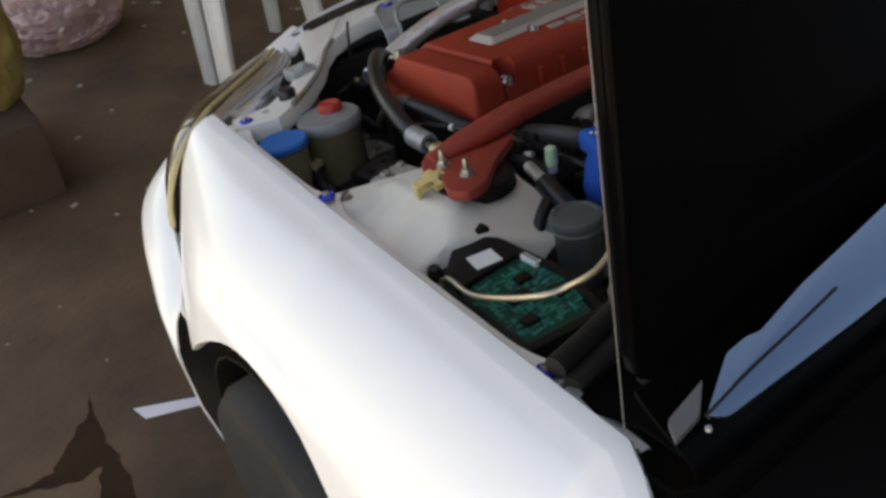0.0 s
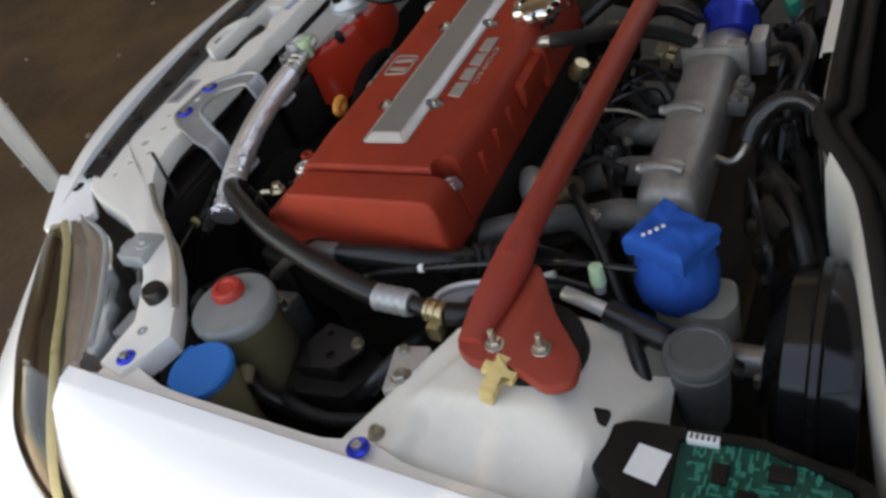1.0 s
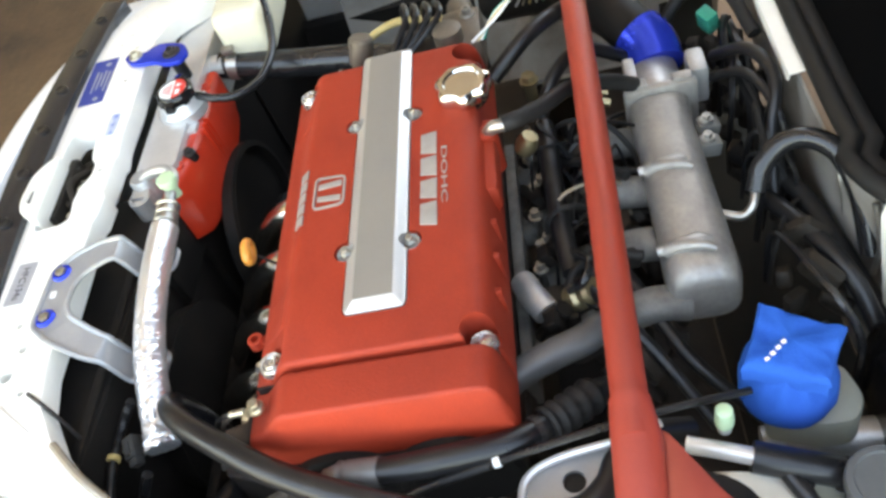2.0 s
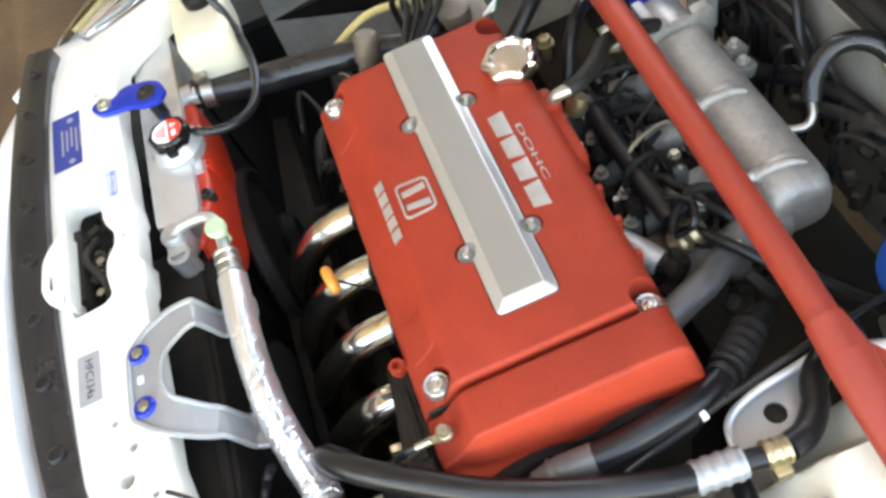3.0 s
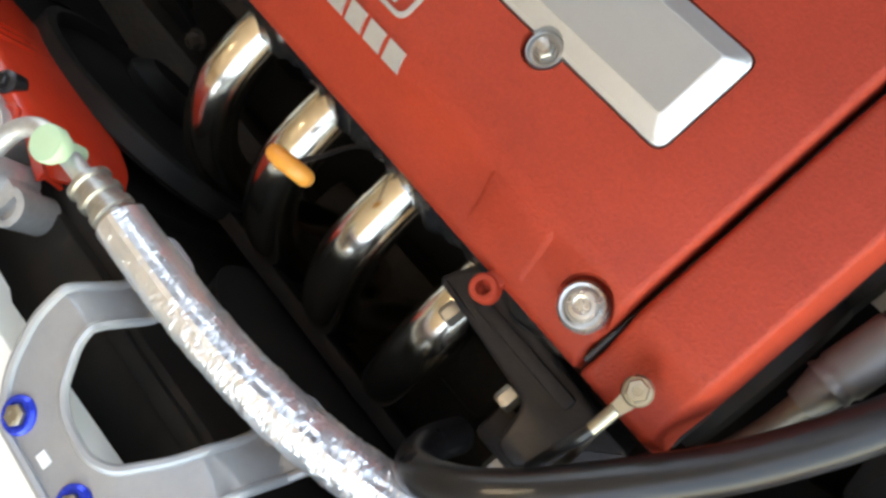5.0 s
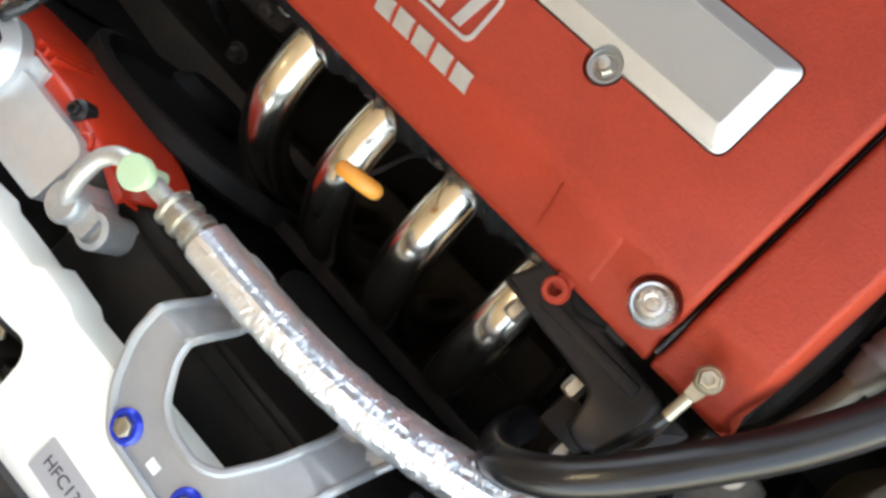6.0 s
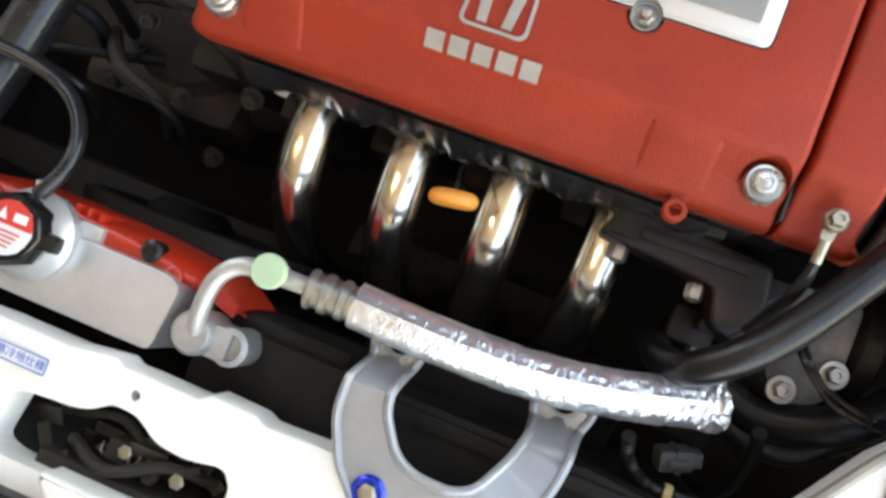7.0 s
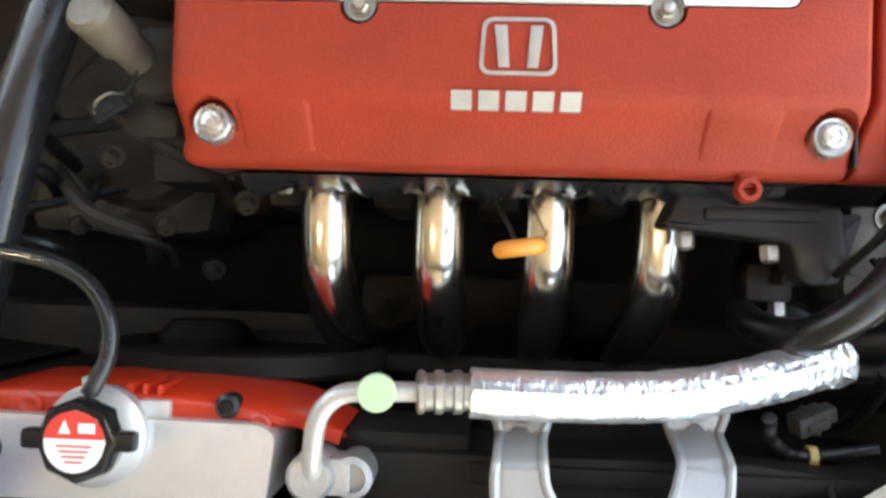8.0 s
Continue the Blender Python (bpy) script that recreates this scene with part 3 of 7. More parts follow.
def nose_corner():
    plate = slab(rounded([(0.236, -0.560), (0.338, -0.508), (0.342, -0.456), (0.300, -0.430), (0.270, -0.462), (0.250, -0.474), (0.238, -0.482)], 0.006), 0.728, 0.7405, 0.003, slope=lambda x, y: -0.17 * max(0.0, x - 0.245))
    return cut(plate, moved(turned([(0.010, -0.1), (0.010, 0.1)], sides=20), Matrix.Translation((0.258, -0.500, 0.72))))


part("nose_corner", nose_corner(), white_paint, car, "white corner of the nose with a round plug")
part("nose_corner", mirrored(nose_corner()), white_paint, car, "white corner of the nose with a round plug")
part("plug", turned([(0.0095, 0.722), (0.0095, 0.7375), (0.004, 0.7355)], (0.258, -0.500, 0), 20), black_plastic, car, "black rubber plug")
latch = part("hood_latch", join(
    box(-0.205, -0.09, -0.480, -0.466, 0.63, 0.735, 0.004),
    hose([(-0.19, -0.455, 0.72), (-0.15, -0.462, 0.735), (-0.11, -0.445, 0.725), (-0.08, -0.45, 0.70)], 0.005, 8),
    hose([(-0.20, -0.44, 0.70), (-0.16, -0.43, 0.712), (-0.13, -0.45, 0.71)], 0.004, 8),
    box(-0.160, -0.142, -0.458, -0.440, 0.655, 0.728, 0.004), hex_bolt((-0.12, -0.455, 0.725), 0.007, 0.006)), grime_metal, car, "greasy steel bonnet latch in its opening")

random.seed(33)
for k in range(26):
    x, y = -0.222 + 0.0064 * k, random.uniform(-0.474, -0.430)
    part("latch_plate", moved(box(-0.012, 0.012, -0.005, 0.005, -0.0013, 0.0013, 0.0006, 1), pose(x, y, random.uniform(0.684, 0.726), random.uniform(-35, 35), random.uniform(-35, 35), random.uniform(-35, 35) + 90 * (k % 4 == 1)) @ Matrix.Diagonal((random.uniform(0.5, 1.4), random.uniform(0.6, 1.6), 1, 1))), (grime_metal, grime, brown_steel, grime_metal)[k % 4], latch)
part("spring", sweep([Vector((-0.165 + 0.0011 * n, -0.452 + 0.0045 * math.cos(n * 0.9), 0.722 + 0.0045 * math.sin(n * 0.9))) for n in range(44)], 0.0011, 5), dull_steel, latch, "dull coil spring")
part("rivet", hex_bolt((-0.143, -0.446, 0.7290), 0.0055, 0.003), zinc, latch, "yellow zinc rivet")
part("rivet", hex_bolt((-0.100, -0.452, 0.7240), 0.0060, 0.003), zinc, latch, "yellow zinc rivet")
# left wing's inner edge: bolts, flange, inner panels, suspension tower
for x, y, z in ((0.518, -0.172, 0.730), (0.552, 0.146, 0.716), (0.578, 0.585, 0.700)):
    bolt = part("fender_bolt", turned([(0.0112, 0), (0.0112, 0.002), (0.009, 0.004), (0.008, 0.003)], (x, y, z - 0.002), 20), blue_anodised, car, "blue anodised washer")
    part("bolt_head", hex_bolt((x, y, z), 0.0055, 0.006), bolt_steel, bolt)


def rail():
    rows = []
    for k in range(0, 27):
        y = -0.20 + 0.034 * k
        x, z = fender_edge(y)
        rows.append([(x - 0.014, y, z - 0.0215), (x - 0.018, y, z - 0.030), (x - 0.030, y, z - 0.20), (x - 0.08, y, 0.36)])
    return sheet(rows, 0.002)




def wing_flange():
    rows = []
    for k in range(0, 55):
        y = -0.20 + 0.0167 * k
        x, z = fender_edge(y)
        reach = 0.014 + 0.012 * math.exp(-((y - 0.146) / 0.030) ** 2) + 0.016 * math.exp(-((y + 0.172) / 0.040) ** 2) + 0.010 * math.exp(-((y - 0.585) / 0.030) ** 2)
        rows.append([(x - 0.003, y, z - 0.012), (x - 0.005, y, z - 0.0185), (x - reach, y, z - 0.0195), (x - reach - 0.002, y, z - 0.0235)])
    return sheet(rows, 0.0016)


part("wing_flange", wing_flange(), bay_white, car, "white bolted flange along the wing")
part("wing_flange", mirrored(wing_flange()), bay_white, car, "white bolted flange along the wing")
part("inner_panel", rail(), bay_grey, car, "grey stained white inner wing panel")
part("inner_panel", mirrored(rail()), bay_grey, car, "grey stained white inner wing panel")


# Added black sheets keep the low inner wing and the lamp's back dark.
part("dark_sheet", sheet([[(-0.797, -0.30 + 0.05 * k, 0.500), (-0.785, -0.30 + 0.05 * k, 0.49), (-0.770, -0.30 + 0.05 * k, 0.36), (-0.72, -0.30 + 0.05 * k, 0.20)] for k in range(9)], 0.003), black_plastic, car, "black sheet added to darken the low inner wing")
part("dark_sheet", sheet([[(-0.82 + 0.045 * k, -0.300 - 0.004 * k, 0.655), (-0.82 + 0.045 * k, -0.292 - 0.004 * k, 0.60), (-0.82 + 0.045 * k, -0.290 - 0.004 * k, 0.20)] for k in range(8)], 0.003), black_plastic, car, "black sheet added to darken the space behind the headlamp")


def tower():
    """The pressed strut tower: a raised top, two sloping faces and a bolted flange along its front."""
    def soft_least(values, r):
        least = min(values)
        return least - math.log(sum(math.exp(-(v - least) / r) for v in values)) * r
    rows = []
    for i in range(63):
        y = 0.075 + 0.005 * i
        row = []
        for k in range(54):
            x = 0.285 + 0.005 * k
            out = (x - 0.405) * 0.378 + (y - 0.172) * 0.926
            fold = (x - 0.452) * 0.495 + (y - 0.2155) * 0.869
            main = soft_least((0.717, 0.717 + 2.4 * (fold + 0.024), 0.717 - 0.45 * (y - 0.285 - 0.55 * (x - 0.46)), 0.717 - 3.0 * (y - 0.352 + 0.25 * (x - 0.44)), 0.717 - 0.44 * (x - 0.458), 0.717 - 6.0 * (0.350 - x)), 0.0045)
            flange = soft_least((0.703 - 0.05 * (x - 0.45), 0.703 + 1.5 * out, 0.703 - 1.8 * fold, 0.703 - 5.0 * (0.392 - x)), 0.0030)
            row.append((x, y, max(0.40, min(max(main, flange) + 0.003, 0.712))))
        rows.append(row)
    return sheet(rows, 0.002)


part("flange_bolt", hex_bolt((0.5273, 0.1481, 0.7015), 0.0060, 0.008, 0.0085), zinc, car, "dirty zinc bolt on the flange")
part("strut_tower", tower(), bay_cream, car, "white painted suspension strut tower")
# The far tower takes the greyer paint; the near one is cream.
part("strut_tower", mirrored(tower()), bay_grey, car)
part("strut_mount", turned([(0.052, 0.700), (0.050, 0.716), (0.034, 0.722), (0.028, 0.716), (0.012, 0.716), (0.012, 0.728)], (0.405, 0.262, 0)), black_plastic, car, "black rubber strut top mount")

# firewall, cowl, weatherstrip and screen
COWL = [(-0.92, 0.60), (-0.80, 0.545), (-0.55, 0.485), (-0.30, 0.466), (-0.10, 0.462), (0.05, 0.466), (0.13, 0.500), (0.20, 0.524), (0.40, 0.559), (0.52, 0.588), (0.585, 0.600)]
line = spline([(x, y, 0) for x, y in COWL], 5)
part("firewall", sheet([[(p.x, p.y + 0.01, 0.700), (p.x, p.y + 0.012, 0.62), (p.x, p.y + 0.03, 0.52), (p.x, p.y + 0.07, 0.30)] for p in line], 0.003), bay_grey, car, "white firewall panel, greyed and stained")
part("firewall_panel", sheet([[(p.x, p.y - 0.004, 0.722), (p.x, p.y - 0.008, 0.70), (p.x + 0.012, p.y - 0.004, 0.64), (p.x + 0.020, p.y + 0.004, 0.56), (p.x + 0.02, p.y + 0.02, 0.46)] for p in line if 0.115 < p.x < 0.50], 0.002), bay_white, car, "white painted upper firewall panel")
part("cowl_lip", sheet([[(p.x, p.y - 0.006, 0.700), (p.x, p.y - 0.004, 0.708), (p.x, p.y + 0.028, 0.712), (p.x, p.y + 0.034, 0.70)] for p in line if p.x < -0.10], 0.002), bay_white, car, "light painted cowl lip")
strip_line = [Vector((p.x, p.y + (0.022 if p.x < 0.05 else 0.006), 0.718)) for p in line]
part("weatherstrip", join(sweep(strip_line, 0.011, 10), sweep([p + Vector((0, 0.020, -0.004)) for p in strip_line], 0.010, 8, flat=0.4)), dull_rubber, car, "black rubber bonnet seal on the cowl")
part("cowl", sheet([[(p.x, p.y + 0.035, 0.706), (p.x, (p.y + 0.70) / 2, 0.700), (p.x, 0.70, 0.716), (p.x, 0.76, 0.712)] for p in line], 0.003), deep_black, car, "black plastic cowl panel")

# Added dark sheet: closes the gap that showed the lit firewall.
part("cowl_gap_sheet", sheet([[(x, 0.764 - back, 0.709), (x, 0.768 - back, 0.60), (x, 0.772 - back, 0.36)] for x, back in [(-0.90 + 0.1 * k, 0.0) for k in range(15)] + [(0.595, 0.0), (0.612, 0.01), (0.616, 0.10)]], 0.003), deep_black, car, "black sheet added behind the cowl to hide the lit firewall")

# cabin, screen, doors and tail, behind the bonnet
SETTLE[0] = Matrix()
screen_rows = []
for k in range(21):
    s = k / 20 * 2 - 1
    x = MID + 0.70 * s
    screen_rows.append([(x * (1 - 0.012 * j) + MID * 0.012 * j, 0.86 + 0.06 * s * s + 0.70 * j / 8, 0.862 + 0.42 * j / 8 - 0.02 * s * s) for j in range(9)])
part("windscreen", sheet(screen_rows, 0.004), glass, car, "clean windscreen glass")
part("scuttle", sheet([[(MID + 0.74 * s / 10, 0.775 + 0.05 * j, 0.812 + 0.022 * j) for j in range(4)] for s in range(-10, 11)], 0.004), deep_black, car, "black scuttle panel under the screen")
part("scuttle_end", box(0.32, 0.668, 0.80, 1.02, 0.52, 0.780, 0.02), deep_black, car, "black plastic end of the scuttle")
part("dashboard", sheet([[(MID + 0.66 * s / 10, 0.95 + 0.09 * j, 0.86 + 0.01 * j) for j in range(7)] for s in range(-10, 11)], 0.004), black_plastic, car, "black dashboard behind the screen")


def pillar():
    return hose([(0.60, 0.97, 0.885), (0.545, 1.28, 1.09), (0.49, 1.58, 1.285)], 0.028, 10, flat=0.7)


part("pillar", pillar(), white_paint, car)
part("pillar", mirrored(pillar()), white_paint, car)
roof_rows = [[(MID + 0.62 * s / 8, 1.56 + 0.3 * j, 1.285 + 0.06 * math.sin(j / 4 * math.pi * 0.7) - 0.04 * (s / 8) ** 2) for j in range(5)] for s in range(-8, 9)]
part("roof", sheet(roof_rows, 0.003), white_paint, car)


def body_side():
    rows = []
    for k in range(13):
        y = 0.98 + 0.15 * k
        rows.append([(0.63 - 0.02 * k / 12, y, 0.885 + 0.02 * k / 12), (0.70, y, 0.872), (0.755, y, 0.80), (0.785, y, 0.62), (0.775, y, 0.40), (0.74, y, 0.22)])
    return sheet(rows, 0.002)


part("door", body_side(), white_paint, car)
part("door", mirrored(body_side()), white_paint, car)
part("tail", box(MID - 0.72, MID + 0.72, 2.76, 2.80, 0.25, 1.25, 0.01), white_paint, car)
part("cabin_floor", box(MID - 0.70, MID + 0.70, 0.90, 2.76, 0.20, 0.24), black_plastic, car)
for x in (0.672, 2 * MID - 0.672):
    part("rear_wheel", moved(turned([(0.001, -0.08), (0.27, -0.085), (0.287, 0.0), (0.27, 0.085), (0.001, 0.08)], sides=32), pose(x, 2.35, 0.288, 0, 90, 0)), tyre_rubber, car)
SETTLE[0] = LEANING

# bonnet, raised upright behind the engine bay
UPRIGHT = Matrix(((1, 0, 0, 0), (0, 0, 1, 0.7120), (0, 1, 0, 0), (0, 0, 0, 1)))
hood = part("hood", moved(slab(rounded([(-0.90, 0.765), (0.600, 0.765), (0.602, 1.30), (0.55, 1.75), (0.30, 1.90), (-0.60, 1.90), (-0.85, 1.75)], 0.03), -0.010, 0.0, 0.002, 1), UPRIGHT), black_paint, car, "gloss black bonnet standing upright", smooth=False)
frame_bm = cut(slab(rounded([(-0.885, 0.775), (0.590, 0.775), (0.592, 1.30), (0.54, 1.74), (0.29, 1.885), (-0.59, 1.885), (-0.84, 1.74)], 0.03), -0.024, -0.0105, 0.004),
               slab(rounded([(-0.82, 0.84), (0.53, 0.84), (0.53, 1.28), (0.49, 1.68), (0.26, 1.82), (-0.56, 1.82), (-0.77, 1.68)], 0.06), -0.0215, -0.05))
part("hood_frame", moved(frame_bm, UPRIGHT), deep_black, hood, "dark inner frame of the bonnet")
# the rolled rear edge, which leans back over the scuttle
roll = []
for k in range(31):
    x = -0.90 + 1.50 * k / 30
    roll.append([(x, 0.712, 0.768), (x, 0.716, 0.762), (x, 0.735, 0.748), (x, 0.752, 0.736), (x, 0.764, 0.726), (x, 0.766, 0.715)])
part("hood_edge", sheet(roll, 0.003), black_paint, hood, "gloss black rolled rear edge of the bonnet")
# The plate is tilted so that it reflects open sky.
corner = slab(rounded([(0.5976, 0.7702), (0.5547, 0.7517), (0.533, 0.7508), (0.5206, 0.7528), (0.4632, 0.7456), (0.4018, 0.7412), (0.3442, 0.7368), (0.2622, 0.7326), (-0.70, 0.730), (-0.70, 0.776), (0.3373, 0.7764), (0.412, 0.7793), (0.4426, 0.7795), (0.5102, 0.7786), (0.585, 0.7775)], 0.003), 0.786, 0.790, 0.001, slope=lambda x, y: -0.75 * (y - 0.76))
part("windscreen_corner", corner, sky_tint_gloss, car, "dark windscreen edge with sky blue tinted into its reflection")
part("scuttle_cap", slab(rounded([(0.6229, 0.7610), (0.5829, 0.7553), (0.6016, 0.7682), (0.6274, 0.7712)], 0.002), 0.786, 0.790, slope=lambda x, y: -0.75 * (y - 0.76)), grey_dark, car, "dark grey plastic cap at the end of the scuttle")
part("scuttle_screw", hex_bolt((0.6021, 0.7755, 0.776), 0.0022, 0.003), bracket_silver, car, "small bright screw")
part("wiper_arm", hose([(0.5984, 0.7708, 0.7830), (0.5475, 0.7662, 0.7865), (0.4874, 0.7626, 0.7890), (0.4433, 0.7596, 0.7915)], 0.0012, 8), black_plastic, car, "thin black wiper arm")
part("hood_rim", sweep(spline([(0.604, 0.702, 0.728), (0.605, 0.702, 1.0), (0.604, 0.702, 1.30), (0.553, 0.702, 1.75)], 8), 0.0007, 6), pipe_grey, hood, "pale folded rim of the bonnet")
part("hood_flange", moved(slab(rounded([(0.550, 0.76), (0.576, 0.76), (0.576, 0.915), (0.567, 0.905), (0.563, 0.84), (0.548, 0.80)], 0.006), -0.028, -0.0245), UPRIGHT), white_paint, hood, "white bare flange at the bonnet's corner")
part("hinge", join(hose([(0.545, 0.668, 0.72), (0.55, 0.674, 0.78), (0.56, 0.670, 0.84)], 0.008, 8), hex_bolt((0.552, 0.655, 0.80), 0.007, 0.006, 0.011, (0, -1, 0))), iron, hood, "black bonnet hinge")
part("hood_hook", hose([(0.550, 0.678, 0.888), (0.536, 0.668, 0.892), (0.530, 0.662, 0.880), (0.536, 0.665, 0.866), (0.552, 0.676, 0.862)], 0.0035, 8), zinc, hood, "zinc-plated wire loop on the bonnet")
prop = thing("prop_rod", (0.54, 0.389, 0.692), "bent zinc-plated bonnet prop rod beside the fuse box", "prop rod")
part("bar", hose([(0.546, 0.380, 0.686), (0.548, 0.402, 0.698), (0.554, 0.447, 0.703), (0.552, 0.500, 0.722), (0.544, 0.548, 0.743), (0.527, 0.566, 0.752), (0.524, 0.605, 0.788), (0.545, 0.672, 0.875)], 0.0032, 10, 6), zinc, prop)
part("bushing", turned([(0.008, 0), (0.008, 0.012), (0.0065, 0.016)], (0.546, 0.368, 0.682), 14), rubber, prop, "black rubber pivot bushing")

# wheels


def wheel(x):
    tyre = []
    for w, r in ((-0.085, 0.200), (-0.095, 0.235), (-0.090, 0.268), (-0.070, 0.284), (0.0, 0.287), (0.070, 0.284), (0.090, 0.268), (0.095, 0.235), (0.085, 0.200)):
        tyre.append((r, w))
    t = part("wheel", moved(turned([(0.195, 0.07), (0.05, 0.06), (0.045, 0.075), (0.001, 0.075)], sides=28), pose(x, WHEEL_Y, WHEEL_Z, 0, 90, 0)), bracket_silver, car, "silver wheel behind a black tyre")
    part("tyre", moved(turned(tyre, sides=56), pose(x, WHEEL_Y, WHEEL_Z, 0, 90, 0)), tyre_rubber, t, "black rubber tyre")


wheel(0.672)
wheel(2 * MID - 0.672)
part("arch_liner", sheet([[(xx, WHEEL_Y + 0.325 * math.cos(a * math.pi / 14), WHEEL_Z + 0.325 * math.sin(a * math.pi / 14)) for a in range(15)] for xx in (0.48, 0.735)], 0.003), black_plastic, car, "black plastic arch liner")
# Added tray: closes the bay from below against light off the floor.
part("light_stop_tray", box(-0.86, 0.58, -0.50, 0.56, 0.17, 0.19, 0.004), black_plastic, car, "black tray added below the engine to stop light from the floor")
for x0, x1, y0, y1, z0, z1 in ((-0.80, 0.52, -0.36, -0.26, 0.20, 0.30), (-0.72, 0.46, 0.22, 0.36, 0.22, 0.32), (-0.86, 0.58, -0.48, -0.40, 0.22, 0.40)):
    part("crossmember", box(x0, x1, y0, y1, z0, z1, 0.02), grime, car, "oily black crossmember")

# headlights


def headlight():
    """Clear lens that turns over the nose, its yellowed inner edge and the bright bowl, on one side."""
    inner = spline([(0.334, -0.452, 0.737), (0.373, -0.406, 0.739), (0.418, -0.363, 0.740), (0.471, -0.314, 0.741), (0.528, -0.265, 0.742), (0.560, -0.238, 0.738), (0.612, -0.208, 0.716), (0.648, -0.196, 0.680), (0.668, -0.195, 0.640), (0.675, -0.199, 0.603)], 5)
    outer = spline([(0.336, -0.495, 0.722), (0.386, -0.470, 0.715), (0.434, -0.443, 0.706), (0.478, -0.416, 0.698), (0.517, -0.388, 0.689), (0.557, -0.360, 0.675), (0.598, -0.332, 0.649), (0.634, -0.284, 0.625), (0.659, -0.236, 0.611), (0.677, -0.202, 0.601)], 5)
    rows = []
    for b, f in zip(inner, outer):
        row = []
        for k in range(8):
            s = k / 7
            p = b.lerp(f, s)
            bulge = 0.16 * (f - b).length * math.sin(s * math.pi)
            row.append((p.x + bulge * 0.5, p.y - bulge * 0.2, p.z + bulge))
        row.append((f.x, f.y + 0.004, f.z - 0.05))
        rows.append(row)
    lens, band = sheet([r[:5] for r in rows], 0.003), sheet([r[4:] for r in rows], 0.003)
    bowl = []
    for b, f in zip(inner, outer):
        row = []
        for k in range(7):
            s = k / 6
            p = (b + Vector((-0.012, 0.014, -0.014))).lerp(f + Vector((-0.006, 0.008, -0.012)), s)
            row.append((p.x, p.y, p.z - 0.022 * math.sin(s * math.pi * 0.9)))
        bowl.append(row)
    rim = sweep([Vector((p.x, p.y, p.z + 0.002)) for p in inner], 0.0055, 8, flat=0.7)
    return lens, band, sheet(bowl, 0.002), rim


def build_headlight(flip):
    lamp = thing("headlight", (0.45 if not flip else 2 * MID - 0.45, -0.38, 0.55), "headlamp with a yellowed lens between white wing and bumper", "headlight", "headlights")
    turn = mirrored if flip else (lambda b: b)
    lens, band, bowl, rim = headlight()
    part("lens", turn(lens), lens_clear, lamp, "smoky yellowed curved plastic lens").visible_shadow = False
    part("lens_band", turn(band), lens_plastic, lamp, "smoky yellowed outer band of the lens")
    part("reflector", turn(bowl), lamp_chrome, lamp, "silvered lamp bowl")
    part("seal", turn(rim), lens_yellow, lamp, "yellowed lens edge")
    top = spline([(0.332, -0.448, 0.733), (0.418, -0.359, 0.736), (0.492, -0.292, 0.738), (0.552, -0.240, 0.734)], 5)
    low = spline([(0.314, -0.432, 0.735), (0.352, -0.350, 0.732), (0.440, -0.275, 0.732), (0.520, -0.224, 0.730)], 5)
    back = spline([(0.316, -0.425, 0.700), (0.356, -0.342, 0.700), (0.444, -0.268, 0.700), (0.520, -0.220, 0.700)], 5)
    shell = loft([[tuple(t), tuple(t.lerp(m, 0.16) + Vector((0, 0, 0.004))), tuple(t.lerp(m, 0.46) + Vector((0, 0, 0.001))), tuple(t.lerp(m, 0.50) + Vector((0, 0, -0.003))), tuple(t.lerp(m, 0.72) + Vector((0, 0, -0.001))), tuple(t.lerp(m, 0.76) + Vector((0, 0, 0.005))), tuple(t.lerp(m, 0.86) + Vector((0, 0, 0.005))), tuple(t.lerp(m, 0.90)), tuple(m + Vector((0, 0, -0.004))), tuple(b), (b.x, b.y, 0.60), (t.x, t.y, 0.60)] for t, m, b in zip(top, low, back)])
    part("housing", turn(shell), lamp_chrome, lamp, "bright silvered lamp housing")
    part("visor", turn(hose([(0.322, -0.420, 0.737), (0.356, -0.352, 0.735), (0.440, -0.280, 0.735), (0.510, -0.232, 0.733)], 0.0040, 8)), grey_plastic, lamp, "grey ridge on the housing")
    part("bracket", turn(join(box(0.345, 0.390, -0.292, -0.248, 0.728, 0.748, 0.003), hex_bolt((0.365, -0.262, 0.748), 0.007, 0.006, 0.012), box(0.352, 0.372, -0.31, -0.285, 0.70, 0.74, 0.003))), grey_plastic, lamp, "grey mounting bracket")
    part("bracket", turn(join(box(0.452, 0.506, -0.215, -0.165, 0.700, 0.722, 0.003), hex_bolt((0.480, -0.180, 0.722), 0.007, 0.006, 0.012), box(0.440, 0.480, -0.245, -0.21, 0.68, 0.712, 0.004))), grey_plastic, lamp, "grey mounting bracket")
    part("bulb_holder", turn(rod((0.405, -0.268, 0.700), (0.420, -0.245, 0.705), 0.014)), grey_plastic, lamp)
    part("adjuster", turn(rod((0.378, -0.285, 0.708), (0.445, -0.230, 0.706), 0.006)), dull_steel, lamp)


build_headlight(False)
build_headlight(True)
part("rubber_stop", turned([(0.014, 0.712), (0.0145, 0.744), (0.012, 0.748), (0.003, 0.748)], (0.432, -0.194, 0)), rubber, car, "black rubber bonnet stop")

# ---- the engine ----
engine = thing("engine", (0.02, 0.0, 0.25), "four-cylinder engine with a red crackle-painted cam cover", "engine")
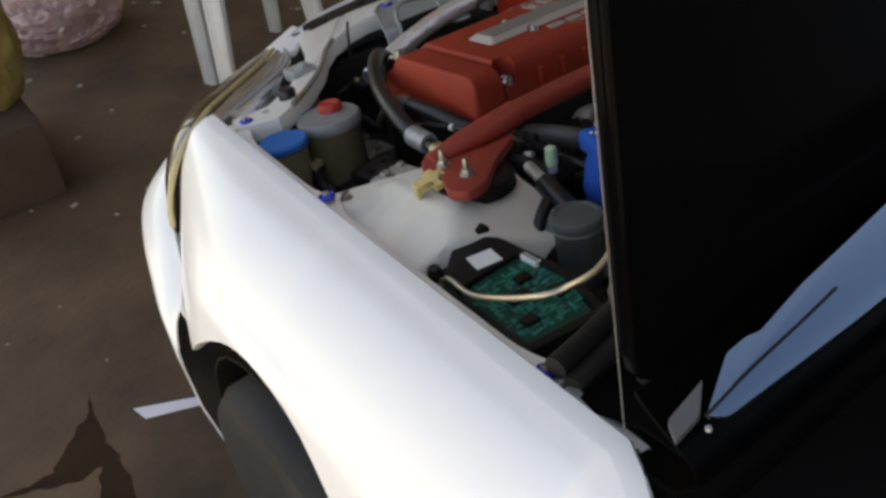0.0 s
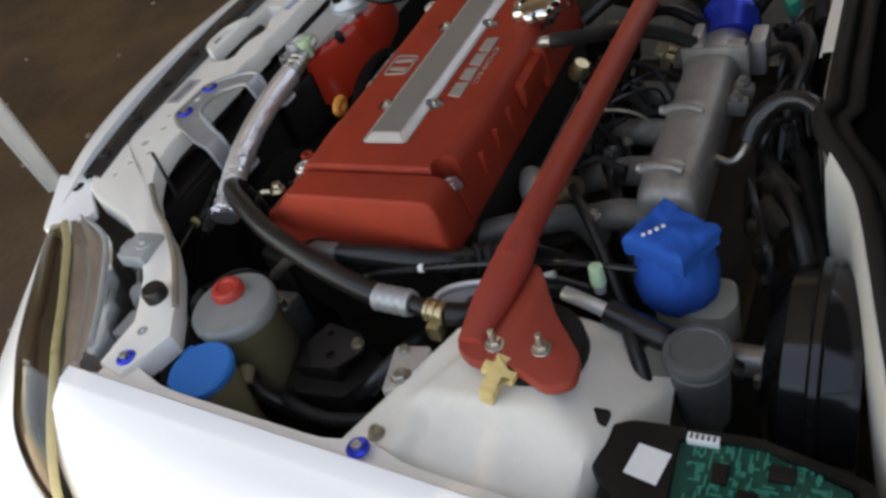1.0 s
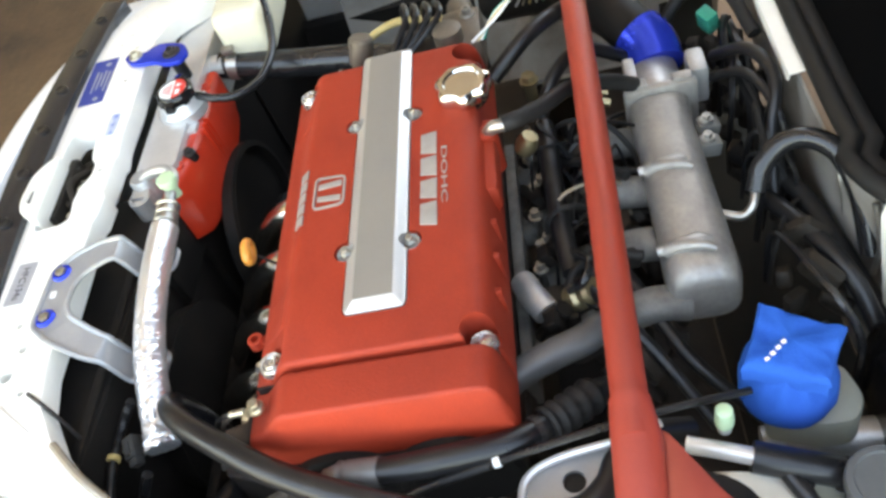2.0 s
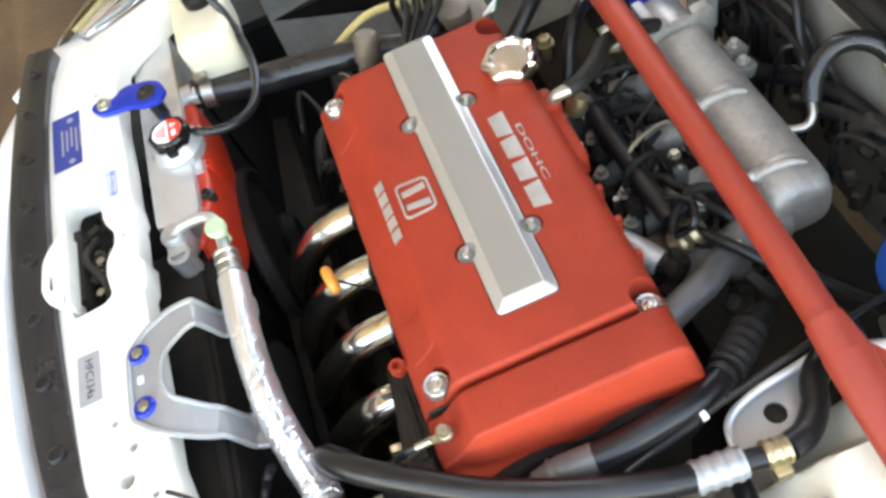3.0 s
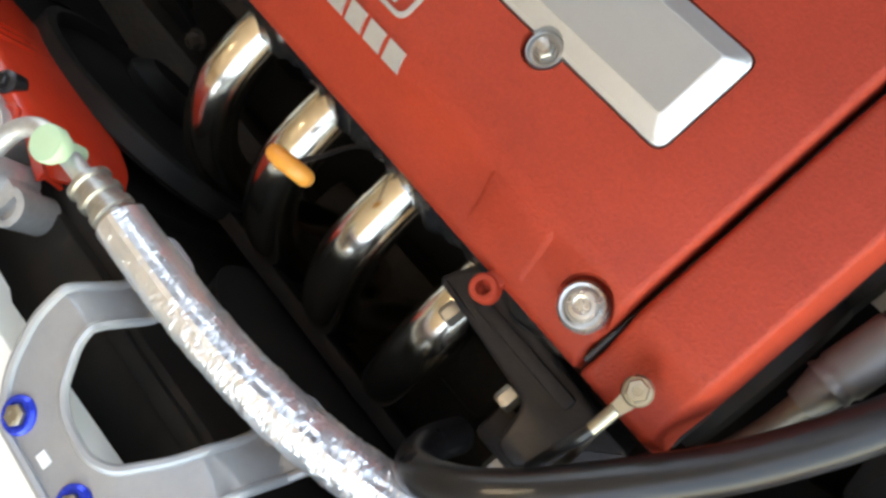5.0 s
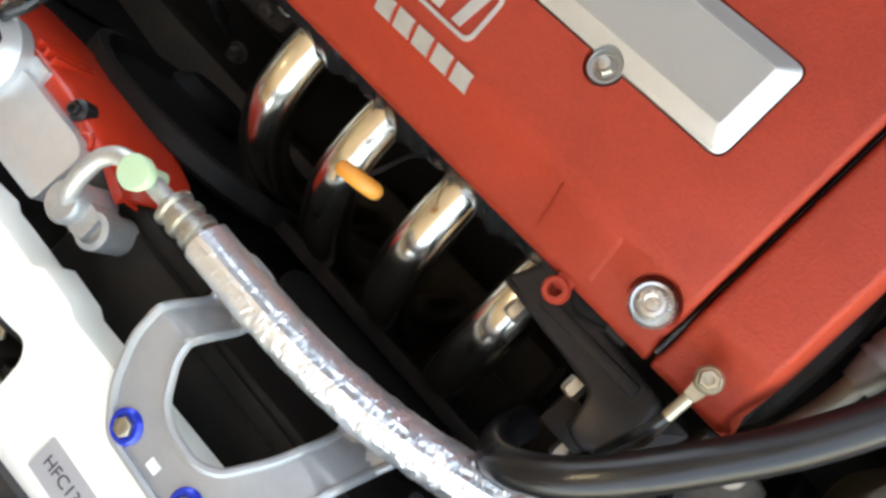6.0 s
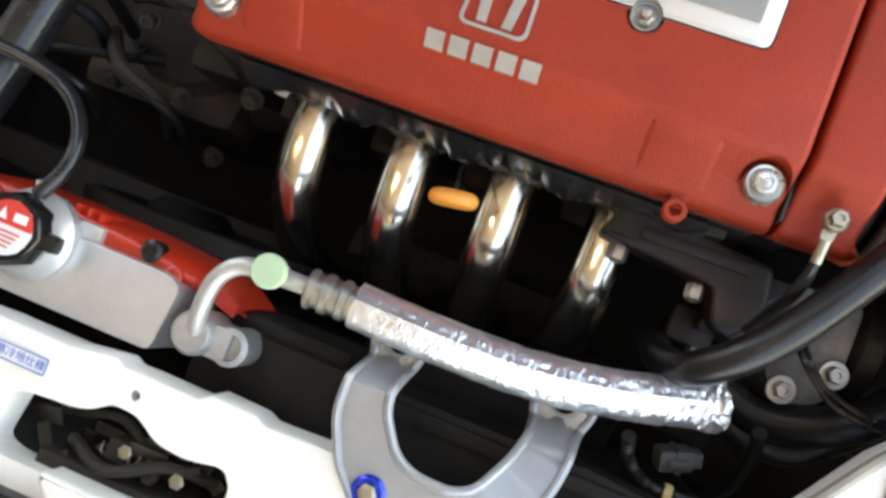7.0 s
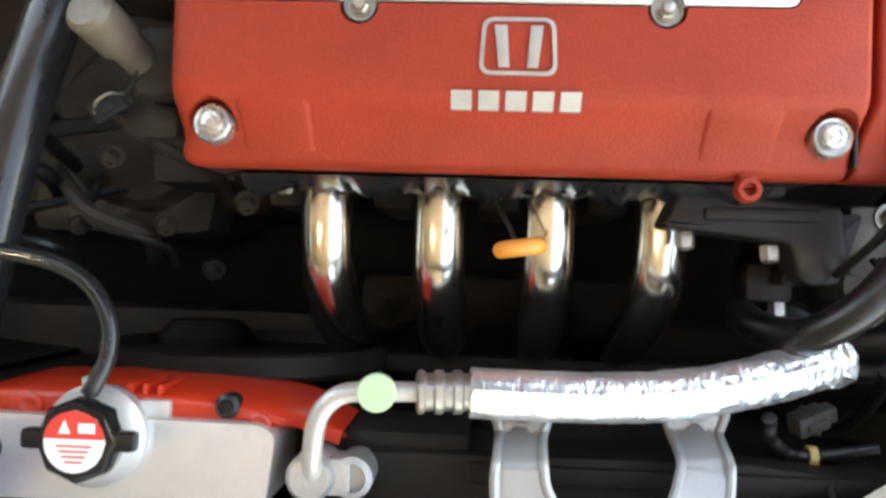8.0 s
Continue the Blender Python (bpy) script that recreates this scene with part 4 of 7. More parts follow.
PROFILE = [(-0.135, 0.706), (-0.1355, 0.722), (-0.134, 0.730), (-0.130, 0.735), (-0.119, 0.741), (-0.110, 0.748), (-0.102, 0.757), (-0.096, 0.7640), (-0.091, 0.7680), (-0.085, 0.7698), (-0.070, 0.770),
           (0.088, 0.770), (0.098, 0.7692), (0.105, 0.7660), (0.110, 0.760), (0.1135, 0.750), (0.118, 0.722), (0.121, 0.704), (0.121, 0.690)]


def cover_section(x, drop=0.0, pull=0.0):
    row = []
    for y, z in PROFILE:
        row.append((x, y * (1 - pull), z - drop * (1 if z > 0.74 else 0.3)))
    row.append((x, 0.0, 0.690))
    return row


def cover_main():
    rows = [cover_section(-0.227, 0.050, 0.05), cover_section(-0.2255, 0.030, 0.03), cover_section(-0.223, 0.012, 0.015), cover_section(-0.219, 0.004, 0.005), cover_section(-0.213), cover_section(-0.205)]
    rows += [cover_section(x) for x in (-0.15, -0.05, 0.05, 0.15, 0.2205)]
    rows += [cover_section(0.2230, 0.0010), cover_section(0.2248, 0.0035, 0.002), cover_section(0.2255, 0.010, 0.006), cover_section(0.2258, 0.030, 0.010)]
    return loft(rows)


def cover_end():
    # flat top up to a crisp crease, then a steep front face
    rows = [cover_section(0.2292, 0.030, 0.010), cover_section(0.2294, 0.0125, 0.008), cover_section(0.2302, 0.0070, 0.002), cover_section(0.2316, 0.0052), cover_section(0.2332, 0.0046), cover_section(0.2350, 0.0045)]
    rows += [cover_section(0.2740, 0.0045), cover_section(0.2758, 0.0047), cover_section(0.2772, 0.0056), cover_section(0.2784, 0.0076), cover_section(0.2793, 0.0105)]
    rows += [cover_section(0.2860, 0.036, 0.006), cover_section(0.2873, 0.044, 0.010), cover_section(0.2880, 0.052, 0.014)]
    return loft(rows)


def well(x, y, r, z):
    return moved(turned([(r, z), (r, 0.85)], sides=28), Matrix.Translation((x, y, 0)))


PY = 0.0318
STUDS = [(-0.098, -0.0345), (-0.098, 0.0345), (0.0975, -0.0345), (0.0975, 0.0345)]
CORNERS = [(0.208, -0.110), (-0.197, -0.110), (0.216, 0.100), (-0.197, 0.100)]
main = cut(cover_main(), *[well(x, y, 0.0165 if y < 0 else 0.0165, 0.7445 if y < 0 else 0.734) for x, y in CORNERS], *[well(x, y, 0.0126, 0.7600) for x, y in STUDS], slab(rounded([(-0.2395, -PY - 0.0014), (0.1804, -PY - 0.0014), (0.1804, PY + 0.0014), (-0.2395, PY + 0.0014)], 0.0085), 0.7635, 0.80))
cover = part("cam_cover", main, red_crackle, engine, "red crackle-painted cam cover")
part("belt_cover", cut(cover_end(), well(0.257, -0.118, 0.0095, 0.752)), red_crackle, engine, "red crackle-painted belt end of the cover")


def slope_pad(x0, x1):
    """A shallow raised field on the sloping flank of the cover."""
    flank = [(-0.0905, 0.7660), (-0.0975, 0.7622), (-0.1030, 0.7560), (-0.1110, 0.7470), (-0.1200, 0.7402), (-0.1265, 0.7365)]
    rows = []
    for x, up in ((x0 - 0.0035, -0.0015), (x0, 0.0012), (x0 + 0.002, 0.0016), (x1 - 0.002, 0.0016), (x1, 0.0012), (x1 + 0.0035, -0.0015)):
        face = [(x, y - 0.60 * up * (0.1 if k in (0, 5) else 1), z + 0.80 * up * (0.1 if k in (0, 5) else 1)) for k, (y, z) in enumerate(flank)]
        rows.append(face + [(x, -0.118, 0.730), (x, -0.088, 0.758)])
    return loft(rows)


for x0, x1 in ((-0.1770, -0.1320), (0.1275, 0.1725)):
    part("pad", slope_pad(x0, x1), red_crackle, cover, "shallow raised pad on the flank")
for k in range(5):
    x = -0.02 + 0.045 * k
    part("rib", box(x - 0.004, x + 0.004, 0.108, 0.121, 0.700, 0.745, 0.003), red_crackle, cover)
part("breather_boss", join(box(-0.085, 0.030, 0.095, 0.126, 0.715, 0.752, 0.008), turned([(0.012, 0.70), (0.012, 0.756), (0.009, 0.758)], (-0.056, 0.118, 0))), red_crackle, cover)
part("ear", join(turned([(0.0085, 0.724), (0.0085, 0.734), (0.0075, 0.7355), (0.0045, 0.7355), (0.0042, 0.728)], (0.162, -0.143, 0), 20), box(0.156, 0.168, -0.142, -0.130, 0.724, 0.732, 0.002)), red_crackle, cover, "small drilled ear on the cover's edge")
for x, y in CORNERS:
    z = 0.7445 if y < 0 else 0.734
    b = part("cover_bolt", turned([(0.0138, z - 0.002), (0.0138, z + 0.0045), (0.0130, z + 0.0075), (0.0118, z + 0.0090), (0.0104, z + 0.0086), (0.0090, z + 0.0074)], (x, y, 0), 32), bolt_steel, cover, "bright cap washer")
    part("bolt_head", turned([(0.0088, z + 0.005), (0.0086, z + 0.0098), (0.0074, z + 0.0114), (0.0050, z + 0.0118), (0.0040, z + 0.0108), (0.0010, z + 0.0112)], (x, y, 0), 22), bolt_steel, b)
b = part("earth_bolt", turned([(0.0080, 0.752), (0.0080, 0.7555), (0.0068, 0.757)], (0.257, -0.118, 0), 22), zinc, engine, "zinc bolt with an earth lead")
part("bolt_head", hex_bolt((0.257, -0.118, 0.757), 0.0062, 0.007), zinc, b)
part("earth_lug", join(slab(rounded([(0.252, -0.122), (0.262, -0.124), (0.2600, -0.134), (0.2530, -0.134)], 0.002), 0.7475, 0.7495), hose([(0.2565, -0.132, 0.7495), (0.2560, -0.148, 0.747)], 0.0038, 10)), zinc, b, "crimped cable lug")
part("earth_lead", hose([(0.2562, -0.144, 0.7475), (0.2545, -0.158, 0.741), (0.250, -0.176, 0.72), (0.246, -0.198, 0.67)], 0.0034, 8), rubber, b, "black earth lead")
part("earth_lead", hose([(0.2568, -0.144, 0.7470), (0.2580, -0.158, 0.738), (0.258, -0.172, 0.715), (0.256, -0.188, 0.67)], 0.0026, 8), grime, b, "thin grimy lead")

# the silver plug cover along the middle


def inset(d, r):
    return rounded([(-0.226 + d, -PY + d), (0.1790 - d, -PY + d), (0.1790 - d, PY - d), (-0.226 + d, PY - d)], r)


def plug_cover():
    steps = [(0.0, 0.0075, 0.762), (0.0, 0.0075, 0.7704), (0.0006, 0.0072, 0.7710), (0.0022, 0.0060, 0.7713), (0.0030, 0.0052, 0.7718), (0.0102, 0.0030, 0.7768), (0.0112, 0.0024, 0.7772)]
    return loft([[(x, y, z) for x, y in inset(d, r)] for d, r, z in steps])


strip = part("plug_cover", cut(plug_cover(), *[well(x, y, 0.0106, 0.7600) for x, y in STUDS]), silver_edge, cover, "satin silver plug cover strip with bright edges")
part("plug_cover_face", slab(inset(0.0118, 0.0022), 0.7760, 0.7780), silver_paint, cover, "brushed grey top of the plug cover")
for x, y in STUDS:
    b = part("stud_ear", turned([(0.0104, 0.756), (0.0104, 0.7672), (0.0098, 0.7678), (0.0090, 0.7672), (0.0086, 0.7642)], (x, y, 0), 28), cast_alu, cover, "dull round ear of the plug cover")
    part("washer", turned([(0.0072, 0.7618), (0.0072, 0.7640), (0.0066, 0.7655)], (x, y, 0), 20), dull_steel, b)
    part("acorn_nut", join(turned([(0.0060, 0.7640), (0.0060, 0.7695), (0.0050, 0.7705)], (x, y, 0), 6), turned([(0.0044, 0.7698), (0.0043, 0.7735), (0.0036, 0.7752), (0.0012, 0.7758)], (x, y, 0), 14)), dull_steel, b, "dull steel cap nut")

# raised badges: plain silver shapes
ring_out, ring_in = rounded([(-0.0205, -0.0785), (0.0295, -0.0785), (0.0275, -0.0415), (-0.0185, -0.0415)], 0.008, 6), rounded([(-0.0178, -0.0760), (0.0268, -0.0760), (0.0250, -0.0440), (-0.0160, -0.0440)], 0.006, 6)
part("badge_ring", cut(slab(ring_out, 0.7690, 0.7716, 0.0005), slab(ring_in, 0.76, 0.78)), letter_silver, cover, "raised silver badge frame")
for side in (-1, 1):
    part("badge_bar", slab([(0.0045 + side * 0.0125, -0.0735), (0.0045 + side * 0.0055, -0.0735), (0.0045 + side * 0.0075, -0.0465), (0.0045 + side * 0.0155, -0.0465)], 0.7690, 0.7716, 0.0004), letter_silver, cover)
for k in range(5):
    x0 = -0.0375 + k * 0.0174
    part("badge_letter_bar", loft([[(x0, -0.0995, 0.7600), (x0 + 0.0132, -0.0995, 0.7600), (x0 + 0.0132, -0.0995, 0.7630), (x0, -0.0995, 0.7630)],
                                   [(x0, -0.0885, 0.7680), (x0 + 0.0132, -0.0885, 0.7680), (x0 + 0.0132, -0.0885, 0.7712), (x0, -0.0885, 0.7712)]]), letter_silver, cover)
for k, (x0, x1) in enumerate(((-0.058, -0.022), (-0.019, 0.012), (0.016, 0.046), (0.050, 0.084))):
    part("badge_letter_bar", slab([(x0 + 0.002, 0.0455), (x1 - 0.004, 0.0455), (x1, 0.0635), (x0, 0.0635)], 0.7690, 0.7714, 0.0004), letter_silver, cover)
lettering("DOHC", 0.0092, (0.011, 0.0715, 0.7702), Matrix.Diagonal((3.2, 1, 1, 1)), letter_silver, "badge_word", cover, 0.0008)

cap_at = (-0.116, 0.098)
def lobed_cap():
    rows = []
    for r, z, wave in ((0.026, 0.760, 0.0), (0.027, 0.766, 0.0), (0.031, 0.769, 0.06), (0.0325, 0.774, 0.075), (0.0325, 0.781, 0.075), (0.0310, 0.7855, 0.07), (0.0280, 0.7885, 0.04), (0.0225, 0.7885, 0.0), (0.0205, 0.7855, 0.0), (0.001, 0.7860, 0.0)):
        rows.append([(cap_at[0] + r * (1 + wave * math.cos(7 * a)) * math.cos(a), cap_at[1] + r * (1 + wave * math.cos(7 * a)) * math.sin(a), z) for a in (2 * math.pi * k / 70 for k in range(70))])
    return loft(rows)


part("oil_cap", lobed_cap(), chrome, cover, "chrome oil filler cap with a lobed grip")

# head, block and gearbox below
part("cylinder_head", join(box(-0.236, 0.262, -0.124, 0.112, 0.585, 0.689, 0.006), box(-0.225, 0.225, -0.134, -0.115, 0.640, 0.688, 0.006), *[box(-0.2 + 0.09 * k, -0.15 + 0.09 * k, -0.142, -0.12, 0.648, 0.672, 0.006) for k in range(5)]), grime_metal, engine, "grimy cast cylinder head")
part("block", join(box(-0.235, 0.250, -0.120, 0.120, 0.26, 0.584, 0.02), box(0.2505, 0.275, -0.11, 0.11, 0.26, 0.68, 0.01)), grime, engine, "oily dark engine block")
for k in range(5):
    part("block_rib", box(-0.22 + 0.1 * k, -0.18 + 0.1 * k, -0.150, -0.118, 0.34, 0.52, 0.01), grime, engine)
gear = roughened(join(box(-0.60, -0.236, -0.15, 0.16, 0.26, 0.50, 0.04, 3), turned([(0.11, 0.0), (0.13, 0.04), (0.12, 0.2), (0.08, 0.26)], (-0.38, -0.06, 0.28)), box(-0.50, -0.30, -0.18, -0.10, 0.44, 0.52, 0.02), box(-0.34, -0.25, -0.13, -0.05, 0.48, 0.60, 0.015)), 0.006, 18)
part("gearbox", moved(gear, Matrix.Translation((0, 0, -0.09))), grime, engine, "grimy gearbox casing in shadow")
for x, y, z in ((-0.30, -0.17, 0.56), (-0.275, -0.21, 0.50), (-0.40, -0.17, 0.52), (-0.22, -0.15, 0.585), (-0.33, -0.115, 0.61)):
    part("gearbox_bolt", hex_bolt((x, y, z), 0.008, 0.010, 0.011, (0.2, -0.6, 0.8)), grime, engine)
part("gasket", box(0.2262, 0.2288, -0.128, 0.114, 0.70, 0.742, 0.001), rubber, engine, "black rubber seal between the two covers")
part("lower_cover", join(box(0.262, 0.2900, -0.126, 0.112, 0.676, 0.692, 0.002), box(0.262, 0.2850, -0.118, 0.106, 0.58, 0.678, 0.004)), black_plastic, engine, "black edge of the lower belt cover")
pulley = part("cam_pulley", moved(turned([(0.060, 0), (0.066, 0.004), (0.066, 0.020), (0.060, 0.024), (0.03, 0.018)], sides=40), pose(0.276, -0.055, 0.640, 0, 90, 0)), black_plastic, engine, "black cam pulley below the belt cover")
part("cam_pulley", moved(turned([(0.060, 0), (0.066, 0.004), (0.066, 0.020), (0.060, 0.024), (0.03, 0.018)], sides=40), pose(0.276, 0.050, 0.640, 0, 90, 0)), black_plastic, engine)

# exhaust header
header = thing("exhaust_header", (0.0, -0.2, 0.2), "polished steel four-branch exhaust header with a brown-gold tint", "exhaust header")
PORTS = (-0.1445, -0.0510, 0.0390, 0.1300)
for k, x in enumerate(PORTS):
    drift = (0.035, 0.012, -0.012, -0.050)[k]
    pipe = part("branch", hose([(x, -0.136, 0.612), (x, -0.174, 0.610), (x + drift * 0.02, -0.208, 0.600), (x + drift * 0.10, -0.238, 0.576), (x + drift * 0.25, -0.260, 0.540), (x + drift * 0.5, -0.272, 0.485), (x + drift * 0.8, -0.272, 0.41), (x + drift, -0.255, 0.30)], lambda s: 0.0209 + 0.0016 * min(1.0, s * 4), 26, 8), header_steel, header, "mirror-polished branch pipe")
    part("weld", moved(sweep([Vector((x + 0.0215 * math.cos(a * math.pi / 12), -0.139, 0.612 + 0.0215 * math.sin(a * math.pi / 12))) for a in range(25)], 0.0032, 6), Matrix()), brass, pipe, "heat-tinted weld bead")
flange = [box(-0.185, 0.172, -0.136, -0.1245, 0.596, 0.628, 0.003)]
for x in PORTS:
    flange.append(moved(turned([(0.033, 0), (0.033, 0.012)], sides=28), pose(x, -0.1245, 0.612, 90, 0, 0)))
part("flange", join(*flange), dull_steel, header, "steel header flange")
for x in (-0.176, -0.098, -0.006, 0.084, 0.164):
    part("nut", hex_bolt((x, -0.136, 0.632), 0.0068, 0.010, 0, (0, -1, 0)), dull_steel, header)
gasket = []
for k in range(46):
    x = -0.190 + 0.0084 * k
    gasket.append(Vector((x, -0.1385 - 0.0035 * math.sin(k * 1.35), 0.6415 + 0.002 * math.sin(k * 2.1))))
part("gasket", sweep(gasket, 0.0042, 6), dull_steel, header, "crimped metal gasket edge")
shield = []
for k in range(79):
    x = -0.196 + 0.005 * k
    near = min(abs(x - p) for p in PORTS)
    lift = 0.0075 * math.exp(-((near - 0.045) / 0.016) ** 2) + 0.0018 * math.sin(k * 1.9) + 0.0012 * math.sin(k * 4.3)
    dip = 0.010 * math.exp(-(near / 0.022) ** 2)
    shield.append([(x, -0.1362, 0.6900), (x, -0.1395 - lift * 0.5, 0.6780), (x, -0.1420 - lift, 0.6630), (x, -0.1435 - lift * 0.8, 0.6500 + dip), (x, -0.1405, 0.6440 + dip)])
part("heat_shield", sheet(shield, 0.0008), shield_steel, header, "crimped bright steel heat shield edge")
part("collector", box(-0.16, 0.16, -0.275, -0.21, 0.20, 0.31, 0.02), grime, header, "sooty collector box")

support_arm = thing("pump_bracket", (0.2, -0.16, 0.6), "black cast iron pump bracket bolted to the head", "bracket")
part("casting", join(slab(rounded([(0.119, -0.166), (0.131, -0.139), (0.200, -0.141), (0.252, -0.147), (0.258, -0.186), (0.238, -0.208), (0.222, -0.205), (0.215, -0.176), (0.160, -0.170)], 0.006), 0.628, 0.666, 0.005, 3), slab(rounded([(0.216, -0.208), (0.262, -0.206), (0.280, -0.150), (0.236, -0.150)], 0.006), 0.50, 0.640, 0.004), box(0.200, 0.238, -0.222, -0.19, 0.56, 0.61, 0.006), box(0.150, 0.236, -0.160, -0.150, 0.664, 0.670, 0.003)), iron, support_arm, "black iron casting")
for x, y, z in ((0.140, -0.170, 0.650), (0.205, -0.178, 0.648), (0.228, -0.222, 0.60)):
    part("bolt", hex_bolt((x, y, z), 0.0075, 0.012, 0.0, (0, -1, 0.25)), dull_steel, support_arm)
pump = thing("power_steering_pump", (0.31, -0.19, 0.5), "alloy power steering pump low beside the belt cover", "pump")
part("body", join(turned([(0.034, 0.52), (0.036, 0.56), (0.030, 0.592), (0.012, 0.598)], (0.315, -0.205, 0)), box(0.285, 0.345, -0.20, -0.14, 0.53, 0.60, 0.01)), rough_alu, pump, "cast alloy pump body")
for x, y in ((0.302, -0.228), (0.336, -0.202), (0.316, -0.150)):
    part("bolt", hex_bolt((x, y, 0.600), 0.0075, 0.010, 0.012), dull_steel, pump, "dull steel bolt")
part("pulley", moved(turned([(0.05, 0), (0.056, 0.005), (0.056, 0.02), (0.05, 0.025), (0.02, 0.018)], sides=32), pose(0.352, -0.17, 0.53, 0, 90, 0)), iron, pump)

dip = thing("dipstick", (0.011, -0.186, 0.55), "orange plastic oil dipstick handle above the header", "dipstick")
loop = [Vector((0.0118 + 0.0130 * math.cos(a * math.pi / 10), -0.186 + 0.002 * math.cos(a * math.pi / 10), 0.7085 + 0.0085 * math.sin(a * math.pi / 10))) for a in range(20)]
loop.append(loop[0])
part("handle", sweep(loop, 0.0061, 12), orange_plastic, dip, "orange plastic ring")
part("stick", hose([(0.010, -0.184, 0.704), (0.006, -0.172, 0.68), (-0.004, -0.150, 0.63), (-0.006, -0.138, 0.56)], 0.0018, 6), iron, dip)

# ---- radiator, fan shroud, air conditioning ----
radiator = thing("radiator", (-0.33, -0.34, 0.3), "polished aluminium radiator with a black pressure cap", "radiator")
tank = slab(rounded([(-0.535, -0.374), (-0.160, -0.374), (-0.154, -0.322), (-0.166, -0.315), (-0.535, -0.313)], 0.007, 3), 0.640, 0.722, 0.0022, 2)
part("top_tank", join(tank, box(-0.255, -0.232, -0.318, -0.302, 0.690, 0.716, 0.003)), polished_alu, radiator, "polished aluminium top tank")
part("neck", turned([(0.034, 0.715), (0.036, 0.730), (0.030, 0.737), (0.028, 0.745)], (-0.279, -0.326, 0)), polished_alu, radiator, "pressed filler neck")
cap = part("pressure_cap", join(turned([(0.0285, 0.743), (0.0290, 0.754), (0.0260, 0.7585), (0.0215, 0.7585), (0.0210, 0.7570)], (-0.279, -0.324, 0), 8), box(-0.318, -0.240, -0.331, -0.317, 0.744, 0.7565, 0.004)), gloss_black, radiator, "black eared pressure cap")
part("cap_label", turned([(0.0205, 0.7570), (0.0205, 0.7590)], (-0.279, -0.324, 0), 28), white_label, cap, "white and red warning label")
half = [(-0.279 + 0.0203 * math.cos(math.pi * k / 14), -0.322 + 0.0185 * math.sin(math.pi * k / 14)) for k in range(15)]
part("label_field", slab(half, 0.7588, 0.7594), red_ink, cap, "red upper half of the label")
part("label_mark", slab([(-0.2895, -0.3185), (-0.2815, -0.3185), (-0.2855, -0.3095)], 0.7593, 0.7598), white_label, cap)
part("label_line", box(-0.276, -0.265, -0.3180, -0.3115, 0.7593, 0.7598), white_label, cap)
for k in range(4):
    part("label_line", box(-0.291 + 0.002 * k, -0.267 - 0.002 * k, -0.3275 - 0.0035 * k, -0.3262 - 0.0035 * k, 0.7588, 0.7594), red_ink, cap)
part("core", box(-0.535, -0.120, -0.366, -0.322, 0.30, 0.641), black_plastic, radiator, "black finned core")
part("overflow_stub", rod((-0.279, -0.30, 0.735), (-0.281, -0.284, 0.738), 0.0045), polished_alu, radiator)
shroud = thing("fan_shroud", (-0.27, -0.29, 0.5), "bright red plastic fan shroud behind the radiator", "fan shroud")
def rim_line(x):
    """The upper rear edge of the shroud, which turns towards the radiator at its end."""
    return -0.2985 - 0.022 * max(0.0, (x + 0.26) / 0.15) ** 2.2


plate_rows = []
for k in range(45):
    x = -0.372 + 0.262 * k / 44
    ends = min(1.0, max(0.0, (x + 0.380) / 0.03)) * min(1.0, max(0.0, (-0.106 - x) / 0.03))
    foot = 0.604 + 1.1 * (x + 0.20) ** 2 + 0.012 * (1 - ends)
    rear = rim_line(x)
    front = min(-0.319, rear - 0.004)
    plate_rows.append([(x, front - 0.004, 0.690), (x, front, 0.7070), (x, front + (rear - front) * 0.35, 0.7112), (x, rear - 0.0035, 0.7108), (x, rear - 0.0008, 0.7085), (x, rear + 0.0025 * ends, 0.700), (x, rear + 0.006 * ends, 0.664), (x, rear + 0.0075 * ends, foot + 0.014), (x, rear + 0.005 * ends, foot + 0.004), (x, rear - 0.006, foot)])
part("plate", sheet(plate_rows, 0.003), red_shroud, shroud, "red plastic plate with a folded top")
for k in range(3):
    x = -0.266 + 0.011 * k
    part("vane", box(x, x + 0.004, rim_line(x) - 0.001, rim_line(x) + 0.0068, 0.640, 0.7100, 0.001), red_shroud, shroud, "thin moulded rib")
for x in (-0.335, -0.168):
    part("boss", join(turned([(0.009, 0.704), (0.0085, 0.7135), (0.0065, 0.7145), (0.004, 0.7125)], (x, rim_line(x) - 0.011, 0), 18)), red_shroud, shroud, "raised screw boss")
part("fan_ring", moved(turned([(0.128, 0.0), (0.135, 0.006), (0.135, 0.022), (0.126, 0.024), (0.118, 0.012)], sides=48), pose(-0.235, -0.302, 0.505, -90, 0, 0)), black_plastic, shroud, "black fan ring below the plate")
part("motor", moved(turned([(0.045, 0), (0.05, 0.02), (0.035, 0.035)], sides=24), pose(-0.30, -0.30, 0.44, -90, 0, 0)), black_plastic, shroud, "black fan motor")
part("screw", join(turned([(0.009, 0.0), (0.009, 0.012), (0.005, 0.015)], (-0.192, -0.305, 0.700)), hex_bolt((-0.192, -0.305, 0.714), 0.006, 0.005)), rubber, shroud)

cond = thing("fan_housing", (0.07, -0.37, 0.4), "matt black fan housing behind the support panel", "fan housing")
part("casing", join(slab(rounded([(-0.136, -0.410), (0.290, -0.405), (0.295, -0.345), (0.18, -0.333), (-0.136, -0.335)], 0.008), 0.40, 0.700, 0.005), box(-0.13, -0.02, -0.345, -0.322, 0.60, 0.690, 0.006)), black_plastic, cond)
